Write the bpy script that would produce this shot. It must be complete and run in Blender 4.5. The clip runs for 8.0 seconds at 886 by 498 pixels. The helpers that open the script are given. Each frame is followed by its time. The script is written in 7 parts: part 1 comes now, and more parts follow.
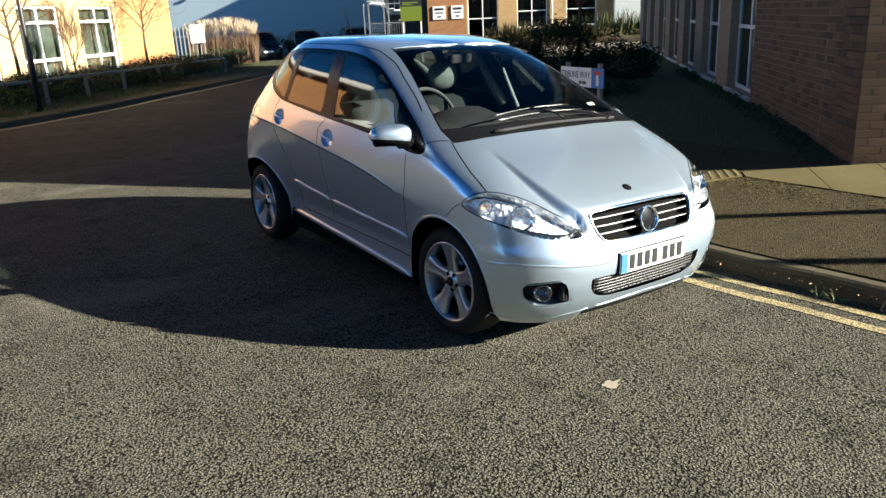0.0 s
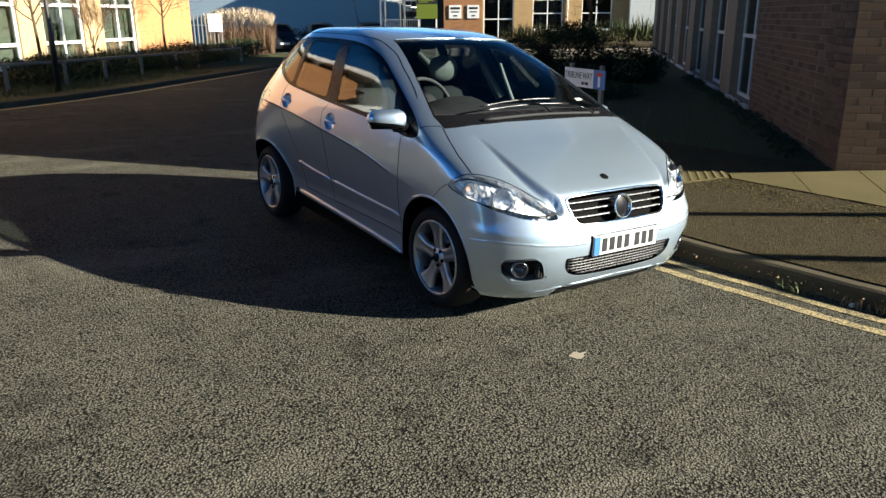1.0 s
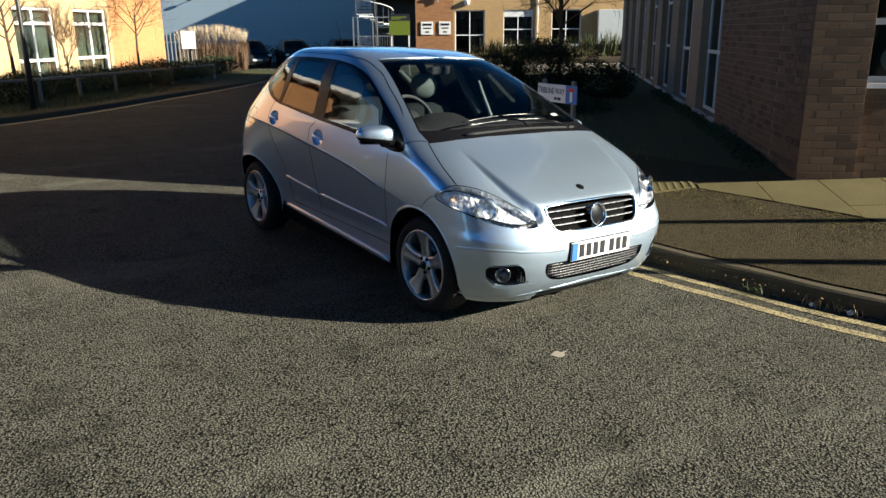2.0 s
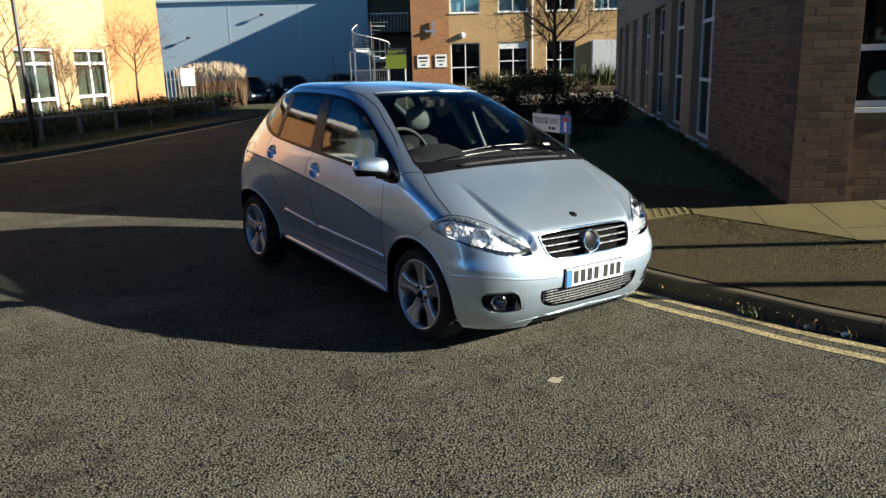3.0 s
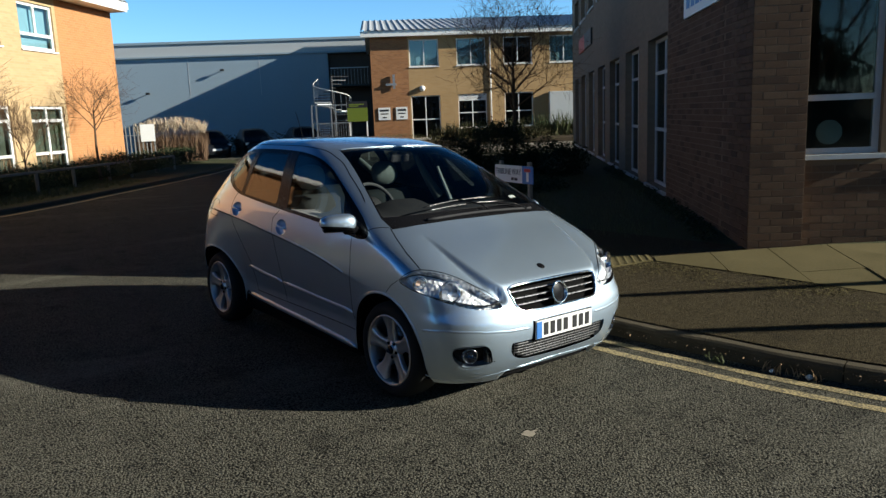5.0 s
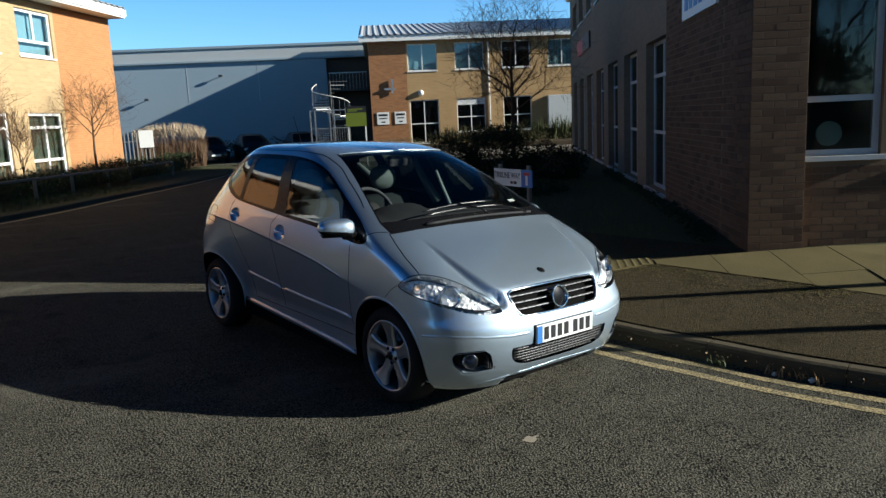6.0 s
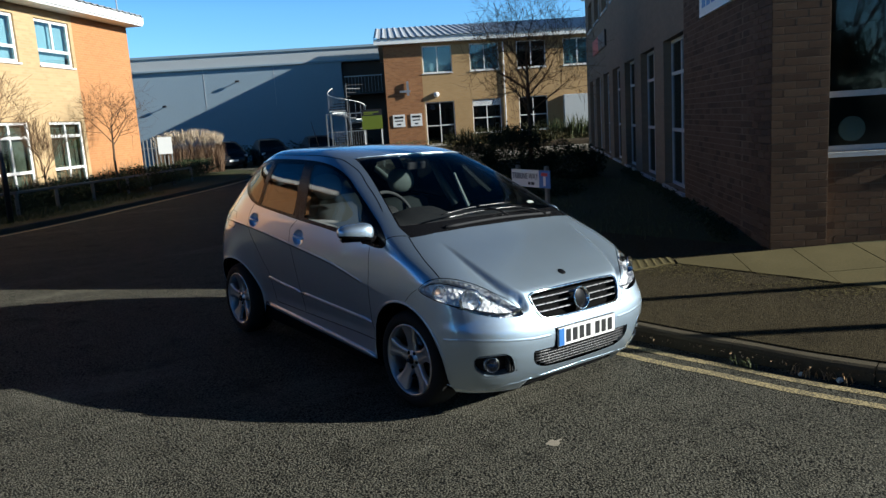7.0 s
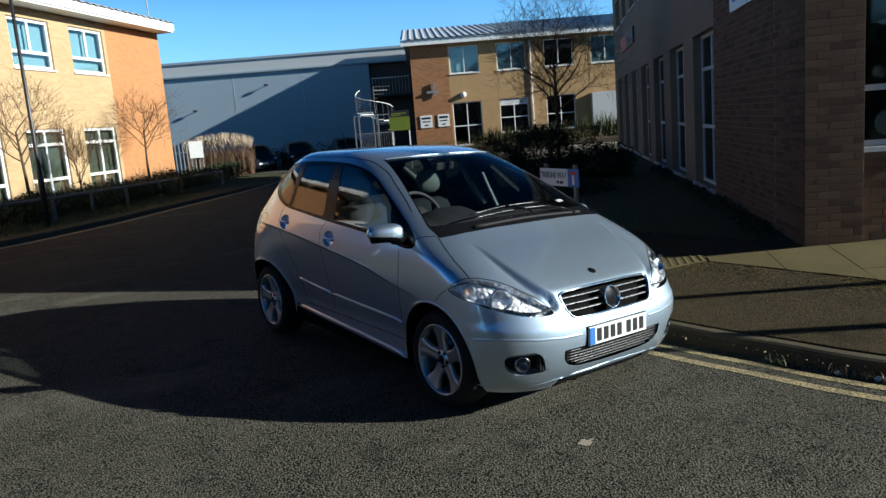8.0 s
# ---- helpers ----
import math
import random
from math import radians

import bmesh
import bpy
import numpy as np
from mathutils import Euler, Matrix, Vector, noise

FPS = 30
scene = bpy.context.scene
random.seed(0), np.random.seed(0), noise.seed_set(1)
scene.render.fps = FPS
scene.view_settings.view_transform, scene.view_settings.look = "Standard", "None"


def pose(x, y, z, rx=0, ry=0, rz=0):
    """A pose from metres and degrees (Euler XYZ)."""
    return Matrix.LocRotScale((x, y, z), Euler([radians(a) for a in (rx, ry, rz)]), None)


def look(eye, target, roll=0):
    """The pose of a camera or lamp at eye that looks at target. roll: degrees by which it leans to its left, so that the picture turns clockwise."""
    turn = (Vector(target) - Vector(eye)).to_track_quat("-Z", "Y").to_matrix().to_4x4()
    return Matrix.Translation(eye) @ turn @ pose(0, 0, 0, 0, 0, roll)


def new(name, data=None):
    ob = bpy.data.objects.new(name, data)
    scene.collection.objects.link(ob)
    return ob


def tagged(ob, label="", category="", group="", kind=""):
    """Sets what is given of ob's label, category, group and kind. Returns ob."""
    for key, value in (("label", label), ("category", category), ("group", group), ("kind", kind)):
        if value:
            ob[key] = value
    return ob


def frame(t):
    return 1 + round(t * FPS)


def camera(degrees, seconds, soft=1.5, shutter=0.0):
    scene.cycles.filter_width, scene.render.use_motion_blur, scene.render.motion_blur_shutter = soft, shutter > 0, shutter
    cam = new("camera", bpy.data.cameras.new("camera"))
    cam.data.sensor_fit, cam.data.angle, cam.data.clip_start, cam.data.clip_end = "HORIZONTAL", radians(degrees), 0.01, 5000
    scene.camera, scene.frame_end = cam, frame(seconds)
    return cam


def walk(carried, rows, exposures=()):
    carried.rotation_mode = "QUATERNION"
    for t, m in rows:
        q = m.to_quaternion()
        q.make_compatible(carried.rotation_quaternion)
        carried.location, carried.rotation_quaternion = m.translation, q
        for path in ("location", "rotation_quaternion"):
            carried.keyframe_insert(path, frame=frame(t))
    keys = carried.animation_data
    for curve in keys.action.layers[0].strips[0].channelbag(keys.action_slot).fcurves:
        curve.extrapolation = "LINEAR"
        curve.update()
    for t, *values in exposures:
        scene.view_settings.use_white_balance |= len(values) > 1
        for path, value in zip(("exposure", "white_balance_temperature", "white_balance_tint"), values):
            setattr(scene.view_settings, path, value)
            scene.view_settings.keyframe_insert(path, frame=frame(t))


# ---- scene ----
cam = camera(61.1, 8.0, soft=1.45)
PATH = [
    (0, (-3.092, -3.222, 1.74), (-1.993, -1.659, 1.149), -2.7),
    (0.5, (-3.119, -3.411, 1.735), (-2.036, -1.825, 1.176), -2.0),
    (1, (-3.188, -3.566, 1.709), (-2.107, -1.991, 1.117), -0.4),
    (1.5, (-3.366, -3.656, 1.736), (-2.233, -2.115, 1.153), -0.1),
    (3, (-3.412, -3.79, 1.753), (-2.254, -2.231, 1.275), -1.6),
    (3.5, (-3.431, -3.763, 1.766), (-2.246, -2.219, 1.304), -2.4),
    (4, (-3.445, -3.752, 1.769), (-2.215, -2.235, 1.337), -2.6),
    (4.5, (-3.437, -3.763, 1.779), (-2.186, -2.253, 1.388), -2.2),
    (5, (-3.435, -3.769, 1.785), (-2.181, -2.251, 1.432), -2.3),
    (6.5, (-3.406, -3.728, 1.781), (-2.156, -2.205, 1.44), -3.0),
    (7, (-3.407, -3.718, 1.789), (-2.186, -2.17, 1.453), -3.7),
    (7.5, (-3.405, -3.718, 1.782), (-2.224, -2.139, 1.445), -4.7),
    (8, (-3.417, -3.721, 1.789), (-2.255, -2.126, 1.459), -4.6),
]
walk(cam, [(t, look(eye, target, roll)) for t, eye, target, roll in PATH],
     exposures=[(0, 2.2, 5710, 4), (1.0, 1.88, 5710, 4), (1.6, 1.7, 5710, 4), (3.0, 1.68, 5710, 4), (3.6, 1.62, 5600, 4), (4.0, 1.6, 5600, 4), (4.4, 0.95, 5580, 4), (5.2, 0.95, 5450, 4), (6.5, 0.93, 5250, 4), (8.0, 0.93, 5150, 4)])

# ---- daylight: low winter sun, clear sky ----
SUN = Vector((0.665, -0.747, 0)).normalized()
ELEV = radians(19.5)
world = bpy.data.worlds.new("sky")
scene.world = world
world.use_nodes = True
wn = world.node_tree
sky = wn.nodes.new("ShaderNodeTexSky")
sky.sky_type = "NISHITA"
sky.sun_disc = False
sky.sun_elevation = ELEV
sky.sun_rotation = math.atan2(SUN.x, SUN.y)
sky.air_density, sky.dust_density, sky.ozone_density = 1.0, 0.0, 1.5
# clear winter sky, tinted by height: horizon boosted, blue overhead cut to deepen shade
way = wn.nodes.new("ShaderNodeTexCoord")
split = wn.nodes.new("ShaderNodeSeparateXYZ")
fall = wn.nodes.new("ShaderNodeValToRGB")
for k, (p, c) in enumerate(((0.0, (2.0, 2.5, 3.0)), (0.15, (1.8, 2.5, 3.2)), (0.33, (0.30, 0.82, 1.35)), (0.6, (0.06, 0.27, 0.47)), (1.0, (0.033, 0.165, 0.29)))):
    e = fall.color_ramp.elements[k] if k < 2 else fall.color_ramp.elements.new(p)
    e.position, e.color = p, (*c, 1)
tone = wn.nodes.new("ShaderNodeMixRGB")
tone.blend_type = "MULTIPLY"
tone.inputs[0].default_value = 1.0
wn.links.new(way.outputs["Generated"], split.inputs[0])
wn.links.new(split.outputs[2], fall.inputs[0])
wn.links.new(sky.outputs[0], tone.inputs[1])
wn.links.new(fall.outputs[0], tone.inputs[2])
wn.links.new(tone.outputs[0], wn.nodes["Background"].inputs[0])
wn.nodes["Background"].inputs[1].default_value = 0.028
sun = new("sun", bpy.data.lights.new("sun", "SUN"))
sun.data.energy, sun.data.angle, sun.data.color = 5.0, radians(0.53), (1.0, 0.845, 0.64)
to_sun = Vector((SUN.x * math.cos(ELEV), SUN.y * math.cos(ELEV), math.sin(ELEV)))
sun.matrix_world = look(to_sun * 60, (0, 0, 0))


# ---- building blocks ----
def mesh_from(name, bm, smooth=False):
    me = bpy.data.meshes.new(name)
    bm.normal_update()
    bm.to_mesh(me)
    bm.free()
    if smooth:
        for p in me.polygons:
            p.use_smooth = True
    return me


def part(name, bm, material, parent=None, label="", smooth=False):
    ob = new(name, mesh_from(name, bm, smooth))
    ob.data.materials.append(material)
    if parent is not None:
        ob.parent = parent
    if label:
        ob["label"] = label
    return ob


def shared(name, mesh, parent, m):
    ob = new(name, mesh)
    ob.parent = parent
    ob.matrix_local = m
    return ob


def empty(name, m=None):
    ob = new(name)
    ob.empty_display_size = 0.2
    if m is not None:
        ob.matrix_world = m
    return ob


def box(bm, x0, y0, z0, x1, y1, z1, bevel=0.0):
    r = bmesh.ops.create_cube(bm, size=1.0, matrix=Matrix.LocRotScale(((x0 + x1) / 2, (y0 + y1) / 2, (z0 + z1) / 2), None, (abs(x1 - x0), abs(y1 - y0), abs(z1 - z0))))
    if bevel:
        es = list({e for v in r["verts"] for e in v.link_edges})
        bmesh.ops.bevel(bm, geom=es, offset=bevel, segments=1, affect="EDGES")
    return bm


def boxes(*rows, bevel=0.0):
    bm = bmesh.new()
    for r in rows:
        box(bm, *r, bevel=bevel)
    return bm


def tube(bm, pts, radii, sides=8, closed=False, caps=True):
    """A round tube along points."""
    pts = [Vector(p) for p in pts]
    n = len(pts)
    if not hasattr(radii, "__len__"):
        radii = [radii] * n
    rings = []
    ref = None
    for i, p in enumerate(pts):
        a = pts[(i - 1) % n] if (closed or i > 0) else p
        b = pts[(i + 1) % n] if (closed or i < n - 1) else p
        d = (b - a).normalized()
        if ref is None:
            ref = d.orthogonal().normalized()
        ref = (ref - d * ref.dot(d)).normalized()
        side = d.cross(ref)
        rings.append([bm.verts.new(p + (ref * math.cos(k * math.tau / sides) + side * math.sin(k * math.tau / sides)) * radii[i]) for k in range(sides)])
    for i in range(n if closed else n - 1):
        r0, r1 = rings[i], rings[(i + 1) % n]
        for k in range(sides):
            bm.faces.new((r0[k], r0[(k + 1) % sides], r1[(k + 1) % sides], r1[k]))
    if caps and not closed:
        bm.faces.new(rings[0][::-1])
        bm.faces.new(rings[-1])
    return bm


def lathe(bm, profile, sides, m=None, closed=False):
    """Turns (radius, height) round the local z axis."""
    rings = []
    for r, h in profile:
        rings.append([bm.verts.new((r * math.cos(k * math.tau / sides), r * math.sin(k * math.tau / sides), h)) for k in range(sides)])
    pairs = list(zip(rings, rings[1:])) + ([(rings[-1], rings[0])] if closed else [])
    for a, b in pairs:
        for k in range(sides):
            bm.faces.new((a[k], a[(k + 1) % sides], b[(k + 1) % sides], b[k]))
    if m is not None:
        bmesh.ops.transform(bm, matrix=m, verts=[v for r in rings for v in r])
    return bm


def smooth_line(pts, steps=6):
    """A Catmull-Rom curve through 2D points."""
    out = []
    for i in range(len(pts) - 1):
        p0, p1, p2, p3 = pts[max(i - 1, 0)], pts[i], pts[i + 1], pts[min(i + 2, len(pts) - 1)]
        for k in range(steps):
            t = k / steps
            out.append(tuple(0.5 * ((2 * b) + (c - a) * t + (2 * a - 5 * b + 4 * c - d) * t * t + (3 * b - a - 3 * c + d) * t ** 3) for a, b, c, d in zip(p0, p1, p2, p3)))
    out.append(tuple(pts[-1]))
    return out


def offset_line(pts, d):
    """Shifts a 2D line to its right by d."""
    out = []
    for i, p in enumerate(pts):
        a, b = Vector(pts[max(i - 1, 0)]), Vector(pts[min(i + 1, len(pts) - 1)])
        t = (b - a).normalized()
        out.append((p[0] + t.y * d, p[1] - t.x * d))
    return out


def strip(bm, lines):
    """Joins rows of 3D points into quads."""
    rows = [[bm.verts.new(p) for p in line] for line in lines]
    for a, b in zip(rows, rows[1:]):
        for i in range(len(a) - 1):
            bm.faces.new((a[i], a[i + 1], b[i + 1], b[i]))
    return bm


# ---- materials ----
class Nodes:
    """A short hand for node materials."""

    def __init__(self, name):
        self.mat = bpy.data.materials.new(name)
        self.mat.use_nodes = True
        self.t = self.mat.node_tree
        self.b = self.t.nodes["Principled BSDF"]

    def add(self, kind, **kw):
        n = self.t.nodes.new("ShaderNode" + kind)
        for k, v in kw.items():
            if k in n.inputs:
                n.inputs[k].default_value = v
            elif k == "blend":
                n.blend_type = v
            elif k == "op":
                n.operation = v
        return n

    def link(self, a, b):
        self.t.links.new(a, b)

    def coords(self, which="Object"):
        return self.add("TexCoord").outputs[which]

    def noise(self, vec, scale, detail=4.0, rough=0.55):
        n = self.add("TexNoise")
        n.inputs["Scale"].default_value, n.inputs["Detail"].default_value, n.inputs["Roughness"].default_value = scale, detail, rough
        self.link(vec, n.inputs["Vector"])
        return n.outputs["Fac"]

    def ramp(self, fac, *stops):
        n = self.add("ValToRGB")
        els = n.color_ramp.elements
        while len(els) < len(stops):
            els.new(0.5)
        for e, (p, c) in zip(els, stops):
            e.position = p
            e.color = c if len(c) == 4 else (*c, 1)
        self.link(fac, n.inputs[0])
        return n.outputs[0]

    def mix(self, fac, a, b, blend="MIX"):
        n = self.add("MixRGB")
        n.blend_type = blend
        for s, v in ((0, fac), (1, a), (2, b)):
            if isinstance(v, (int, float)):
                n.inputs[s].default_value = v
            elif isinstance(v, tuple):
                n.inputs[s].default_value = v if len(v) == 4 else (*v, 1)
            else:
                self.link(v, n.inputs[s])
        return n.outputs[0]

    def bump(self, height, strength, distance):
        n = self.add("Bump")
        n.inputs["Strength"].default_value, n.inputs["Distance"].default_value = strength, distance
        self.link(height, n.inputs["Height"])
        self.link(n.outputs[0], self.b.inputs["Normal"])
        return n

    def set(self, **kw):
        for k, v in kw.items():
            s = self.b.inputs[k.replace("_", " ")]
            if isinstance(v, (int, float)):
                s.default_value = v
            elif isinstance(v, tuple):
                s.default_value = v if len(v) == 4 else (*v, 1)
            else:
                self.link(v, s)
        return self.mat


def grainy(name, dark, light, scale=6.0, fine=90.0, rough=0.7, bump=0.15, depth=0.002, metal=0.0, spec=0.2, where="Object"):
    """Two scales of mottling over two colours, with fine relief."""
    n = Nodes(name)
    c = n.coords(where)
    big, small = n.noise(c, scale), n.noise(c, fine, 3)
    col = n.mix(n.mix(0.5, big, small), dark, light)
    n.bump(small, bump, depth)
    r = n.ramp(big, (0.2, (max(rough - 0.1, 0),) * 3), (0.8, (min(rough + 0.1, 1),) * 3))
    return n.set(Base_Color=col, Roughness=r, Metallic=metal, Specular_IOR_Level=spec)


def plain(name, color, rough=0.5, metal=0.0, spec=0.5):
    n = Nodes(name)
    c = n.coords()
    k = n.noise(c, 25.0, 3)
    col = n.mix(k, tuple(v * 0.88 for v in color), tuple(min(v * 1.1, 1) for v in color))
    r = n.ramp(n.noise(c, 60.0, 2), (0.3, (rough * 0.85,) * 3), (0.7, (min(rough * 1.15, 1),) * 3))
    return n.set(Base_Color=col, Roughness=r, Metallic=metal, Specular_IOR_Level=spec)


def asphalt(name, dark, light, chip=70.0, relief=0.016, streaks=0.0):
    """Surface dressing of small crumbled stone chips in black binder, with worn and patched areas."""
    n = Nodes(name)
    c = n.coords()
    shift = n.add("TexNoise", Scale=chip * 0.8, Detail=2.0)
    n.link(c, shift.inputs["Vector"])
    bent = n.mix(0.012, c, shift.outputs["Color"], "ADD")
    v = n.add("TexVoronoi")
    v.inputs["Scale"].default_value = chip
    n.link(bent, v.inputs["Vector"])
    stones = n.ramp(v.outputs["Distance"], (0.26, (1, 1, 1)), (0.80, (0, 0, 0)))
    fine = n.noise(c, chip * 1.6, 3, 0.6)
    worn = n.noise(c, 0.9, 5)
    blot = n.noise(c, 3.1, 4)
    sep = n.add("SeparateColor")
    n.link(v.outputs["Color"], sep.inputs[0])
    tone = n.mix(n.mix(0.5, sep.outputs[0], fine), dark, light)
    tone = n.mix(n.ramp(worn, (0.35, (0, 0, 0)), (0.7, (0.5, 0.5, 0.5))), tone, tuple(x * 0.68 for x in light))
    tone = n.mix(n.ramp(blot, (0.55, (0, 0, 0)), (0.75, (0.62, 0.62, 0.62))), tone, tuple(x * 0.5 for x in dark))
    col = n.mix(stones, tuple(x * 0.3 for x in dark), tone)
    if streaks:
        # long dusty smears, with the road's glancing sky sheen put in their colour
        lay = n.add("Mapping")
        lay.inputs["Rotation"].default_value, lay.inputs["Scale"].default_value = (0, 0, radians(35)), (0.35, 1.3, 1.0)
        n.link(c, lay.inputs["Vector"])
        smear = n.mix(1.0, n.ramp(n.noise(lay.outputs[0], 1.1, 6, 0.62), (0.54, (0, 0, 0)), (0.74, (1, 1, 1))), n.ramp(n.noise(c, 9.0, 4), (0.3, (0.2, 0.2, 0.2)), (0.7, (streaks,) * 3)), "MULTIPLY")
        col = n.mix(smear, col, tuple(x * 1.15 for x in light))
    n.bump(n.mix(0.45, stones, fine), 1.0, relief)
    return n.set(Base_Color=col, Roughness=0.92, Specular_IOR_Level=0.10)


def worn_paint(name, paint, under):
    """Thin road paint worn through to the chips."""
    n = Nodes(name)
    c = n.coords()
    v = n.add("TexVoronoi")
    v.inputs["Scale"].default_value = 75.0
    n.link(c, v.inputs["Vector"])
    wear = n.mix(0.55, n.noise(c, 7.0, 5, 0.65), v.outputs["Distance"])
    hold = n.ramp(wear, (0.40, (1, 1, 1)), (0.58, (0.12, 0.12, 0.12)))
    tone = n.mix(n.noise(c, 30.0, 3), tuple(x * 0.72 for x in paint), paint)
    n.bump(v.outputs["Distance"], -0.8, 0.008)
    return n.set(Base_Color=n.mix(hold, under, tone), Roughness=0.85, Specular_IOR_Level=0.15)


def brickwork(name, one, two, mortar, course=0.075, length=0.225, rough=0.85):
    """Stretcher bond on a wall whose local x runs along it and z up."""
    n = Nodes(name)
    c = n.coords()
    sp = n.add("SeparateXYZ")
    n.link(c, sp.inputs[0])
    cb = n.add("CombineXYZ")
    add = n.add("Math", op="ADD")
    n.link(sp.outputs[0], add.inputs[0])
    n.link(sp.outputs[1], add.inputs[1])
    n.link(add.outputs[0], cb.inputs[0])
    n.link(sp.outputs[2], cb.inputs[1])
    b = n.add("TexBrick")
    b.inputs["Scale"].default_value = 1.0
    b.inputs["Brick Width"].default_value, b.inputs["Row Height"].default_value = length, course
    b.inputs["Mortar Size"].default_value, b.inputs["Mortar Smooth"].default_value, b.inputs["Bias"].default_value = 0.006, 0.2, 0.0
    b.inputs["Color1"].default_value, b.inputs["Color2"].default_value, b.inputs["Mortar"].default_value = (*one, 1), (*two, 1), (*mortar, 1)
    n.link(cb.outputs[0], b.inputs["Vector"])
    stain = n.noise(c, 0.5, 4)
    col = n.mix(n.ramp(stain, (0.35, (0, 0, 0)), (0.75, (0.35, 0.35, 0.35))), b.outputs["Color"], tuple(x * 0.8 for x in one))
    col = n.mix(n.ramp(n.noise(c, 40.0, 3), (0.3, (0, 0, 0)), (0.8, (0.5, 0.5, 0.5))), col, tuple(x * 0.7 for x in two))
    n.bump(b.outputs["Fac"], -0.5, 0.006)
    return n.set(Base_Color=col, Roughness=rough, Specular_IOR_Level=0.25)


def glass(name, tint=(0.75, 0.8, 0.8), rough=0.02, wavy=0.05, ior=1.5):
    n = Nodes(name)
    tr = n.add("BsdfTransparent")
    tr.inputs[0].default_value = (*tint, 1)
    gl = n.add("BsdfGlossy")
    gl.inputs["Roughness"].default_value = rough
    base = ((ior - 1) / (ior + 1)) ** 2
    facing = n.add("LayerWeight")
    facing.inputs["Blend"].default_value = 0.5
    rise = n.add("Math", op="POWER")
    rise.inputs[1].default_value = 5.0
    n.link(facing.outputs["Facing"], rise.inputs[0])
    fr = n.add("Math", op="MULTIPLY_ADD")
    fr.inputs[1].default_value, fr.inputs[2].default_value = 1 - base, base
    n.link(rise.outputs[0], fr.inputs[0])
    wave = n.noise(n.coords(), 2.5, 2)
    bp = n.add("Bump")
    bp.inputs["Strength"].default_value, bp.inputs["Distance"].default_value = wavy, 0.01
    n.link(wave, bp.inputs["Height"])
    n.link(bp.outputs[0], gl.inputs["Normal"])
    mx = n.add("MixShader")
    n.link(fr.outputs[0], mx.inputs[0])
    n.link(tr.outputs[0], mx.inputs[1])
    n.link(gl.outputs[0], mx.inputs[2])
    n.link(mx.outputs[0], n.t.nodes["Material Output"].inputs[0])
    return n.mat


M = {}
M["road"] = asphalt("road_dressing", (0.026, 0.0255, 0.021), (0.249, 0.235, 0.181), 82.0, streaks=0.4)
M["footway"] = asphalt("footway_macadam", (0.045, 0.036, 0.019), (0.142, 0.114, 0.060), 120.0, 0.008)
M["kerb"] = grainy("concrete_kerb", (0.036, 0.030, 0.019), (0.135, 0.112, 0.070), 4, 90, 0.9, 0.8, 0.006)
M["slab"] = grainy("paving_slab", (0.05, 0.044, 0.015), (0.20, 0.162, 0.070), 2.4, 60, 0.9, 0.5, 0.004, where="Object")
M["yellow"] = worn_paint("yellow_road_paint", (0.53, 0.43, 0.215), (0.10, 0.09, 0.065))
# same line paint mixed lighter so it shows in the far road's shade
M["yellow_far"] = worn_paint("lightened_yellow_paint", (0.70, 0.60, 0.36), (0.42, 0.36, 0.22))
M["grass"] = grainy("mown_grass", (0.026, 0.032, 0.011), (0.09, 0.09, 0.04), 1.5, 60, 0.9, 0.6, 0.02)
M["pale_path"] = grainy("pale_concrete", (0.20, 0.18, 0.145), (0.34, 0.31, 0.26), 2, 60, 0.9, 0.3, 0.003)
M["soil"] = grainy("planting_soil", (0.03, 0.024, 0.016), (0.09, 0.07, 0.045), 3, 40, 0.95, 0.6, 0.02)
M["buff"] = brickwork("buff_brick", (0.44, 0.30, 0.15), (0.52, 0.375, 0.195), (0.45, 0.36, 0.24))
M["buff_far"] = brickwork("golden_brick", (0.40, 0.255, 0.110), (0.46, 0.305, 0.140), (0.42, 0.32, 0.20))
M["orange"] = brickwork("orange_brick", (0.49, 0.235, 0.088), (0.42, 0.19, 0.072), (0.42, 0.275, 0.155))
M["brown"] = brickwork("brown_brick", (0.38, 0.185, 0.075), (0.25, 0.115, 0.05), (0.36, 0.235, 0.14))
# near office brown brick darkened: the wall's shade is put in the colour
M["brown_near"] = brickwork("shaded_brown_brick", (0.105, 0.058, 0.032), (0.068, 0.038, 0.022), (0.115, 0.085, 0.055))
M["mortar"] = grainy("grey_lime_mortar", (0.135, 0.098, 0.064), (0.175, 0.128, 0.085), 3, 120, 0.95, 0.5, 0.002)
# buff brick copy toned down to carry the near wall's shade
M["buff_near"] = brickwork("shaded_buff_brick", (0.19, 0.155, 0.11), (0.23, 0.185, 0.13), (0.20, 0.165, 0.125))
M["white"] = plain("white_coated_aluminium", (0.78, 0.78, 0.76), 0.4)
# white frames greyed: shade of the near office is in the colour
M["grey_frame"] = plain("shaded_white_aluminium", (0.46, 0.48, 0.49), 0.45)
M["window"] = glass("window_glass", (0.30, 0.36, 0.36), 0.02, 0.03, 2.3)
M["bay_glass"] = glass("bay_window_glass", (0.55, 0.62, 0.61), 0.02, 0.03, 1.5)
M["clear_window"] = glass("clear_window_glass", (0.70, 0.80, 0.82), 0.02, 0.03, 1.8)
M["grey_clad"] = grainy("grey_blue_cladding", (0.255, 0.325, 0.385), (0.315, 0.385, 0.45), 0.3, 8, 0.5, 0.03, 0.002)
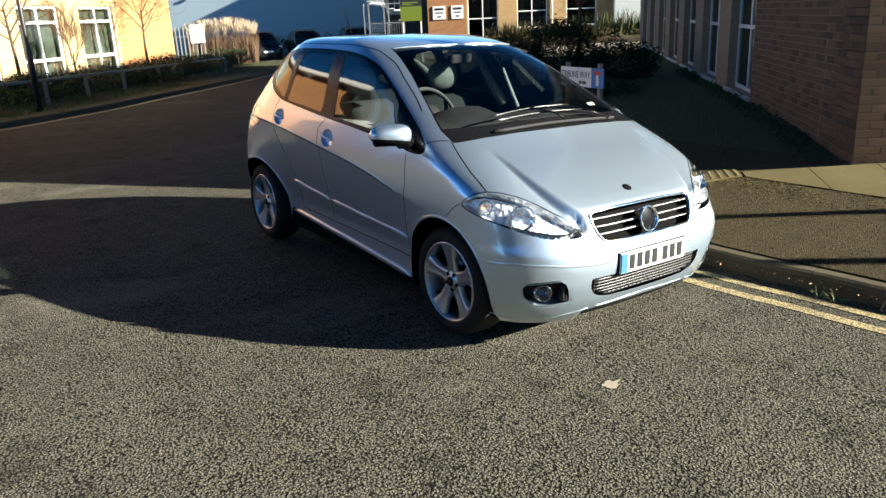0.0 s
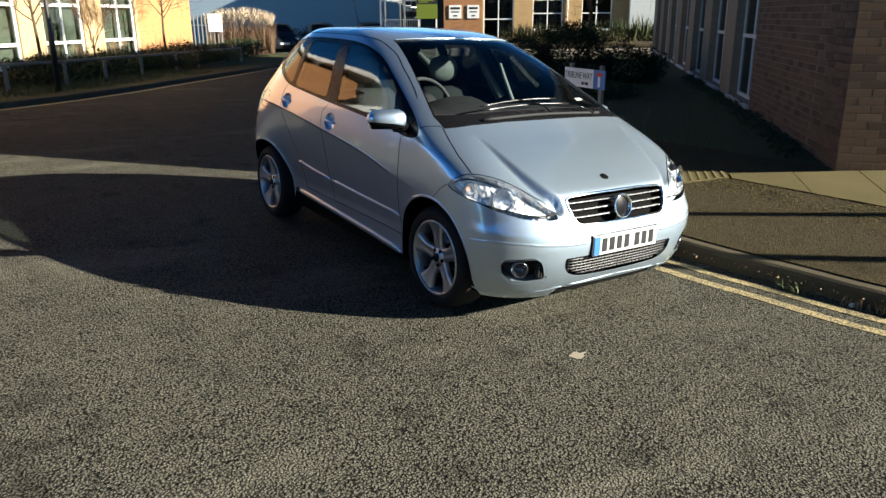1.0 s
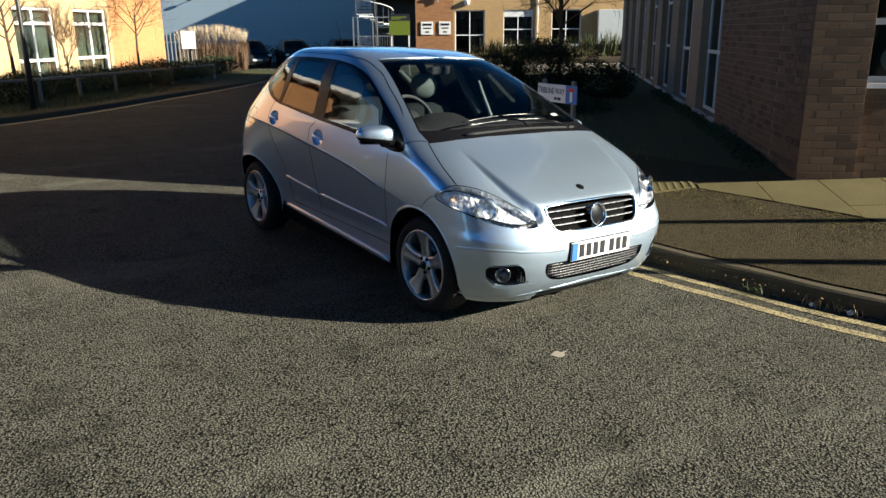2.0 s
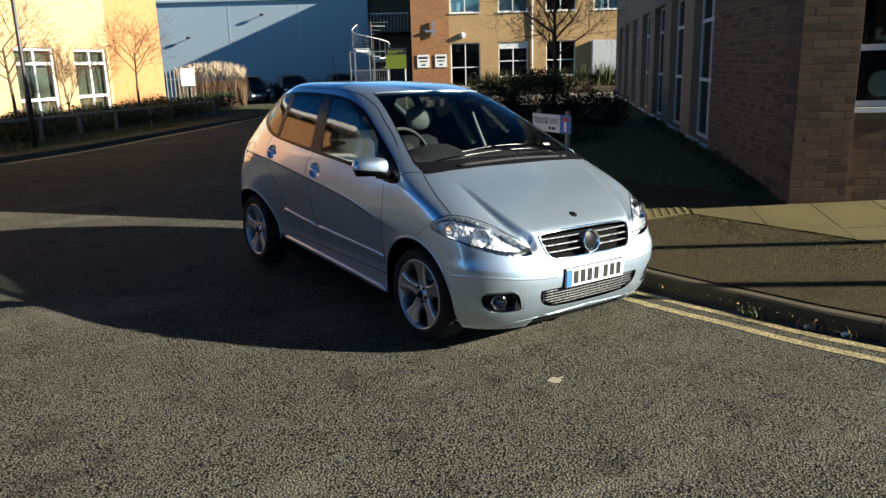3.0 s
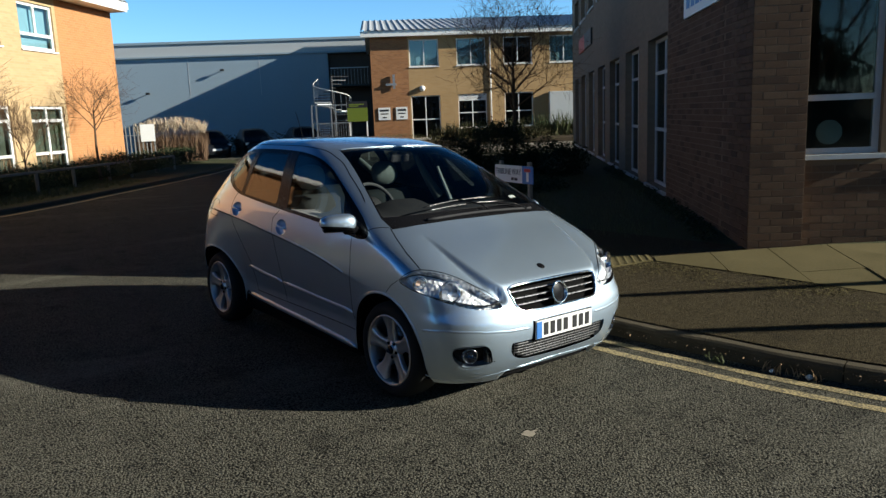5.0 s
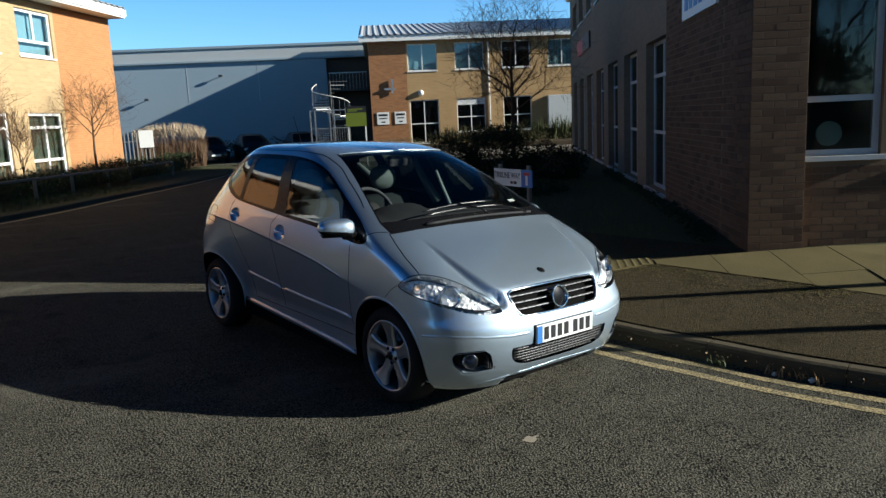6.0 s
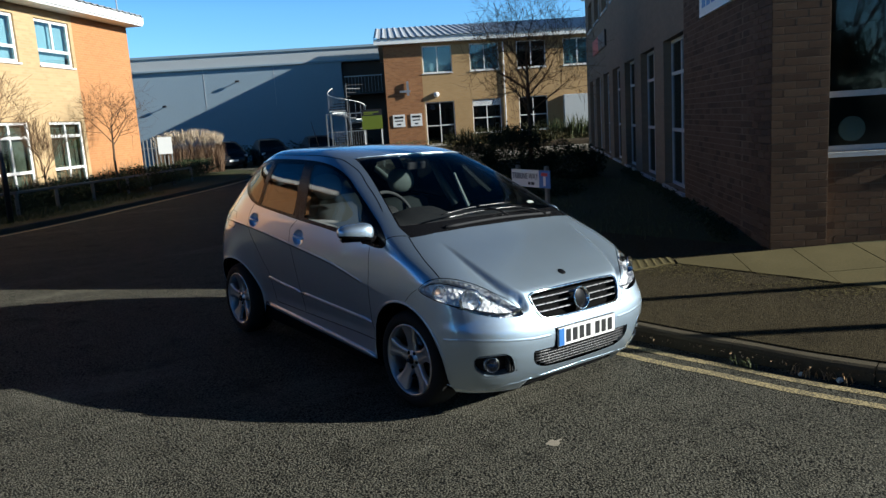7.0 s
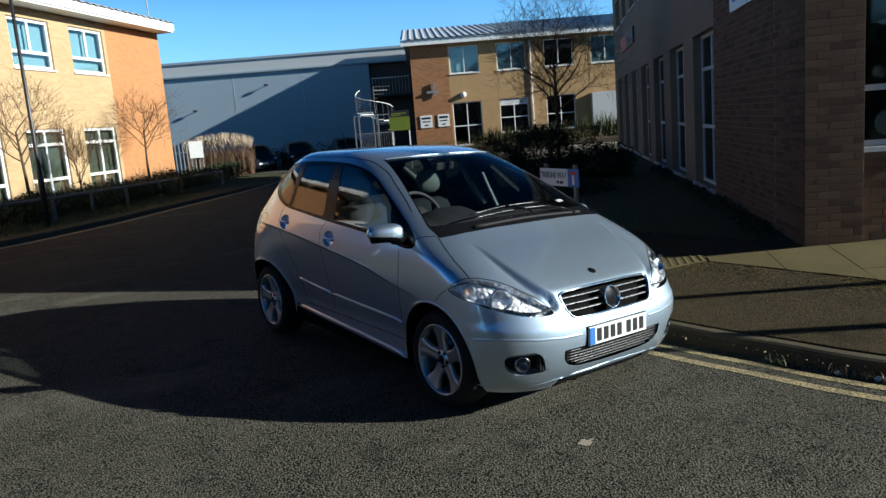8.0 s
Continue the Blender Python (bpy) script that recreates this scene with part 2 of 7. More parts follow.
M["light_clad"] = grainy("pale_grey_cladding", (0.42, 0.44, 0.45), (0.50, 0.52, 0.53), 0.3, 8, 0.45, 0.03, 0.002)
M["roof"] = plain("roof_sheet", (0.52, 0.54, 0.56), 0.45, 0.1)
M["steel"] = plain("galvanised_steel", (0.42, 0.43, 0.43), 0.45, 0.8)
# fence steel darkened, with shadow tone put into the colour
M["dull_steel"] = plain("darkened_zinc", (0.15, 0.147, 0.14), 0.75, 0.2)
M["black"] = plain("black_paint", (0.02, 0.02, 0.022), 0.4)
M["inside"] = plain("dark_room", (0.16, 0.15, 0.13), 0.9)
M["bark"] = grainy("bark", (0.045, 0.032, 0.022), (0.13, 0.09, 0.06), 8, 80, 0.9, 0.5, 0.006)


# ---- ground ----
def road_z(x, y):
    return -0.0302 * 8 * math.tanh(x / 8) + 0.0061 * 8 * math.tanh(y / 8)


def ground_sheet():
    """One sheet, finer near the camera, out to the horizon."""
    def steps(far):
        out, s, d = [0.0], 0.0, 0.5
        while s < far:
            s += d
            out.append(s)
            if s > 20:
                d *= 1.35
        return [-v for v in out[:0:-1]] + out
    xs, ys = steps(900), steps(900)
    bm = bmesh.new()
    strip(bm, [[(x, y, road_z(x, y)) for x in xs] for y in ys])
    bmesh.ops.recalc_face_normals(bm, faces=bm.faces)
    for f in bm.faces:
        if f.normal.z < 0:
            f.normal_flip()
    ob = part("ground", bm, M["road"])
    return tagged(ob, "dark chip-dressed asphalt road and yard", "road", kind="structure")


ground_sheet()

KERB = smooth_line([(12, -17), (5.6, -9.5), (2.75, -5.2), (1.80, -2.7), (1.50, -1.6), (1.43, -0.95), (1.37, -0.4), (1.34, 1), (1.36, 3), (1.95, 5.2), (3.6, 7.8), (6.0, 10.6), (9.5, 14.4), (13, 18.2), (15.2, 19.2), (17.5, 18.0), (26, 11)], 8)


def kerb_dist(x, y):
    return min(math.hypot(x - a, y - b) for a, b in KERB)


def verge_z(x, y):
    d = kerb_dist(x, y)
    return road_z(x, y) * math.exp(-d * 0.6) + 0.12 + min(d, 2.9) * 0.075 + (1 - math.exp(-d * 0.6)) * 0.0


def kerb_stones(line, name, group, face_out):
    """Kerb stones about 0.9 m long with a rounded arris and a narrow joint."""
    th = tagged(empty(name), "weathered grey concrete kerb along the road edge", "kerb", kind="structure")
    seg, acc = [], 0.0
    run = [line[0]]
    for p, q in zip(line, line[1:]):
        n = max(1, int(math.dist(p, q) / 0.15))
        for k in range(1, n + 1):
            r = (p[0] + (q[0] - p[0]) * k / n, p[1] + (q[1] - p[1]) * k / n)
            acc += math.dist(run[-1], r)
            run.append(r)
            if acc > 0.91:
                seg.append(run)
                run, acc = [r], 0.0
    seg.append(run)
    for run in seg:
        if len(run) < 3:
            continue
        prof = [(0.0, -0.2), (0.0, 0.085), (0.012, 0.108), (0.035, 0.12), (0.125, 0.12), (0.125, -0.2)]
        a, b = Vector(run[0]), Vector(run[1])
        run = [tuple(a + (b - a) * 0.04)] + list(run[1:-1]) + [tuple(Vector(run[-1]) + (Vector(run[-2]) - Vector(run[-1])) * 0.04)]
        bm = bmesh.new()
        lines = []
        for d, h in prof:
            o = offset_line(run, d * face_out)
            lines.append([(x, y, road_z(*run[i]) + h) for i, (x, y) in enumerate(o)])
        strip(bm, lines)
        n = len(run)
        bm.verts.ensure_lookup_table()
        for idx in (0, n - 1):
            bm.faces.new([bm.verts[r * n + idx] for r in range(len(prof))])
        bmesh.ops.recalc_face_normals(bm, faces=bm.faces)
        part("kerbstone", bm, M["kerb"], th)
    return th


kerb_stones(KERB, "kerb_near", "", 1)

bm = bmesh.new()
offs = [0.125, 0.5, 1.0, 1.5, 2.0, 2.6]
strip(bm, [[(x, y, verge_z(x, y)) for x, y in offset_line(KERB[:-20], d)] for d in offs])
bmesh.ops.recalc_face_normals(bm, faces=bm.faces)
for f in bm.faces:
    if f.normal.z < 0:
        f.normal_flip()
tagged(part("pavement", bm, M["footway"]), "worn dark macadam footway behind the kerb", "pavement", kind="structure")


def right_of_kerb(x, y):
    i = min(range(len(KERB) - 1), key=lambda k: math.hypot(x - KERB[k][0], y - KERB[k][1]))
    a, b = KERB[i], KERB[i + 1]
    return (b[0] - a[0]) * (y - a[1]) - (b[1] - a[1]) * (x - a[0]) < 0


def verge():
    bm = bmesh.new()
    made = {}

    def at(i, j):
        if (i, j) not in made:
            x, y = 1.5 + i * 0.5, -14 + j * 0.5
            d = kerb_dist(x, y)
            made[(i, j)] = bm.verts.new((x, y, verge_z(x, y) - 0.03 + 0.035 * min(max(d - 2.6, 0), 1) + 0.015 * noise.noise((x * 2, y * 2, 0))))
        return made[(i, j)]
    for i in range(50):
        for j in range(66):
            x, y = 1.75 + i * 0.5, -13.75 + j * 0.5
            if right_of_kerb(x, y) and kerb_dist(x, y) > 0.9:
                bm.faces.new((at(i, j), at(i + 1, j), at(i + 1, j + 1), at(i, j + 1)))
    ob = part("verge", bm, M["grass"], smooth=True)
    return tagged(ob, "short shaded grass verge beside the brick office", "grass verge", kind="structure")


verge()

ANG = radians(45.5)
U = Vector((math.sin(ANG), math.cos(ANG), 0))
V = Vector((math.cos(ANG), -math.sin(ANG), 0))


def axes(origin, x, y):
    m = Matrix.Identity(4)
    for k, a in enumerate((Vector(x), Vector(y), Vector((0, 0, 1)))):
        m[0][k], m[1][k], m[2][k] = a
    m.translation = Vector(origin)
    return m


# pale paving slabs in front of the office, laid square to its end wall
def paving():
    th = tagged(empty("paving"), "yellowish concrete paving slabs along the office wall", "paving", kind="structure")
    rng = random.Random(4)
    for i in range(-9, 9):
        for j in range(0, 3):
            # local: a along V, b back along U, from the corner of the pier
            a0, b0 = -2.1 + i * 0.575, -0.02 - j * 0.9
            b1 = b0 - 0.9
            c = Vector((3.84, 0.107, 0)) + V * (a0 + 0.28) + U * ((b0 + b1) / 2)
            if c.x < 2.7 or c.y > 2.2 or (b0 > 0 and a0 > -0.5):
                continue
            pts = [Vector((3.84, 0.107, 0)) + V * a + U * b for a, b in ((a0 + 0.004, b0 - 0.004), (a0 + 0.571, b0 - 0.004), (a0 + 0.571, b1 + 0.004), (a0 + 0.004, b1 + 0.004))]
            bm = bmesh.new()
            h = rng.uniform(0.006, 0.016)
            top = [bm.verts.new((p.x, p.y, verge_z(p.x, p.y) + h)) for p in pts]
            low = [bm.verts.new((p.x, p.y, verge_z(p.x, p.y) - 0.05)) for p in pts]
            bm.faces.new(top)
            for k in range(4):
                bm.faces.new((top[k], low[k], low[(k + 1) % 4], top[(k + 1) % 4]))
            # the front edge of the paving runs with the kerb
            bmesh.ops.bisect_plane(bm, geom=bm.verts[:] + bm.edges[:] + bm.faces[:], plane_co=(3.06, 0, 0), plane_no=(-1, -0.03, 0), clear_outer=True)
            bmesh.ops.recalc_face_normals(bm, faces=bm.faces)
            if len(bm.faces) == 0:
                bm.free()
                continue
            part("slab", bm, M["slab"], th)


paving()


def tactile_patch():
    """A small square of blister paving beside the slabs."""
    th = tagged(empty("tactile_paving"), "small buff blister paving patch at the slab edge", "paving", kind="structure")
    quad = [Vector(p) for p in ((2.95, 1.24), (3.18, 0.84), (3.045, 0.69), (2.60, 0.91))]
    bm = bmesh.new()
    top = [bm.verts.new((p.x, p.y, verge_z(p.x, p.y) + 0.012)) for p in quad]
    low = [bm.verts.new((p.x, p.y, verge_z(p.x, p.y) - 0.05)) for p in quad]
    bm.faces.new(top)
    for k in range(4):
        bm.faces.new((top[k], low[k], low[(k + 1) % 4], top[(k + 1) % 4]))
    bmesh.ops.recalc_face_normals(bm, faces=bm.faces)
    part("slab", bm, M["slab"], th)
    dome = mesh_from("blister", lathe(bmesh.new(), [(0.018, 0.0), (0.014, 0.005), (0.006, 0.007), (0.0, 0.007)], 8))
    dome.materials.append(M["slab"])
    for i in range(6):
        for j in range(7):
            u, w = (i + 0.5) / 6, (j + 0.5) / 7
            p = quad[0].lerp(quad[1], u).lerp(quad[3].lerp(quad[2], u), w)
            shared("blister", dome, th, Matrix.Translation((p.x, p.y, verge_z(p.x, p.y) + 0.012)))


tactile_patch()


# double yellow line
def yellow_lines():
    base = [p for p in KERB if p[1] < 16]
    for d, nm in ((-0.175, "inner"), (-0.385, "outer")):
        bm = bmesh.new()
        w = 0.045
        rng = random.Random(3)
        a, b = offset_line(base, d - w), offset_line(base, d + w)
        strip(bm, [[(x, y, road_z(x, y) + 0.004) for x, y in a], [(x, y, road_z(x, y) + 0.004) for x, y in b]])
        bmesh.ops.recalc_face_normals(bm, faces=bm.faces)
        for f in bm.faces:
            if f.normal.z < 0:
                f.normal_flip()
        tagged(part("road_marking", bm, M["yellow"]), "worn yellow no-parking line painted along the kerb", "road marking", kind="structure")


yellow_lines()

# the far side of the road
LEFT = smooth_line([(-30, -2), (-14, 5.2), (-6.0, 9.9), (-1.85, 12.75), (0.8, 15.4), (3.0, 18.1), (6.0, 21.6), (8.8, 24.9), (11.2, 28.2), (13.0, 31.5), (13.2, 36)], 6)


def left_kerb():
    base = offset_line(LEFT, -0.22)
    kerb_stones(base[::-1], "kerb_far", "", 1)
    bm = bmesh.new()
    offs = ((-0.345, 0.118), (-1.0, 0.14), (-2.0, 0.17), (-3.2, 0.22), (-5.5, 0.25), (-9, 0.25))
    lines = []
    for d, h in offs:
        lines.append([(x, y, road_z(x, y) + h) for x, y in offset_line(LEFT, d)])
    strip(bm, lines)
    for f in bm.faces:
        f.normal_update()
        if f.normal.z < 0:
            f.normal_flip()
    tagged(part("far_verge", bm, M["grass"]), "worn grass and soil strip on the far side of the road", "verge", kind="structure")
    bm = bmesh.new()
    a, b = offset_line(LEFT, -0.05), offset_line(LEFT, 0.05)
    strip(bm, [[(x, y, road_z(x, y) + 0.004) for x, y in a], [(x, y, road_z(x, y) + 0.004) for x, y in b]])
    for f in bm.faces:
        f.normal_update()
        if f.normal.z < 0:
            f.normal_flip()
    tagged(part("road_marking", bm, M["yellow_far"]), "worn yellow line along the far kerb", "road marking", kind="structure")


left_kerb()


# ---- buildings ----
M["reflection_blind"] = grainy("reflection_green_blind", (0.085, 0.085, 0.055), (0.15, 0.145, 0.10), 1.6, 12, 0.8, 0.05, 0.002)
# blind tint holds the sky reflected in the upper panes
M["blind"] = plain("sky_tinted_blind", (0.36, 0.49, 0.54), 0.8)

def wall(name, x0, x1, z0, z1, openings, material, parent, depth=0.3):
    """A wall in the plane y = 0 that faces -y, with openings through it."""
    bm = bmesh.new()
    xs = sorted({x0, x1, *[v for o in openings for v in (o[0], o[1])]})
    zs = sorted({z0, z1, *[v for o in openings for v in (o[2], o[3])]})
    for a, b in zip(xs, xs[1:]):
        for c, d in zip(zs, zs[1:]):
            mx, mz = (a + b) / 2, (c + d) / 2
            if any(o[0] < mx < o[1] and o[2] < mz < o[3] for o in openings):
                continue
            bm.faces.new([bm.verts.new(p) for p in ((a, 0, c), (b, 0, c), (b, 0, d), (a, 0, d))])
            bm.faces.new([bm.verts.new(p) for p in ((a, depth, d), (b, depth, d), (b, depth, c), (a, depth, c))])
    for a, b, c, d in openings:
        for p, q in (((a, c), (a, d)), ((a, d), (b, d)), ((b, d), (b, c)), ((b, c), (a, c))):
            bm.faces.new([bm.verts.new(w) for w in ((p[0], 0, p[1]), (q[0], 0, q[1]), (q[0], depth, q[1]), (p[0], depth, p[1]))])
    for a in (x0, x1):
        bm.faces.new([bm.verts.new(w) for w in ((a, 0, z0), (a, depth, z0), (a, depth, z1), (a, 0, z1))])
    bm.faces.new([bm.verts.new(w) for w in ((x0, 0, z1), (x1, 0, z1), (x1, depth, z1), (x0, depth, z1))])
    bmesh.ops.remove_doubles(bm, verts=bm.verts, dist=0.0005)
    return part(name, bm, material, parent)


def window(parent, x0, x1, z0, z1, cols, rows, inset=0.1, bar=0.055, sill=True, frame_mat=None, pane_mat="window", top_only=False):
    """cols and rows: inner bar places as fractions; each pane is a part."""
    fm = frame_mat or M["white"]
    y0, y1 = inset, inset + 0.06
    bm = bmesh.new()
    loops = []
    for d, y in ((0, y1), (0, y0), (bar, y0), (bar, y1)):
        loops.append([bm.verts.new(p) for p in ((x0 + d, y, z0 + d), (x1 - d, y, z0 + d), (x1 - d, y, z1 - d), (x0 + d, y, z1 - d))])
    for p, q in zip(loops, loops[1:]):
        for k in range(4):
            bm.faces.new((p[k], p[(k + 1) % 4], q[(k + 1) % 4], q[k]))
    bmesh.ops.recalc_face_normals(bm, faces=bm.faces)
    w = part("window", bm, fm, parent, "white framed window")
    cx = [x0] + [x0 + (x1 - x0) * f for f in cols] + [x1]
    for c in cx[1:-1]:
        part("mullion", boxes((c - bar / 2, y0, z0 + (z1 - z0) * rows[0] + bar / 2 if top_only else z0 + bar, c + bar / 2, y1 - 0.004, z1 - bar)), fm, w)
    cz = [z0] + [z0 + (z1 - z0) * f for f in rows] + [z1]
    for c in cz[1:-1]:
        part("transom", boxes((x0 + bar, y0 - 0.003, c - bar / 2, x1 - bar, y1, c + bar / 2)), fm, w)
    for c, d in zip(cz, cz[1:]):
        edges = [x0, x1] if top_only and c == z0 else cx
        for a, b in zip(edges, edges[1:]):
            g = boxes((a + 0.02, y0 + 0.02, c + 0.02, b - 0.02, y0 + 0.028, d - 0.02))
            p = part("pane", g, M[pane_mat], w)
            p.visible_shadow = False
    if sill:
        part("sill", boxes((x0 - 0.04, -0.05, z0 - 0.05, x1 + 0.04, inset, z0 - 0.002)), fm, w)
    return w


def shell(parent, x0, x1, z1, deep, z0=-0.5, front=0.3):
    """Side and back walls, floors and flat ceiling behind a facade."""
    rows = [(x0, deep - 0.3, z0, x1, deep, z1), (x0, front, z1 - 0.02, x1, deep, z1 + 0.15), (x0 + 0.3, front + 0.002, z0, x1 - 0.3, deep - 0.3, 0.05)]
    part("back_wall", boxes(*rows), M["inside"], parent)
    part("partition", boxes((x0 + 0.3, front + 3.2, 0.06, x1 - 0.3, front + 3.3, z1 - 0.05), (x0 + 0.3, front + 0.002, 3.0, x1 - 0.3, front + 3.19, 3.25)), M["inside"], parent)


def eave_roof(parent, x0, x1, z, deep, over=0.75, rise=2.0, end=None):
    """White fascia and soffit with a ribbed metal roof above."""
    x1 -= over - end if end is not None else 0
    part("fascia", boxes((x0 - over, -over, z, x1 + over, deep, z + 0.06), (x0 - over - 0.02, -over - 0.04, z + 0.062, x1 + over + 0.02, -over + 0.1, z + 0.30), (x0 - over - 0.04, -over + 0.104, z + 0.062, x0 - over + 0.06, deep, z + 0.30), (x1 + over - 0.06, -over + 0.104, z + 0.062, x1 + over + 0.04, deep, z + 0.30)), M["white"], parent)
    bm = bmesh.new()
    n = int((x1 - x0 + 2 * over) / 0.125)
    lines = []
    for y, h in ((-over - 0.1, 0.30), (deep / 2, 0.30 + rise), (deep, 0.32)):
        lines.append([(x0 - over + (x1 - x0 + 2 * over) * i / n, y, z + h + (0.055 if i % 3 == 1 else 0.0)) for i in range(n + 1)])
    strip(bm, lines)
    part("roof", bm, M["roof"], parent)


NEAR = {}


def office_near():
    """The brown and buff brick office beside the pavement."""
    P1 = Vector((3.84, 0.107, 0))
    th = tagged(empty("office_building", axes(P1, -U, V)), "two-storey office of brown and buff brick with tall windows", "building")
    H = 6.21
    tall = [(-(4.33 + 2.80 * i + 1.78), -(4.33 + 2.80 * i), 0.42, 2.91) for i in range(7)]
    upper = [(-(7.13 + 2.80 * i + 1.78), -(7.13 + 2.80 * i), 4.78, 5.75) for i in range(6)]
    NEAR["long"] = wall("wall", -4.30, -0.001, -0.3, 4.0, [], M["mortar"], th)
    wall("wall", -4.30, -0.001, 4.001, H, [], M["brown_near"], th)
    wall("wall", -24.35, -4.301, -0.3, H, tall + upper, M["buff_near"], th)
    for o in tall:
        window(th, *o, (0.5,), (0.385, 0.772), inset=0.135, frame_mat=M["grey_frame"])
    for o in upper:
        window(th, *o, (0.5,), (0.35,), inset=0.14, frame_mat=M["grey_frame"])
    shell(th, -24.35, 0, H, 12, front=0.302)
    eave_roof(th, -24.2, 0, H, 12, over=0.15, end=0.02)
    # the end wall towards the paving: a pier, then a window bay set back
    e = tagged(empty("office_end", axes(P1, V, U)), "brown brick end wall of the office with a wide window", "building")
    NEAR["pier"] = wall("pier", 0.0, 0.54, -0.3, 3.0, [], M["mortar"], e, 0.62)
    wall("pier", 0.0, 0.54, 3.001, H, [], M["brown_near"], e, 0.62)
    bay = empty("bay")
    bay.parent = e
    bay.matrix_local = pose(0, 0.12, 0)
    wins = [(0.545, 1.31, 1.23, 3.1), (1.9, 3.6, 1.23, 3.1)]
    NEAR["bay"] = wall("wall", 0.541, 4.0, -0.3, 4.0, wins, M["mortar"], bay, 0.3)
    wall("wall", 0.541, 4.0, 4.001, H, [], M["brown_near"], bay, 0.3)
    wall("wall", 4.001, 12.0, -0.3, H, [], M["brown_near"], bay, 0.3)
    for o in wins:
        window(bay, o[0] - (0.05 if o[0] < 1 else 0), *o[1:], (), (0.305,), inset=0.06, bar=0.06, frame_mat=M["grey_frame"], pane_mat="bay_glass")
    bm = lathe(bmesh.new(), [(0.0, 0), (0.125, 0.0), (0.125, 0.03), (0.0, 0.03)], 32, pose(0.845, 0.13, 1.45, 90, 0, 0))
    tagged(part("round_sign", bm, M["white"], None), "pale round disc behind the window glass", "disc").matrix_world = e.matrix_world @ pose(0, 0.12, 0)
    return th


office_near()


def office_left():
    L0 = Vector((2.80, 22.15, 0))
    th = tagged(empty("office_building", axes(L0, U, -V)), "two-storey buff and orange brick office in full sun", "building")
    H = 5.75
    ups, lows = [], []
    for i in range(3):
        x1 = 0.05 - i * 2.55
        ups.append((x1 - 1.66, x1, 4.14, 5.48))
        lows.append((x1 - 1.66, x1, 0.55, 2.50))
    wall("wall", -8.6, 0.21, -0.3, H, ups + lows, M["buff"], th)
    wall("wall", -12.4, -8.601, -0.3, H, [], M["orange"], th)
    wall("wall", 0.211, 3.50, -0.3, H, [], M["orange"], th)
    for o in ups:
        window(th, *o, (0.5,), (0.33,), inset=0.06, bar=0.085, pane_mat="clear_window", top_only=True)
    for o in lows:
        window(th, *o, (0.5,), (0.28, 0.78), inset=0.06, bar=0.085, pane_mat="clear_window")
    for o in ups:
        part("blind", boxes((o[0] + 0.03, 0.24, o[2] + 0.03, o[1] - 0.03, 0.25, o[3] - 0.03)), M["blind"], th, "pale blue blind tinted like reflected sky")
    # lower blinds added: the glass reflection is put in their colour
    for o in lows:
        part("blind", boxes((o[0] + 0.03, 0.24, o[2] + 0.03, o[1] - 0.03, 0.25, o[3] - 0.03)), M["reflection_blind"], th, "grey-green blind coloured like the reflection in the panes")
    shell(th, -12.4, 3.50, H, 11, front=0.302)
    part("end_wall", boxes((-12.4, 0.301, -0.3, -12.1, 11, H)), M["orange"], th)
    part("end_wall", boxes((3.20, 0.301, -0.3, 3.50, 11, H)), M["orange"], th)
    eave_roof(th, -12.4, 3.50, H, 11, over=0.6, rise=1.3, end=0.08)
    part("mast", tube(bmesh.new(), [(3.3, 0.12, H + 0.3), (3.3, 0.12, H + 2.9)], 0.025, 6), M["steel"], th)
    return th


office_left()

BA = radians(125)
BU = Vector((math.sin(BA), math.cos(BA), 0))
BN = Vector((-math.cos(BA), math.sin(BA), 0))


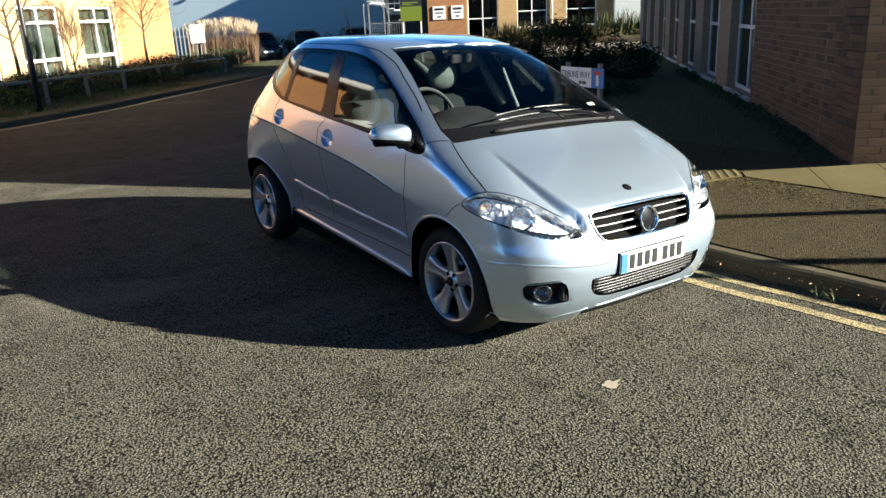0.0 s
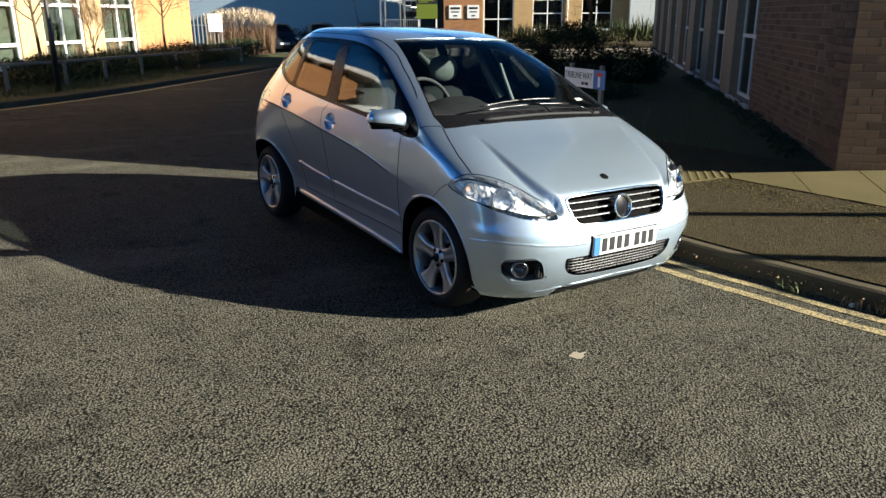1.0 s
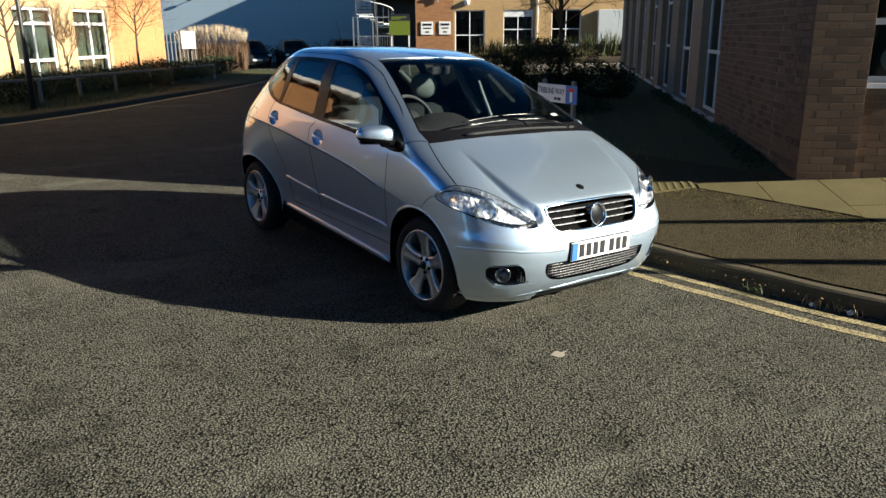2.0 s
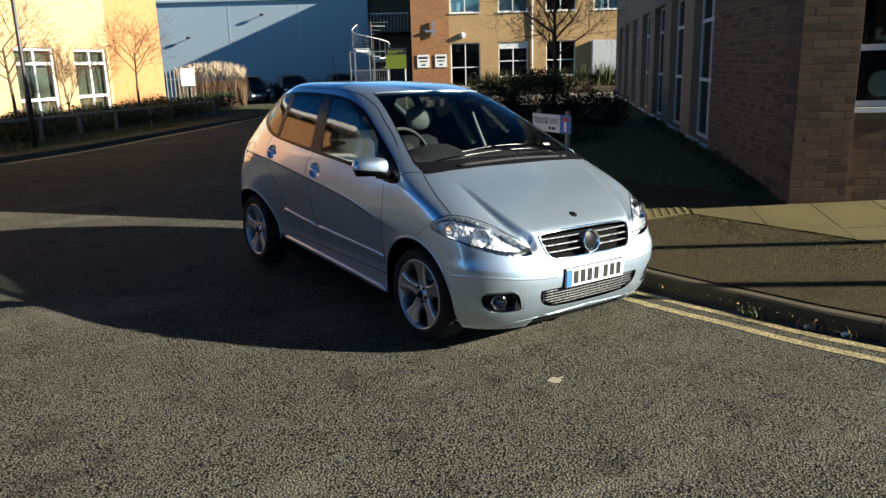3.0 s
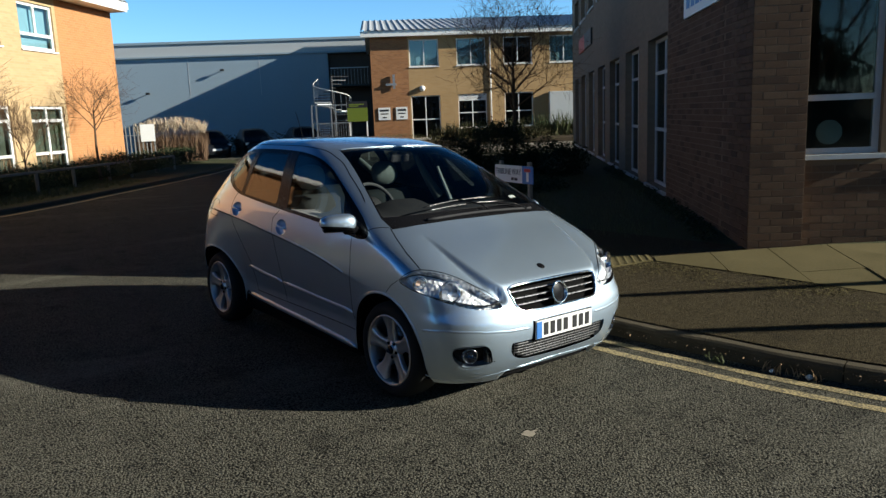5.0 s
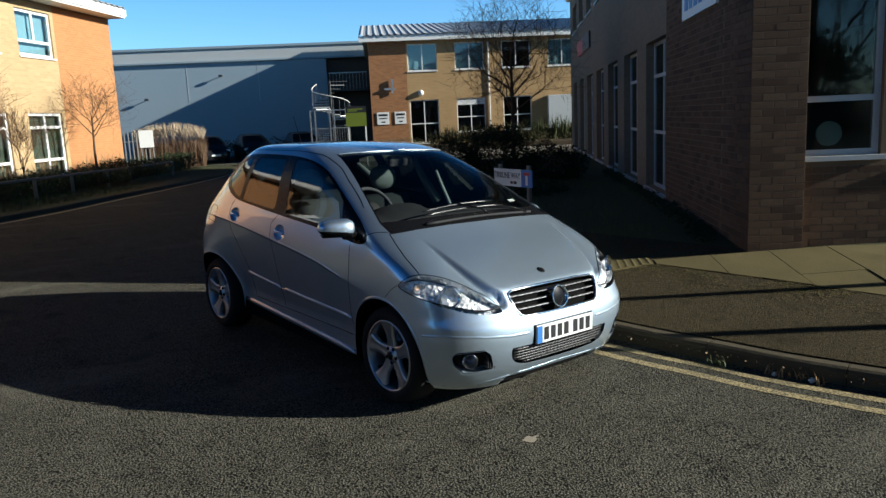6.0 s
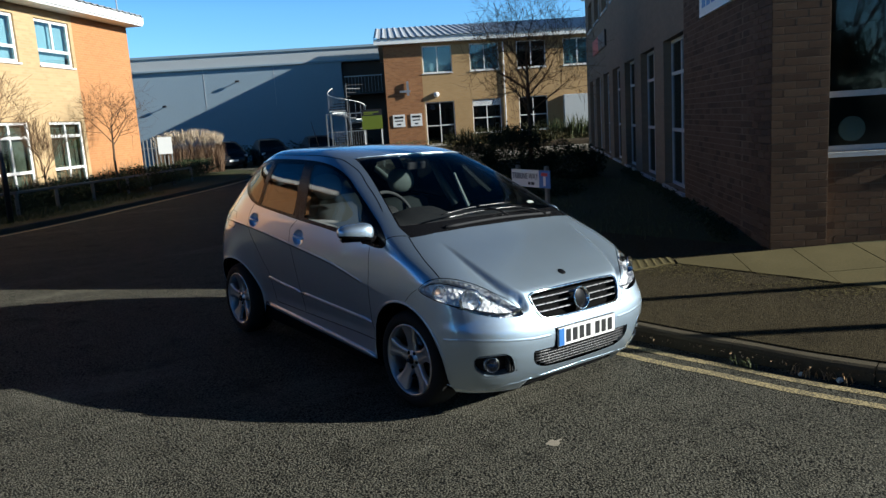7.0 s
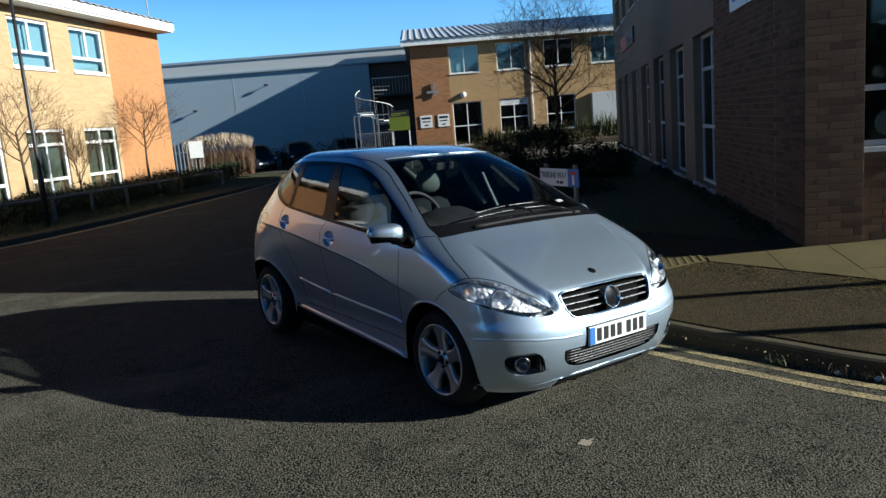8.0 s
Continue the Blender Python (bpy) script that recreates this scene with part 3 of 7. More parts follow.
def office_four():
    B0 = Vector((22.34, 29.55, 0))
    th = tagged(empty("office_building", axes(B0, BU, BN)), "two-storey brown and buff brick office beyond the planting", "building")
    H = 6.0
    ups = [(-0.08 + 2.59 * i, 1.53 + 2.59 * i, 4.40, 5.84) for i in range(6)]
    lows = [(-0.07 + 2.60 * i, 1.53 + 2.60 * i, 0.5 if i == 0 else 1.0, 2.84) for i in range(3)]
    wall("wall", -2.18, -0.151, -0.3, H, [], M["brown"], th)
    wall("wall", -0.15, 16, -0.3, H, ups + lows, M["buff_far"], th)
    for i, o in enumerate(ups):
        window(th, *o, (0.5,), (), inset=0.08, bar=0.055, pane_mat="window" if i == 2 else "clear_window")
        # blinds added here to imitate sky reflected in the glass
        if i != 2:
            part("blind", boxes((o[0] + 0.03, 0.24, o[2] + 0.03, o[1] - 0.03, 0.25, o[3] - 0.03)), M["blind"], th, "pale blue blind tinted like reflected sky")
    for o in lows:
        window(th, *o, (0.5,), (0.45,), inset=0.08, bar=0.055)
    o = lows[1]
    part("blind", boxes((o[0] + 0.06, 0.07, o[3] - 0.36, o[1] - 0.06, 0.078, o[3] - 0.06)), M["white"], th, "half-lowered white blind")
    part("downpipe", tube(bmesh.new(), [(4.36, -0.06, 0.2), (4.36, -0.06, 5.9)], 0.04, 8), M["white"], th, "white rainwater pipe", smooth=True)
    shell(th, -2.18, 16, H, 11, front=0.302)
    part("end_wall", boxes((-2.18, 0.301, -0.3, -1.88, 11, H)), M["brown"], th)
    # one roof pitch that rises to the back
    over, x0, x1, z, deep, rise = 0.45, -2.2, 16, H, 11, 1.9
    part("fascia", boxes((x0 - over, -over, z, x1 + over, -over + 0.14, z + 0.30)), M["white"], th)
    bm = bmesh.new()
    ends = [[bm.verts.new(p) for p in ((x, -over + 0.141, z + 0.001), (x, deep, z + 0.001), (x, deep, z + 0.26 + rise), (x, -over + 0.141, z + 0.28))] for x in (x0 - 0.25, x1 + over)]
    bm.faces.new(ends[0])
    bm.faces.new(ends[1][::-1])
    for k in range(4):
        bm.faces.new((ends[0][k], ends[1][k], ends[1][(k + 1) % 4], ends[0][(k + 1) % 4]))
    bmesh.ops.recalc_face_normals(bm, faces=bm.faces)
    part("gable", bm, M["light_clad"], th)
    bm = bmesh.new()
    n = int((x1 - x0 + 2 * over) / 0.125)
    strip(bm, [[(x0 - over + (x1 - x0 + 2 * over) * i / n, y, z + h + (0.055 if i % 3 == 1 else 0.0)) for i in range(n + 1)] for y, h in ((-over - 0.1, 0.31), (deep + 0.1, 0.33 + rise))])
    part("roof", bm, M["roof"], th)
    # white panel given blue-grey cladding: its shade is in the colour
    part("bin_store_screen", boxes((7.6, -0.3, 1.0, 10.4, -0.02, 2.80), bevel=0.02), M["light_clad"], th, "white panel coloured blue-grey for the shade on it")
    return th


office_four()


# brown recess walls painted near black: the recess shade is in the colour
M["recess"] = grainy("darkened_cladding", (0.045, 0.036, 0.03), (0.078, 0.060, 0.048), 0.6, 12, 0.5, 0.05, 0.002)


def warehouse():
    W0 = Vector((22.34, 29.55, 0)) + BN * 12.2
    th = tagged(empty("warehouse", axes(W0, BU, BN)), "long grey-blue clad warehouse with a pale parapet band", "building")
    part("wall", boxes((-60, 0, -0.5, -5.2, 20, 6.3)), M["grey_clad"], th)
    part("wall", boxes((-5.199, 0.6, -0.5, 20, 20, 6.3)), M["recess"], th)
    part("parapet", boxes((-60, -0.12, 6.42, 20, 20, 7.2)), M["light_clad"], th)
    part("trim", boxes((-60, -0.2, 6.302, 20, 20.02, 6.418), (-60, -0.22, 7.202, 20, 20.02, 7.36)), M["grey_clad"], th)
    return th


warehouse()


def block_behind():
    """A plain unseen building added across the junction to hold back low sky light."""
    d = Vector((22, -24, 0)).normalized()
    th = tagged(empty("office_building", axes((-30, -2, 0), d, Vector((d.y, -d.x, 0)))), "unseen brown brick block added to cut low sky light", "building")
    part("wall", boxes((0, 0, -0.5, 33, 9, 7.0)), M["brown"], th)
    part("roof", boxes((-0.4, -0.4, 7.002, 33.4, 9.4, 7.3)), M["roof"], th)


block_behind()


def block_across():
    """A plain unseen dark building added to the west to darken low reflections."""
    d = Vector((-24, -11, 0)).normalized()
    th = tagged(empty("office_building", axes((-10, 13.2, 0), -d, Vector((d.y, -d.x, 0)))), "unseen dark clad block added to darken reflections in the car", "building")
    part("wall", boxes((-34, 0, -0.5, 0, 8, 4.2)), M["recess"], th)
    part("roof", boxes((-34.3, -0.3, 4.202, 0.3, 8.3, 4.45)), M["roof"], th)


block_across()


# ---- the parked car ----
def spline(keys):
    """A smooth function through (z, value) rows without overshoot."""
    zs = [k[0] for k in keys]
    vs = [k[1] for k in keys]
    n = len(zs)
    d = [(vs[i + 1] - vs[i]) / (zs[i + 1] - zs[i]) for i in range(n - 1)]
    m = [d[0]] + [0.0 if d[i - 1] * d[i] <= 0 else 2 * d[i - 1] * d[i] / (d[i - 1] + d[i]) for i in range(1, n - 1)] + [d[-1]]

    def f(z):
        z = min(max(z, zs[0]), zs[-1])
        i = max(0, min(n - 2, next((k for k in range(n - 1) if z <= zs[k + 1]), n - 2)))
        h = zs[i + 1] - zs[i]
        t = (z - zs[i]) / h
        return (1 + 2 * t) * (1 - t) ** 2 * vs[i] + t * (1 - t) ** 2 * h * m[i] + t * t * (3 - 2 * t) * vs[i + 1] + t * t * (t - 1) * h * m[i + 1]
    return f


NOSE = spline([(0.17, -0.61), (0.24, -0.678), (0.32, -0.715), (0.42, -0.737), (0.50, -0.744), (0.56, -0.737), (0.62, -0.705), (0.70, -0.672), (0.76, -0.635), (0.79, -0.59), (0.84, -0.50), (0.90, -0.385), (0.96, -0.26), (1.02, -0.13), (1.07, -0.03), (1.12, 0.06), (1.20, 0.20), (1.30, 0.385), (1.40, 0.575), (1.50, 0.785), (1.535, 0.875), (1.56, 0.98), (1.58, 1.15), (1.593, 1.5)])
TAIL = spline([(0.17, 2.92), (0.24, 3.02), (0.32, 3.07), (0.46, 3.09), (0.66, 3.09), (0.76, 3.06), (1.0, 3.03), (1.1, 3.0), (1.2, 2.94), (1.3, 2.87), (1.4, 2.78), (1.5, 2.65), (1.55, 2.52), (1.575, 2.35), (1.593, 1.9)])
WIDE = spline([(0.17, 0.80), (0.24, 0.845), (0.35, 0.868), (0.5, 0.880), (0.75, 0.882), (0.90, 0.872), (1.06, 0.832), (1.12, 0.803), (1.5, 0.620), (1.54, 0.575), (1.565, 0.515), (1.583, 0.40), (1.593, 0.15)])
FLEN = spline([(0.17, 0.70), (0.5, 0.74), (0.62, 0.72), (0.76, 0.66), (0.84, 0.50), (0.95, 0.42), (1.1, 0.45), (1.3, 0.5), (1.5, 0.55), (1.593, 0.3)])
FPOW = spline([(0.17, 3.5), (0.6, 3.6), (0.76, 3.6), (0.9, 3.8), (1.05, 3.8), (1.2, 3.5), (1.5, 3.2), (1.593, 2.2)])


def body_point(z, s):
    """Half outline at height z; s from 0 at the nose to 1 at the tail. x is positive outwards."""
    w, yn, yt = WIDE(z), NOSE(z), TAIL(z)
    lf, pf = FLEN(z), FPOW(z)
    low = 1 - min(max((z - 0.80) / 0.70, 0), 1)
    lr, pr = min(1.0 - 0.12 * low, (yt - yn) * 0.42), 3.2 + 0.9 * low
    lf = min(lf, (yt - yn) * 0.42)
    if s < 0.4:
        a = s / 0.4 * math.pi / 2
        x = w * math.sin(a) ** (2 / pf)
        y = yn + lf * (1 - max(math.cos(a), 0) ** (2 / pf))
    elif s < 0.72:
        t = (s - 0.4) / 0.32
        x, y = w, yn + lf + (yt - lr - yn - lf) * t
    else:
        a = (s - 0.72) / 0.28 * math.pi / 2
        x = w * max(math.cos(a), 0) ** (2 / pr)
        y = yt - lr * (1 - math.sin(a) ** (2 / pr))
    # below the waist crease the flanks lean in
    if 0.05 < y < 2.7 and x > 0.6:
        zc = CREASE(y)
        if z < zc:
            lim = WIDE(zc) + 0.004 - 0.007 * min((zc - z) / 0.012, 1) - 0.13 * (zc - z) - 0.10 * (zc - z) ** 2 + 0.20 * max(0.42 - z, 0)
            k = min((y - 0.05) / 0.35, 1) * min((2.7 - y) / 0.55, 1)
            x -= max(x - lim, 0) * k
    return Vector((x, y, z))


CREASE = spline([(0.1, 0.70), (0.316, 0.738), (0.77, 0.832), (1.356, 0.908), (2.305, 1.004), (3.0, 1.04)])


def base_body():
    zs = []
    z = 0.17
    while z < 1.5925:
        zs.append(z)
        z += 0.014 if z < 0.70 else 0.008 if z < 1.06 else 0.014 if z < 1.5 else (0.008 if z < 1.57 else 0.0035)
    zs.append(1.593)
    ss = [0.4 * i / 80 for i in range(80)] + [0.4 + 0.32 * i / 60 for i in range(60)] + [0.72 + 0.28 * i / 40 for i in range(41)]
    bm = bmesh.new()
    rows = [[bm.verts.new((-p.x, p.y, p.z)) for p in (body_point(z, s) for s in ss)] for z in zs]
    for a, b in zip(rows, rows[1:]):
        for i in range(len(ss) - 1):
            bm.faces.new((a[i], a[i + 1], b[i + 1], b[i]))
    # the bonnet's raised centre: a sloping fold that deepens towards the grille
    outer = spline([(-0.66, -0.44), (-0.617, -0.466), (-0.585, -0.502), (-0.52, -0.532), (-0.445, -0.552), (-0.315, -0.572), (-0.10, -0.585)])
    inner = spline([(-0.66, -0.405), (-0.59, -0.425), (-0.51, -0.46), (-0.38, -0.505), (-0.20, -0.545), (-0.10, -0.565)])
    bm.normal_update()
    for v in bm.verts:
        x, y, z = v.co
        # the crowned roof rises behind the screen header
        if z > 1.52 and y > 0.95:
            v.co.z += 0.03 * min((z - 1.52) / 0.05, 1) * min((y - 0.95) / 0.5, 1) * min(max((2.75 - y) / 0.5, 0), 1)
        # the middle of the front apron is cut higher than its ends
        if z < 0.236 and y < -0.45 and x > -0.42:
            v.co.z = 0.224 + (z - 0.17) * 0.18
        if y < -0.06 and z > 0.655 and x < -0.35:
            xo, xi = outer(y), inner(y)
            xi = xo + (xi - xo) * 0.6
            t = min(max((xi - x) / max(xi - xo, 0.02), 0), 1)
            deep = 0.046 * min(max((-0.08 - y) / 0.5, 0), 1) * min(max((z - 0.655) / 0.05, 0), 1)
            fade = 1 - min(max((xo - x) / 0.20, 0), 1)
            drop = deep * t * t * (3 - 2 * t) * fade * fade
            v.co.z -= drop * 0.85
            v.co.y += drop * 0.45
    return bm


from mathutils.bvhtree import BVHTree
from mathutils.interpolate import poly_3d_calc

# car materials
def metallic_paint(name, low, high):
    """Lacquered silver: flakes that lie flat give a tight sheen, tilted ones a wide one."""
    n = Nodes(name)
    c = n.coords()
    flake = n.noise(c, 900.0, 2)
    tone = n.mix(n.ramp(n.noise(c, 3.0, 5), (0.3, (0, 0, 0)), (0.8, (1, 1, 1))), low, high)
    n.set(Base_Color=tone, Metallic=1.0, Roughness=n.ramp(flake, (0.3, (0.19, 0.19, 0.19)), (0.7, (0.25, 0.25, 0.25))), Coat_Weight=1.0, Coat_Roughness=0.03, Coat_IOR=1.6)
    wide = n.add("BsdfPrincipled")
    n.link(tone, wide.inputs["Base Color"])
    n.link(n.ramp(flake, (0.3, (0.58, 0.58, 0.58)), (0.7, (0.66, 0.66, 0.66))), wide.inputs["Roughness"])
    for k, v in (("Metallic", 1.0), ("Coat Weight", 1.0), ("Coat Roughness", 0.03), ("Coat IOR", 1.6)):
        wide.inputs[k].default_value = v
    both = n.add("MixShader")
    both.inputs[0].default_value = 0.46
    n.link(n.b.outputs[0], both.inputs[1])
    n.link(wide.outputs[0], both.inputs[2])
    n.link(both.outputs[0], n.t.nodes["Material Output"].inputs[0])
    return n.mat


M["paint"] = metallic_paint("silver_blue_metallic_paint", (0.545, 0.65, 0.765), (0.585, 0.69, 0.805))
M["car_glass"] = glass("tinted_car_glass", (0.30, 0.35, 0.34), 0.0, 0.0, 1.85)
M["screen"] = glass("windscreen_glass", (0.60, 0.65, 0.64), 0.0, 0.0, 1.42)
M["lens"] = glass("clear_lens", (0.95, 0.96, 0.97))
M["trim"] = plain("black_car_trim", (0.007, 0.007, 0.008), 0.25, 0.0, 0.10)
M["rubber"] = grainy("tyre_rubber", (0.010, 0.010, 0.010), (0.022, 0.022, 0.021), 10, 200, 0.75, 0.2, 0.001)
M["alloy"] = plain("silver_alloy", (0.52, 0.53, 0.55), 0.38, 0.9)
M["slat_chrome"] = plain("satin_chrome", (0.50, 0.50, 0.52), 0.28, 1.0)
M["mesh_grey"] = plain("grey_grille_plastic", (0.05, 0.05, 0.053), 0.4)
M["chrome"] = plain("chrome", (0.85, 0.86, 0.88), 0.06, 1.0)
n = Nodes("faceted_reflector")
vo = n.add("TexVoronoi")
vo.inputs["Scale"].default_value = 36.0
n.link(n.coords(), vo.inputs["Vector"])
n.bump(vo.outputs["Distance"], 0.9, 0.02)
M["reflector"] = n.set(Base_Color=(0.93, 0.94, 0.96), Metallic=0.4, Roughness=0.24)
M["dark"] = plain("underside", (0.006, 0.006, 0.006), 0.9, 0.0, 0.03)
M["cabin"] = grainy("dark_cabin_plastic", (0.018, 0.018, 0.02), (0.035, 0.035, 0.037), 12, 160, 0.7, 0.2, 0.001)
M["cloth"] = grainy("grey_seat_cloth", (0.05, 0.052, 0.055), (0.10, 0.10, 0.105), 15, 250, 0.9, 0.2, 0.001)
M["pale"] = plain("pale_grey_trim", (0.30, 0.31, 0.30), 0.6)
M["fogring"] = plain("dark_chrome", (0.25, 0.25, 0.26), 0.2, 1.0)
M["wiper"] = plain("satin_black_wiper", (0.05, 0.05, 0.05), 0.25, 0.6)
M["amber"] = plain("amber_bulb", (0.78, 0.55, 0.40), 0.2)
M["plate"] = plain("white_reflective_plate", (0.80, 0.80, 0.78), 0.35)
M["blue"] = plain("blue_band", (0.05, 0.17, 0.48), 0.4)
M["ink"] = plain("black_lettering", (0.015, 0.015, 0.017), 0.45)

CAR = empty("parked_car", pose(0, 0, 0, 0, 1.73, 0) @ pose(0, 0, 0, 0.35, 0, 0))
tagged(CAR, "silver-blue five-door hatchback parked at the kerb", "car")

SHELL = base_body()
bmesh.ops.recalc_face_normals(SHELL, faces=SHELL.faces)
SHELL.normal_update()
BASE = SHELL.copy()
BASE.faces.ensure_lookup_table()
TREE = BVHTree.FromBMesh(BASE)
BASE_V = [[(v.co.copy(), v.normal.copy()) for v in f.verts] for f in BASE.faces]


def skin_normal(p):
    """The smooth normal of the uncut body at a place on its right half."""
    loc, nor, i, d = TREE.find_nearest(p)
    acc = Vector((0, 0, 0))
    for k, (co, vn) in zip(poly_3d_calc([q[0] for q in BASE_V[i]], loc), BASE_V[i]):
        acc += vn * k
    acc.normalize()
    if acc.dot(nor) < 0:
        acc = -acc
    if acc.x > 0 and loc.x > -0.02:
        acc.x = 0
        acc.normalize()
    return acc


def on_side(y, z, off=0.0):
    """The place on the right flank at (y, z)."""
    h = TREE.ray_cast(Vector((-3, y, z)), Vector((1, 0, 0)))
    p = h[0] if h[0] else TREE.find_nearest(Vector((-0.85, y, z)))[0]
    return p + out_normal(p) * off


def on_front(x, z, off=0.0):
    h = TREE.ray_cast(Vector((x, -3, z)), Vector((0, 1, 0)))
    p = h[0] if h[0] else TREE.find_nearest(Vector((x, -0.7, z)))[0]
    return p + out_normal(p) * off


def out_normal(p):
    v = skin_normal(p)
    c = Vector((0, 1.2, 0.8))
    return v if v.dot(p - c) > 0 else -v


def basis(d):
    d = Vector(d).normalized()
    e2 = (Vector((0, 0, 1)) - d * d.z).normalized()
    if abs(d.z) > 0.95:
        e2 = Vector((0, 1, 0))
    e1 = e2.cross(d).normalized()
    return e1, e2


REGIONS = []


def region(name, pts, d, near=None, cut=True):
    """Scores the body along an outline seen from direction d and remembers it; near: a test that picks the right side."""
    e1, e2 = basis(d)
    poly = [(Vector(p).dot(e1), Vector(p).dot(e2)) for p in pts]
    lo = (min(p[0] for p in poly) - 0.06, min(p[1] for p in poly) - 0.06)
    hi = (max(p[0] for p in poly) + 0.06, max(p[1] for p in poly) + 0.06)
    if cut:
        for (a, b) in zip(poly, poly[1:] + poly[:1]):
            fs = []
            mn = (min(a[0], b[0]) - 0.07, min(a[1], b[1]) - 0.07)
            mx = (max(a[0], b[0]) + 0.07, max(a[1], b[1]) + 0.07)
            for f in SHELL.faces:
                c = f.calc_center_median()
                u, v = c.dot(e1), c.dot(e2)
                if mn[0] < u < mx[0] and mn[1] < v < mx[1] and (near is None or near(c)):
                    fs.append(f)
            if not fs:
                continue
            geom = list({v for f in fs for v in f.verts}) + list({e for f in fs for e in f.edges}) + fs
            nx, ny = -(b[1] - a[1]), b[0] - a[0]
            bmesh.ops.bisect_plane(SHELL, geom=geom, dist=1e-5, plane_co=e1 * a[0] + e2 * a[1], plane_no=e1 * nx + e2 * ny)
    REGIONS.append((name, poly, e1, e2, near))


def inside(poly, u, v):
    hit = False
    for (a, b) in zip(poly, poly[1:] + poly[:1]):
        if (a[1] > v) != (b[1] > v) and u < (b[0] - a[0]) * (v - a[1]) / (b[1] - a[1]) + a[0]:
            hit = not hit
    return hit


def rounded(pts, r=3):
    """Chaikin's corner cutting on a closed outline."""
    pts = [Vector(p) for p in pts]
    for _ in range(r):
        pts = [q for a, b in zip(pts, pts[1:] + pts[:1]) for q in (a * 0.75 + b * 0.25, a * 0.25 + b * 0.75)]
    return pts


def fillet(pts, r, n=3):
    """Rounds each corner of a closed outline with a small radius."""
    pts = [Vector(p) for p in pts]
    out = []
    for i, p in enumerate(pts):
        a, b = pts[i - 1], pts[(i + 1) % len(pts)]
        ra, rb = min(r, (a - p).length * 0.45), min(r, (b - p).length * 0.45)
        s, e = p + (a - p).normalized() * ra, p + (b - p).normalized() * rb
        for k in range(n + 1):
            t = k / n
            out.append(s * (1 - t) ** 2 + p * 2 * t * (1 - t) + e * t * t)
    return out


def yz(*rows):
    return [(-0.8, y, z) for y, z in rows]


def circle_yz(y, z, r, n=36):
    return [(-0.8, y + r * math.cos(k * math.tau / n), z + r * math.sin(k * math.tau / n)) for k in range(n)]


flank = lambda c: c.x < -0.45
front = lambda c: c.y < 0.3
nose = lambda c: c.y < -0.1
screen = lambda c: c.y < 1.35
SIDE, FRONT = (1, 0, 0), (0, 1, 0)

AXLES = (-0.025, 2.556)
region("arch", circle_yz(AXLES[0], 0.315, 0.372), SIDE, flank)
region("arch", circle_yz(AXLES[1], 0.315, 0.375), SIDE, flank)
GLAZE = rounded(yz((0.135, 1.02), (0.23, 1.092), (0.48, 1.222), (0.68, 1.325), (0.91, 1.437), (1.165, 1.505), (1.516, 1.532), (2.141, 1.537), (2.39, 1.50), (2.52, 1.42), (2.53, 1.32), (2.34, 1.222), (2.16, 1.168), (1.98, 1.148), (1.354, 1.094), (0.842, 1.06), (0.453, 1.018), (0.22, 0.985)), 2)
region("glass_front", fillet(yz((1.275, 1.112), (1.405, 1.502), (1.27, 1.499), (1.141, 1.484), (0.90, 1.414), (0.66, 1.298), (0.56, 1.235), (0.47, 1.058), (0.86, 1.086)), 0.02, 2), SIDE, flank)
region("glass_rear", fillet(yz((2.055, 1.172), (2.025, 1.508), (1.552, 1.507), (1.455, 1.127)), 0.03, 2), SIDE, flank)
region("glass_quarter", fillet(yz((2.205, 1.20), (2.37, 1.27), (2.465, 1.36), (2.37, 1.46), (2.12, 1.502), (2.10, 1.182)), 0.03, 2), SIDE, flank)
region("glazing", GLAZE, SIDE, flank)
region("windscreen", [(0.3, -0.05, 1.140), (-0.30, -0.05, 1.140), (-0.705, 0.19, 1.128), (-0.62, 0.55, 1.30), (-0.505, 1.0, 1.518), (-0.44, 0.97, 1.531), (-0.30, 0.93, 1.540), (-0.1, 0.92, 1.545), (0.3, 0.92, 1.546)], FRONT, screen)
region("cowl", [(0.3, 0, 1.085), (0, 0, 1.085), (-0.30, 0, 1.085), (-0.55, 0, 1.077), (-0.727, 0.07, 1.062), (-0.722, 0.19, 1.118), (-0.618, 0.55, 1.315), (-0.498, 1.0, 1.535), (-0.43, 0.97, 1.545), (-0.30, 0.93, 1.552), (0.3, 0.92, 1.556)], FRONT, screen)
LAMP = rounded([(-0.875, -0.195, 0.793), (-0.83, -0.283, 0.850), (-0.791, -0.324, 0.860), (-0.701, -0.413, 0.842), (-0.609, -0.506, 0.797), (-0.531, -0.59, 0.730), (-0.425, -0.65, 0.648), (-0.467, -0.64, 0.637), (-0.594, -0.584, 0.645), (-0.721, -0.481, 0.687), (-0.802, -0.375, 0.727), (-0.852, -0.262, 0.762)], 2)
OBLIQUE = (0.66, 0.75, 0)
region("lamp", LAMP, OBLIQUE, front)
region("grille", rounded([(0.2, 0, 0.752), (-0.2, 0, 0.752), (-0.395, 0, 0.742), (-0.40, 0, 0.73), (-0.385, 0, 0.66), (-0.35, 0, 0.612), (-0.31, 0, 0.598), (0.31, 0, 0.594)], 1), FRONT, nose)
region("lower_grille", rounded([(0.4, 0, 0.420), (-0.42, 0, 0.430), (-0.435, 0, 0.415), (-0.425, 0, 0.36), (-0.38, 0, 0.322), (-0.28, 0, 0.302), (0.3, 0, 0.296)], 1), FRONT, nose)
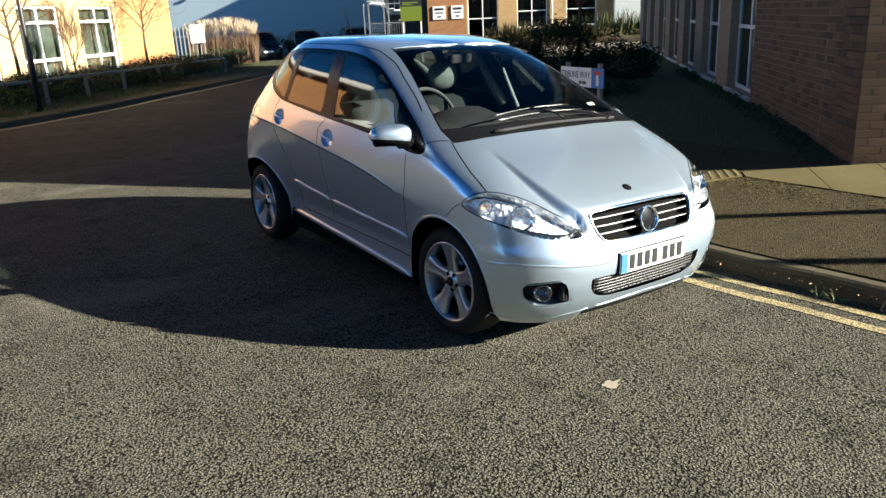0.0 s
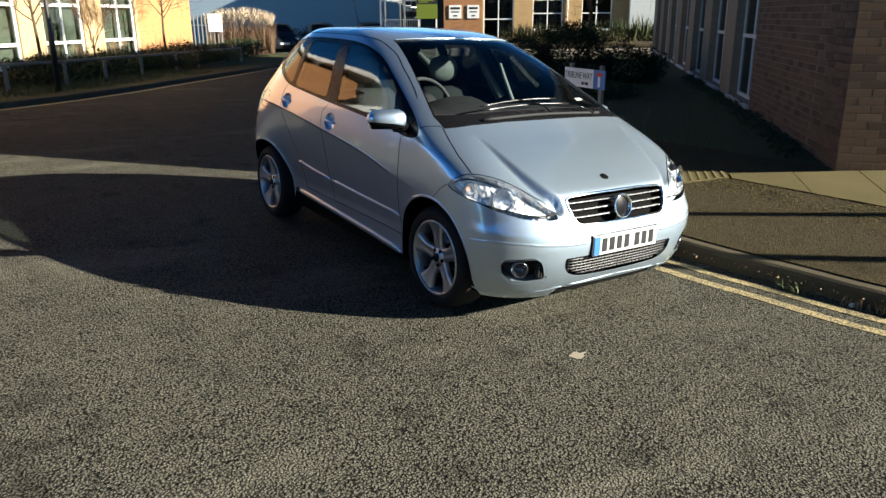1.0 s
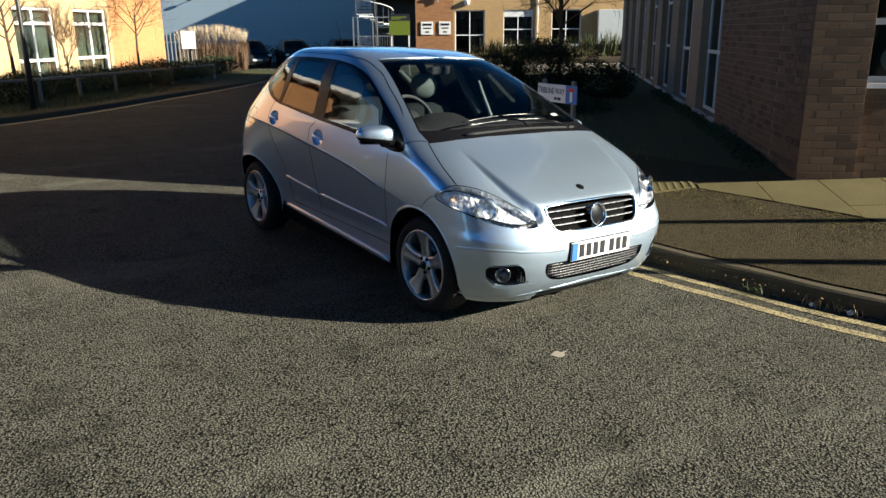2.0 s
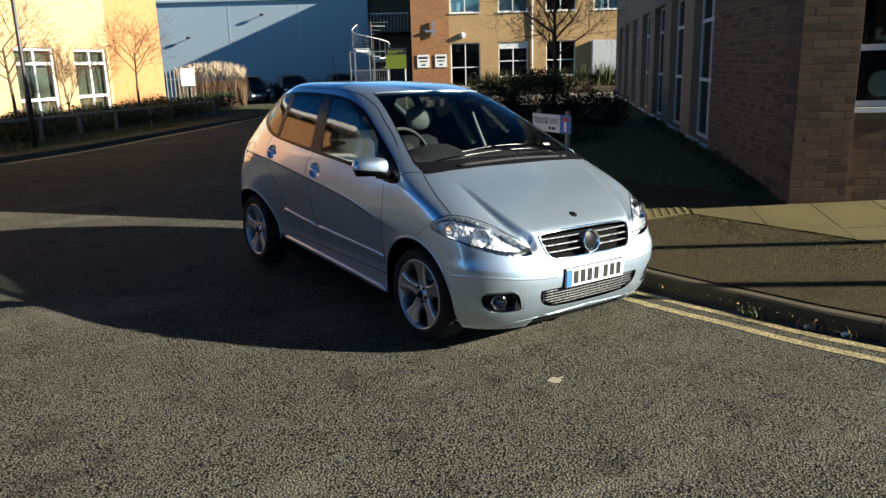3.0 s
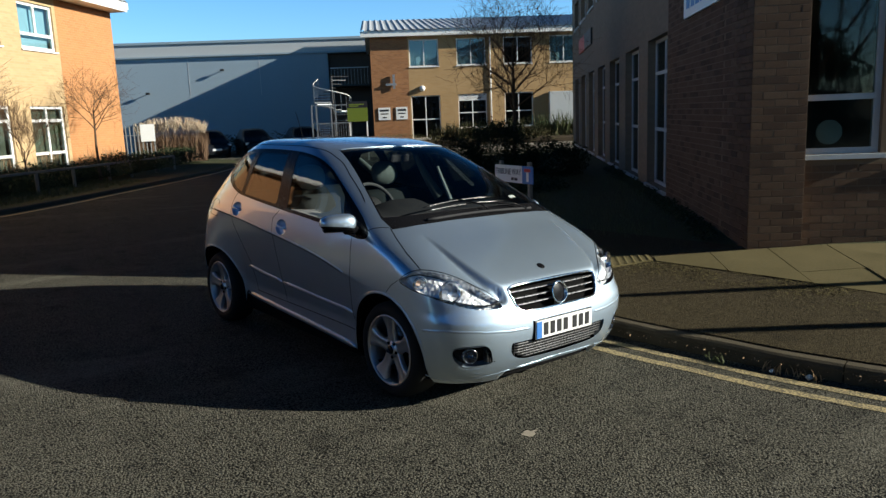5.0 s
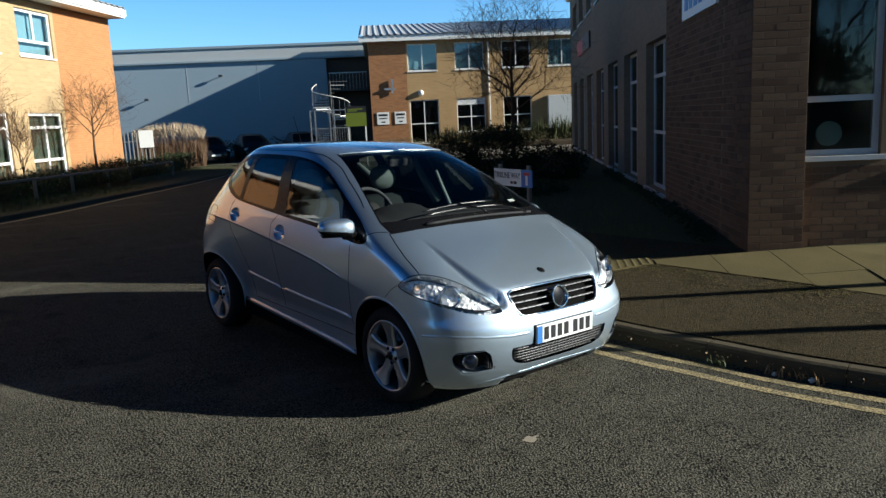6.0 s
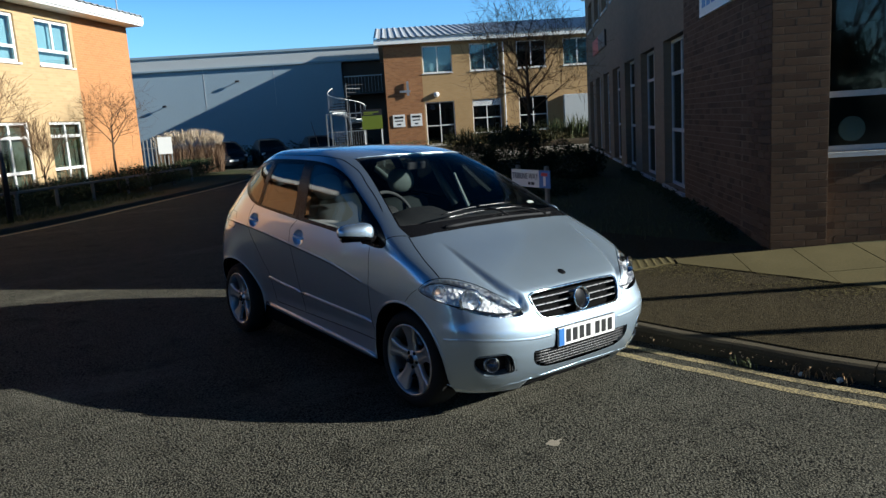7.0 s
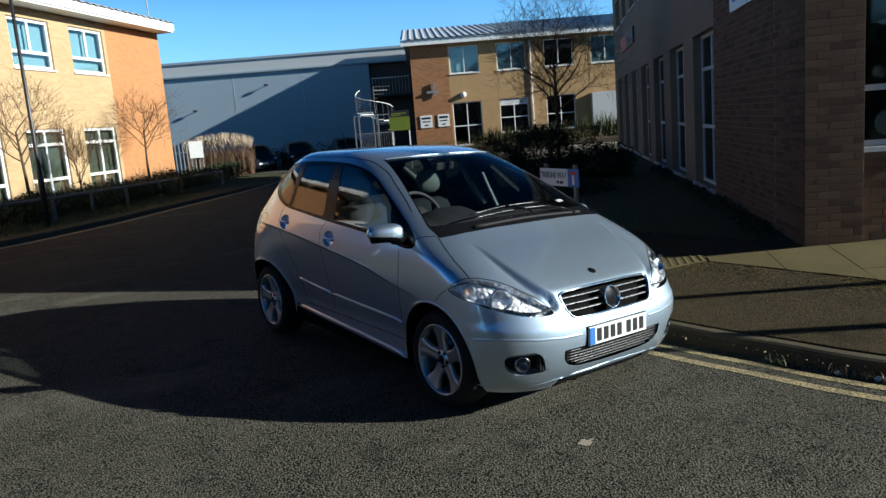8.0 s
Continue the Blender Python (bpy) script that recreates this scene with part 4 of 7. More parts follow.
region("fog", fillet([(-0.724, -0.516, 0.404), (-0.705, -0.534, 0.434), (-0.578, -0.634, 0.445), (-0.538, -0.65, 0.412), (-0.521, -0.653, 0.318), (-0.616, -0.599, 0.308), (-0.672, -0.558, 0.304), (-0.718, -0.521, 0.350)], 0.022, 3), OBLIQUE, nose)
TOPDOWN = (0, 0.62, -0.78)
region("bonnet", [(0.3, 0.02, 1.085), (-0.30, 0.02, 1.084), (-0.55, 0.03, 1.076), (-0.727, 0.07, 1.061), (-0.760, -0.05, 1.005), (-0.787, -0.177, 0.939), (-0.795, -0.324, 0.858), (-0.701, -0.413, 0.842), (-0.609, -0.506, 0.797), (-0.531, -0.59, 0.730), (-0.445, -0.648, 0.655), (-0.415, -0.665, 0.625), (-0.37, -0.70, 0.587), (-0.31, -0.71, 0.575), (0, -0.73, 0.570), (0.3, -0.71, 0.570)], TOPDOWN, lambda c: c.y < 0.2 and c.z > 0.5)
region("bumper", yz((-0.19, 0.80), (-0.125, 0.755), (-0.12, 0.1), (-1.2, 0.1), (-1.2, 0.80)), SIDE, front)
HANDLES = (("front_door", 1.278, 0.973), ("rear_door", 2.075, 1.048))
for d, y, z in HANDLES:
    region("handle", [(px, y + (py - y) * 1.35, pz + (py - y) * 0.1) for px, py, pz in circle_yz(y, z, 0.058, 24)], SIDE, flank)
region("front_door", yz((0.30, 1.2), (0.325, 0.97), (0.315, 0.82), (0.335, 0.668), (0.352, 0.496), (0.309, 0.372), (1.385, 0.372), (1.397, 0.593), (1.403, 0.852), (1.40, 1.2)), SIDE, flank)
region("rear_door", yz((1.40, 1.2), (1.403, 0.852), (1.397, 0.593), (1.385, 0.372), (1.93, 0.372), (1.95, 0.609), (2.036, 0.739), (2.151, 0.915), (2.176, 1.028), (2.185, 1.118), (2.15, 1.2)), SIDE, flank)
region("sill_dark", yz((0.2, 0.262), (1.0, 0.285), (2.3, 0.325), (2.3, 0.1), (0.2, 0.1)), SIDE, flank)
region("sill", yz((0.25, 0.371), (2.3, 0.371), (2.3, 0.1), (0.25, 0.1)), SIDE, flank)
region("roof", [(-0.70, -0.5, 1.60), (0.1, -0.5, 1.60), (0.1, 3.2, 1.60), (-0.57, 3.2, 1.60), (-0.565, 2.3, 1.60), (-0.548, 1.5, 1.60), (-0.52, 1.0, 1.6), (-0.505, 0.9, 1.6)][1:] , (0, 0, -1), lambda c: c.z > 1.50)
region("fender", yz((0.325, 1.3), (0.325, 0.97), (0.315, 0.82), (0.335, 0.668), (0.352, 0.496), (0.309, 0.372), (0.25, 0.1), (-1, 0.1), (-1, 1.3)), SIDE, lambda c: c.y < 0.9, cut=False)

ORDER = ["arch", "handle", "windscreen", "glass_front", "glass_rear", "glass_quarter", "glazing", "lamp", "grille", "lower_grille", "fog", "cowl", "bonnet", "bumper", "roof", "sill_dark", "front_door", "rear_door", "sill", "fender"]
PIECES = {}
for f in SHELL.faces:
    c = f.calc_center_median()
    got = "quarter_panel"
    for want in ORDER:
        if any(nm == want and (near is None or near(c)) and inside(poly, c.dot(e1), c.dot(e2)) for nm, poly, e1, e2, near in REGIONS):
            got = want
            break
    PIECES.setdefault(got, []).append(f)


def skin(name, faces, material, parent, mode, off=0.0, label="", flat=False):
    """Body panels from scored faces. mode: join (both halves in one mesh), right, or left."""
    idx, verts, nors, polys = {}, [], [], []
    for s in ((1, -1) if mode == "join" else ((1,) if mode == "right" else (-1,))):
        for f in faces:
            poly = []
            for v in f.verts:
                key = (v.index, s if v.co.x < -1e-4 else 0) if mode == "join" else v.index
                if key not in idx:
                    nv = out_normal(v.co)
                    p = v.co + nv * off
                    idx[key] = len(verts)
                    verts.append((p.x * s, p.y, p.z))
                    nors.append((nv.x * s, nv.y, nv.z))
                poly.append(idx[key])
            g, o = Vector((0, 0, 0)), Vector(verts[poly[0]])
            for k in range(1, len(poly) - 1):
                g += (Vector(verts[poly[k]]) - o).cross(Vector(verts[poly[k + 1]]) - o)
            if g.dot(Vector(nors[poly[0]])) < 0:
                poly = poly[::-1]
            polys.append(poly)
    me = bpy.data.meshes.new(name)
    me.from_pydata(verts, [], polys)
    me.materials.append(material)
    for p in me.polygons:
        p.use_smooth = True
    me.update()
    me.normals_split_custom_set_from_vertices(nors)
    ob = new(name, me)
    ob.parent = parent
    if label:
        ob["label"] = label
    return ob


SHELL.verts.index_update()
for nm in ("bonnet", "roof", "bumper"):
    skin(nm, PIECES[nm], M["paint"], CAR, "join")
skin("windscreen", PIECES["windscreen"], M["screen"], CAR, "join", label="clear laminated windscreen").visible_shadow = False
skin("cowl", PIECES["cowl"], M["trim"], CAR, "join", -0.004, "black plastic cowl and screen surround")
DOORS = {}
for side in ("right", "left"):
    for nm in ("fender", "quarter_panel"):
        skin(nm, PIECES[nm], M["paint"], CAR, side)
    skin("sill", PIECES["sill"], M["paint"], CAR, side)
    skin("sill_underside", PIECES["sill_dark"], M["dark"], CAR, side, -0.02)
    for nm in ("front_door", "rear_door"):
        DOORS[(nm, side)] = skin(nm, PIECES[nm], M["paint"], CAR, side)
    skin("window_surround", PIECES["glazing"], M["trim"], CAR, side, -0.003, "black pillar and window surround")
    for nm, pn in (("glass_front", "front_window"), ("glass_rear", "rear_window"), ("glass_quarter", "quarter_window")):
        skin(pn, PIECES[nm], M["car_glass"], CAR, side, -0.006, "tinted side glass")
# lining inside the shell, so that pillars and roof have thickness
skin("headlining", PIECES["roof"] + PIECES["quarter_panel"], M["cloth"], CAR, "join", -0.03, "dark grey headlining")
skin("door_lining", PIECES["front_door"] + PIECES["rear_door"] + PIECES["glazing"], M["cabin"], CAR, "join", -0.035)


def ribbon(name, pts, width, height, material, parent, mirror=True, up=None, label=""):
    """A low rounded bar along places on the body; built on the right and mirrored."""
    out = []
    for s in ((1, -1) if mirror else (1,)):
        bm = bmesh.new()
        rings = []
        for i, p in enumerate(pts):
            a, b = pts[max(i - 1, 0)], pts[min(i + 1, len(pts) - 1)]
            t = (b - a).normalized()
            nv = out_normal(p)
            w = t.cross(nv).normalized()
            e = 0.35 if i in (0, len(pts) - 1) else 1.0
            prof = ((-0.5, -0.3), (-0.5, 0.35), (-0.38, 0.85), (0, 1.0), (0.38, 0.85), (0.5, 0.35), (0.5, -0.3))
            rings.append([bm.verts.new(((p + w * (width * u * e) + nv * (height * h)).x * s, (p + w * (width * u * e) + nv * (height * h)).y, (p + w * (width * u * e) + nv * (height * h)).z)) for u, h in prof])
        for a, b in zip(rings, rings[1:]):
            for k in range(6):
                bm.faces.new((a[k], a[k + 1], b[k + 1], b[k]))
        bm.faces.new(rings[0])
        bm.faces.new(rings[-1][::-1])
        bmesh.ops.recalc_face_normals(bm, faces=bm.faces)
        par = parent[0 if s == 1 else 1] if isinstance(parent, tuple) else parent
        out.append(part(name, bm, material, par, label, smooth=True))
    return out


def along_side(rows, n, off=0.0):
    f = spline(rows)
    y0, y1 = rows[0][0], rows[-1][0]
    return [on_side(y0 + (y1 - y0) * i / n, f(y0 + (y1 - y0) * i / n), off) for i in range(n + 1)]


def poly_side(rows, n=6):
    out = []
    for (a, b) in zip(rows, rows[1:]):
        for k in range(n):
            out.append(on_side(a[0] + (b[0] - a[0]) * k / n, a[1] + (b[1] - a[1]) * k / n))
    out.append(on_side(*rows[-1]))
    return out


# waist crease along the doors
ribbon("waist_crease", along_side([(0.40, CREASE(0.40) + 0.002), (0.77, CREASE(0.77) + 0.002), (1.356, CREASE(1.356) + 0.002), (2.305, CREASE(2.305) + 0.002), (2.55, CREASE(2.55) + 0.002)], 40), 0.016, 0.0035, M["paint"], CAR)

# dark ribbon painted in as the shadow under the waist crease
ribbon("waist_groove", along_side([(0.42, CREASE(0.42) - 0.009), (0.77, CREASE(0.77) - 0.009), (1.356, CREASE(1.356) - 0.009), (2.305, CREASE(2.305) - 0.009), (2.62, CREASE(2.62) - 0.009), (2.86, CREASE(2.86) - 0.004)], 50), 0.005, 0.001, M["dark"], CAR)

# shut lines
GAP = 0.0055
ribbon("shut_line", poly_side([(0.325, 1.0), (0.315, 0.82), (0.335, 0.668), (0.352, 0.496), (0.312, 0.372), (1.385, 0.372), (1.397, 0.593), (1.403, 0.852), (1.432, 1.03), (1.36, 1.09)]), GAP, 0.001, M["dark"], CAR)
ribbon("shut_line", poly_side([(1.40, 0.372), (1.93, 0.372), (1.95, 0.609), (2.036, 0.739), (2.151, 0.915), (2.176, 1.028), (2.19, 1.118), (2.16, 1.17)]), GAP, 0.001, M["dark"], CAR)
ribbon("shut_line", poly_side([(-0.20, 0.793), (-0.14, 0.757), (-0.08, 0.70)]), 0.004, 0.001, M["dark"], CAR)


def near_skin(rows, n=8):
    out = []
    rows = [Vector(r) for r in rows]
    for a, b in zip(rows, rows[1:]):
        for k in range(n):
            out.append(TREE.find_nearest(a.lerp(b, k / n))[0])
    out.append(TREE.find_nearest(rows[-1])[0])
    return out


ribbon("shut_line", near_skin([(-0.727, 0.07, 1.061), (-0.760, -0.05, 1.005), (-0.787, -0.177, 0.939), (-0.797, -0.324, 0.862)]), 0.006, 0.001, M["dark"], CAR)
ribbon("shut_line", near_skin([(-0.728, 0.075, 1.064), (-0.77, 0.14, 1.045), (-0.80, 0.20, 1.02)]), 0.006, 0.001, M["dark"], CAR)
ribbon("shut_line", near_skin([(-0.43, -0.655, 0.64), (-0.415, -0.665, 0.625), (-0.37, -0.70, 0.587), (-0.31, -0.71, 0.575), (0, -0.73, 0.570)]), 0.004, 0.001, M["dark"], CAR)

# side mouldings on the doors, sill ledge, bumper strip
for (a, b, d) in (((0.36, 0.489), (1.372, 0.529), "front_door"), ((1.412, 0.531), (1.99, 0.576), "rear_door")):
    ribbon("moulding", along_side([a, ((a[0] + b[0]) / 2, (a[1] + b[1]) / 2 - 0.004), b], 14), 0.034, 0.009, M["paint"], (DOORS[(d, "right")], DOORS[(d, "left")]), label="body-coloured rubbing strip")
ribbon("sill_ledge", along_side([(0.345, 0.250), (1.0, 0.277), (2.12, 0.318)], 24), 0.042, 0.013, M["paint"], CAR)
ribbon("bumper_strip", near_skin([(-0.812, -0.385, 0.520), (-0.741, -0.499, 0.528), (-0.59, -0.625, 0.515), (-0.45, -0.69, 0.505), (-0.30, -0.722, 0.502)]), 0.015, 0.002, M["paint"], CAR)
ribbon("lower_lip", near_skin([(-0.80, -0.36, 0.235), (-0.71, -0.46, 0.215), (-0.545, -0.618, 0.228), (-0.40, -0.68, 0.238)]), 0.012, 0.002, M["paint"], CAR)
ribbon("lower_lip", near_skin([(-0.36, -0.68, 0.245), (-0.2, -0.7, 0.245), (0, -0.72, 0.245)]), 0.012, 0.002, M["paint"], CAR)

# rounded bead added along the roof's front edge to catch a highlight
bead = near_skin([(-0.49, 1.01, 1.543), (-0.43, 0.985, 1.552), (-0.30, 0.95, 1.559), (-0.1, 0.945, 1.562), (0, 0.945, 1.563)], 6)
part("header_bead", tube(bmesh.new(), bead + [Vector((-p.x, p.y, p.z)) for p in bead[-2::-1]], 0.0055, 8), M["paint"], CAR, smooth=True)
# the joint above the doors, and the filler flap
ribbon("shut_line", along_side([(0.37, 1.205), (0.46, 1.258), (0.65, 1.358), (0.88, 1.468), (1.15, 1.541), (1.516, 1.564), (2.15, 1.566), (2.40, 1.532), (2.53, 1.46)], 60), 0.006, 0.001, M["dark"], CAR)
flap = fillet([(-0.8, 2.44, 0.955), (-0.8, 2.60, 0.97), (-0.8, 2.61, 1.10), (-0.8, 2.45, 1.09)], 0.035, 5)
ribbon("filler_flap_joint", [on_side(p.y, p.z) for p in flap + flap[:1]], 0.005, 0.001, M["dark"], CAR, mirror=False)

# wheel arches: rolled lip and dark liner
for y in AXLES:
    r = 0.373
    arc = [math.radians(a) for a in range(-12, 193, 6)]
    ribbon("arch_lip", [on_side(y + r * math.cos(a), 0.315 + r * math.sin(a)) for a in arc], 0.016, 0.003, M["paint"], CAR)
    for s in (1, -1):
        bm = bmesh.new()
        rims = [on_side(y + r * math.cos(a), 0.315 + r * math.sin(a)).x for a in arc]
        strip(bm, [[((min(-e, 0.9) - x) * -s if x < 0.1 else -x * s, y + rr * math.cos(a), 0.315 + rr * math.sin(a)) for a, e in zip(arc, rims)] for x, rr in ((0.004, 0.374), (0.03, 0.378), (0.6, 0.378), (0.55, 0.36), (0.55, 0.01))])
        part("arch_liner", bm, M["dark"], CAR)

# under side
outline = [body_point(0.19, k / 40) for k in range(41)]
bm = bmesh.new()
rows = []
for z in (0.182, 0.20):
    rows.append([bm.verts.new((-p.x * 0.975, 1.2 + (p.y - 1.2) * 0.985, z)) for p in outline] + [bm.verts.new((p.x * 0.975, 1.2 + (p.y - 1.2) * 0.985, z)) for p in outline[-2:0:-1]])
bm.faces.new(rows[0])
bm.faces.new(rows[1])
bmesh.ops.bridge_loops(bm, edges=[e for e in bm.edges if all(len({v for v in e.verts} & set(r)) == 2 or not ({v for v in e.verts} & set(r)) for r in rows)])
bmesh.ops.recalc_face_normals(bm, faces=bm.faces)
part("undertray", bm, M["dark"], CAR)
part("crossmember", boxes((-0.54, -0.46, 0.221, 0.54, -0.42, 0.62)), M["dark"], CAR)
part("bulkhead", boxes((-0.52, 0.40, 0.221, 0.52, 0.44, 0.95)), M["dark"], CAR)
part("floor_pan", boxes((-0.74, 0.45, 0.30, 0.74, 2.2, 0.34)), M["cabin"], CAR)


# ---- wheels ----
def make_wheel(m, flip):
    w = empty("wheel")
    w.parent = CAR
    w.matrix_local = m
    tyre = lathe(bmesh.new(), [(0.224, 0.035), (0.236, 0.052), (0.252, 0.058), (0.275, 0.055), (0.292, 0.044), (0.304, 0.026), (0.310, 0.0), (0.310, -0.12), (0.30, -0.15), (0.25, -0.16), (0.2, -0.15)], 56)
    part("tyre", tyre, M["rubber"], w, "black road tyre", smooth=True)
    barrel = lathe(bmesh.new(), [(0.229, 0.046), (0.225, 0.052), (0.217, 0.050), (0.210, 0.03), (0.204, 0.0), (0.197, -0.08), (0.20, -0.15)], 56)
    rim = part("rim", barrel, M["alloy"], w, "five-spoke silver alloy rim", smooth=True)
    for k in range(5):
        bm = bmesh.new()
        rows = []
        for i in range(9):
            r = 0.045 + (0.214 - 0.045) * i / 8
            f = i / 8
            half = 0.046 - 0.012 * math.sin(min(f * 1.5, 1) * math.pi / 2) + 0.085 * max(f - 0.4, 0) ** 1.5
            dish = 0.020 + 0.022 * f ** 1.6
            row = []
            for u, h in ((-1.0, -0.03), (-1.0, -0.006), (-0.8, 0.001), (-0.35, -0.001), (0, -0.004), (0.35, -0.001), (0.8, 0.001), (1.0, -0.006), (1.0, -0.03)):
                row.append((r, half * u, dish + h))
            rows.append(row)
        strip(bm, rows)
        bmesh.ops.recalc_face_normals(bm, faces=bm.faces)
        bmesh.ops.transform(bm, matrix=Matrix.Rotation(k * math.tau / 5 + 0.08, 4, "Z"), verts=bm.verts)
        part("spoke", bm, M["alloy"], rim, smooth=True)
    part("hub", lathe(bmesh.new(), [(0.062, -0.01), (0.06, 0.014), (0.05, 0.022), (0.034, 0.024), (0.032, 0.03), (0.02, 0.034), (0.0, 0.035)], 32), M["alloy"], rim, smooth=True)
    part("centre_cap", lathe(bmesh.new(), [(0.029, 0.03), (0.027, 0.036), (0.0, 0.038)], 24), M["trim"], rim, "dark round centre cap", smooth=True)
    for k in range(5):
        a = k * math.tau / 5 + 0.08 + math.tau / 10
        part("bolt", lathe(bmesh.new(), [(0.0115, 0.0), (0.0115, 0.0265), (0.009, 0.027), (0.0, 0.023)], 10, pose(0.048 * math.cos(a), 0.048 * math.sin(a), 0)), M["trim"], rim, smooth=True)
    part("brake_disc", lathe(bmesh.new(), [(0.0, -0.05), (0.14, -0.05), (0.14, -0.07), (0.0, -0.07)], 40), M["fogring"], w)
    part("dust_shield", lathe(bmesh.new(), [(0.0, -0.085), (0.17, -0.085), (0.193, -0.075), (0.193, -0.082), (0.17, -0.092), (0.0, -0.092)], 40), M["dark"], w)
    return w


for y in AXLES:
    make_wheel(pose(-0.785 if y < 1 else -0.765, y, 0.31, 0, -90, 0), 0)
    make_wheel(pose(0.785 if y < 1 else 0.765, y, 0.31, 0, 90, 0), 1)


# ---- front lamps, grilles, plate ----
def under_skin(p, deep):
    """The place a little behind the body surface, met obliquely from the front corner."""
    d = Vector(OBLIQUE).normalized()
    return TREE.ray_cast(Vector(p) - d * 2, d)[0] + d * deep


for side, s in (("right", 1), ("left", -1)):
    hl = skin("headlamp", PIECES["lamp"], M["lens"], CAR, side, 0.002, "clear headlamp with chrome reflectors")
    hl.visible_shadow = False
    skin("lamp_housing", PIECES["lamp"], M["reflector"], hl, side, -0.045, "faceted silver lamp housing")
    rim_pts = near_skin([tuple(p) for p in LAMP] + [tuple(LAMP[0])], 1)
    bm = bmesh.new()
    tube(bm, [(p.x * s, p.y, p.z) for p in rim_pts[:-1]], 0.003, 6, closed=True)
    part("lamp_seal", bm, M["trim"], hl, smooth=True)
    rim_pts = rim_pts[:-1] + rim_pts[:1]
    bm = bmesh.new()
    strip(bm, [[Vector((q.x * s, q.y, q.z)) for q in (p + out_normal(p) * o for p in rim_pts)] for o in (0.0, -0.05)])
    part("lamp_wall", bm, M["reflector"], hl, smooth=True)
    aim = Vector((-0.35 * s, -0.93, 0.05))
    for (x, y, z), r, mt in (((-0.664, -0.435, 0.742), 0.062, "chrome"), ((-0.785, -0.295, 0.782), 0.034, "chrome")):
        p = under_skin((x, y, z), 0.04 if r < 0.04 else 0.03)
        p.x *= s
        m = look(p, p - aim)
        m.translation = p
        if r > 0.055 or r < 0.04:
            ring = [m @ Vector(((r + 0.006) * math.cos(k * math.tau / 28), (r + 0.006) * math.sin(k * math.tau / 28), 0.014)) for k in range(28)]
            part("bezel", tube(bmesh.new(), ring, 0.0045, 6, closed=True), M["chrome"], hl, "chrome bezel ring", smooth=True)
        bm = lathe(bmesh.new(), [(r, 0.012), (r * 0.98, 0.02), (r * 0.92, 0.018), (r * 0.8, -0.005), (r * 0.55, -0.028), (r * 0.25, -0.038), (0.0, -0.04)], 28, m)
        part("reflector", bm, M[mt], hl, smooth=True)
        bm = lathe(bmesh.new(), [(r * 0.50, -0.03), (r * 0.46, -0.012), (r * 0.34, -0.002), (r * 0.18, 0.003), (0.0, 0.005)], 20, m)
        part("bulb", bm, M["amber"] if r < 0.04 else M["lens"], hl, "amber bulb" if r < 0.04 else "", smooth=True)
    # fog lamp in its recess
    fog = skin("fog_recess", PIECES["fog"], M["trim"], CAR, side, -0.05, "black fog lamp recess")
    rows = [p for p in (Vector(q) for q in ((-0.724, -0.516, 0.404), (-0.705, -0.534, 0.434), (-0.578, -0.634, 0.445), (-0.538, -0.65, 0.412), (-0.521, -0.653, 0.318), (-0.616, -0.599, 0.308), (-0.672, -0.558, 0.304), (-0.718, -0.521, 0.350)))]
    edge = [TREE.find_nearest(p)[0] for p in fillet(rows, 0.022, 3)]
    bm = bmesh.new()
    strip(bm, [[Vector(((p + out_normal(p) * o).x * s, (p + out_normal(p) * o).y, (p + out_normal(p) * o).z)) for p in edge + edge[:1]] for o in (0.001, -0.06)])
    part("recess_wall", bm, M["paint"], fog, smooth=True)
    p = under_skin((-0.628, -0.565, 0.372), 0.028)
    p.x *= s
    m = look(p, p + Vector((0.45 * s, 0.9, 0)))
    bm = lathe(bmesh.new(), [(0.046, -0.04), (0.046, 0.012), (0.040, 0.016), (0.036, 0.010), (0.028, -0.012), (0.0, -0.022)], 28, m)
    part("fog_lamp", bm, M["fogring"], fog, "small round fog lamp", smooth=True)
    bm = lathe(bmesh.new(), [(0.038, 0.010), (0.03, 0.018), (0.0, 0.022)], 24, m)
    part("fog_lens", bm, M["lens"], fog, smooth=True)
    for k in range(4):
        p = on_front(-0.575 + 0.014 * k, 0.375)
        part("slat", boxes((-0.004, 0.012, -0.05, 0.004, 0.05, 0.05)), M["wiper"], fog).matrix_local = Matrix.Translation((p.x * s, p.y, p.z))

# main grille: dark back, four bright slats and a bright frame
GR = skin("grille", PIECES["grille"], M["dark"], CAR, "join", -0.05, "bright slatted radiator grille")
for i, z in enumerate((0.716, 0.678, 0.640)):
    half = 0.385 - 0.06 * (0.742 - z) / 0.14 * 0.9
    pts = [on_front(-abs(half * k / 10), z) if k < 0 else on_front(-abs(half * k / 10), z) for k in range(-10, 11)]
    line = [Vector((half * k / 10, p.y + 0.012, z)) for k, p in zip(range(-10, 11), pts)]
    bm = bmesh.new()
    prof = ((-0.006, 0.0028), (-0.010, -0.0025), (-0.006, -0.0045), (0.018, -0.004), (0.020, 0.002))
    strip(bm, [[(p.x, p.y + a, p.z + b) for p in line] for a, b in prof + prof[:1]])
    bmesh.ops.recalc_face_normals(bm, faces=bm.faces)
    part("slat", bm, M["slat_chrome"], GR)
edge = [on_front(-abs(x), z, 0.001) for x, z in ((0, 0.754), (-0.2, 0.753), (-0.36, 0.747), (-0.392, 0.735), (-0.388, 0.70), (-0.372, 0.65), (-0.345, 0.612), (-0.315, 0.60), (-0.15, 0.596), (0, 0.595))]
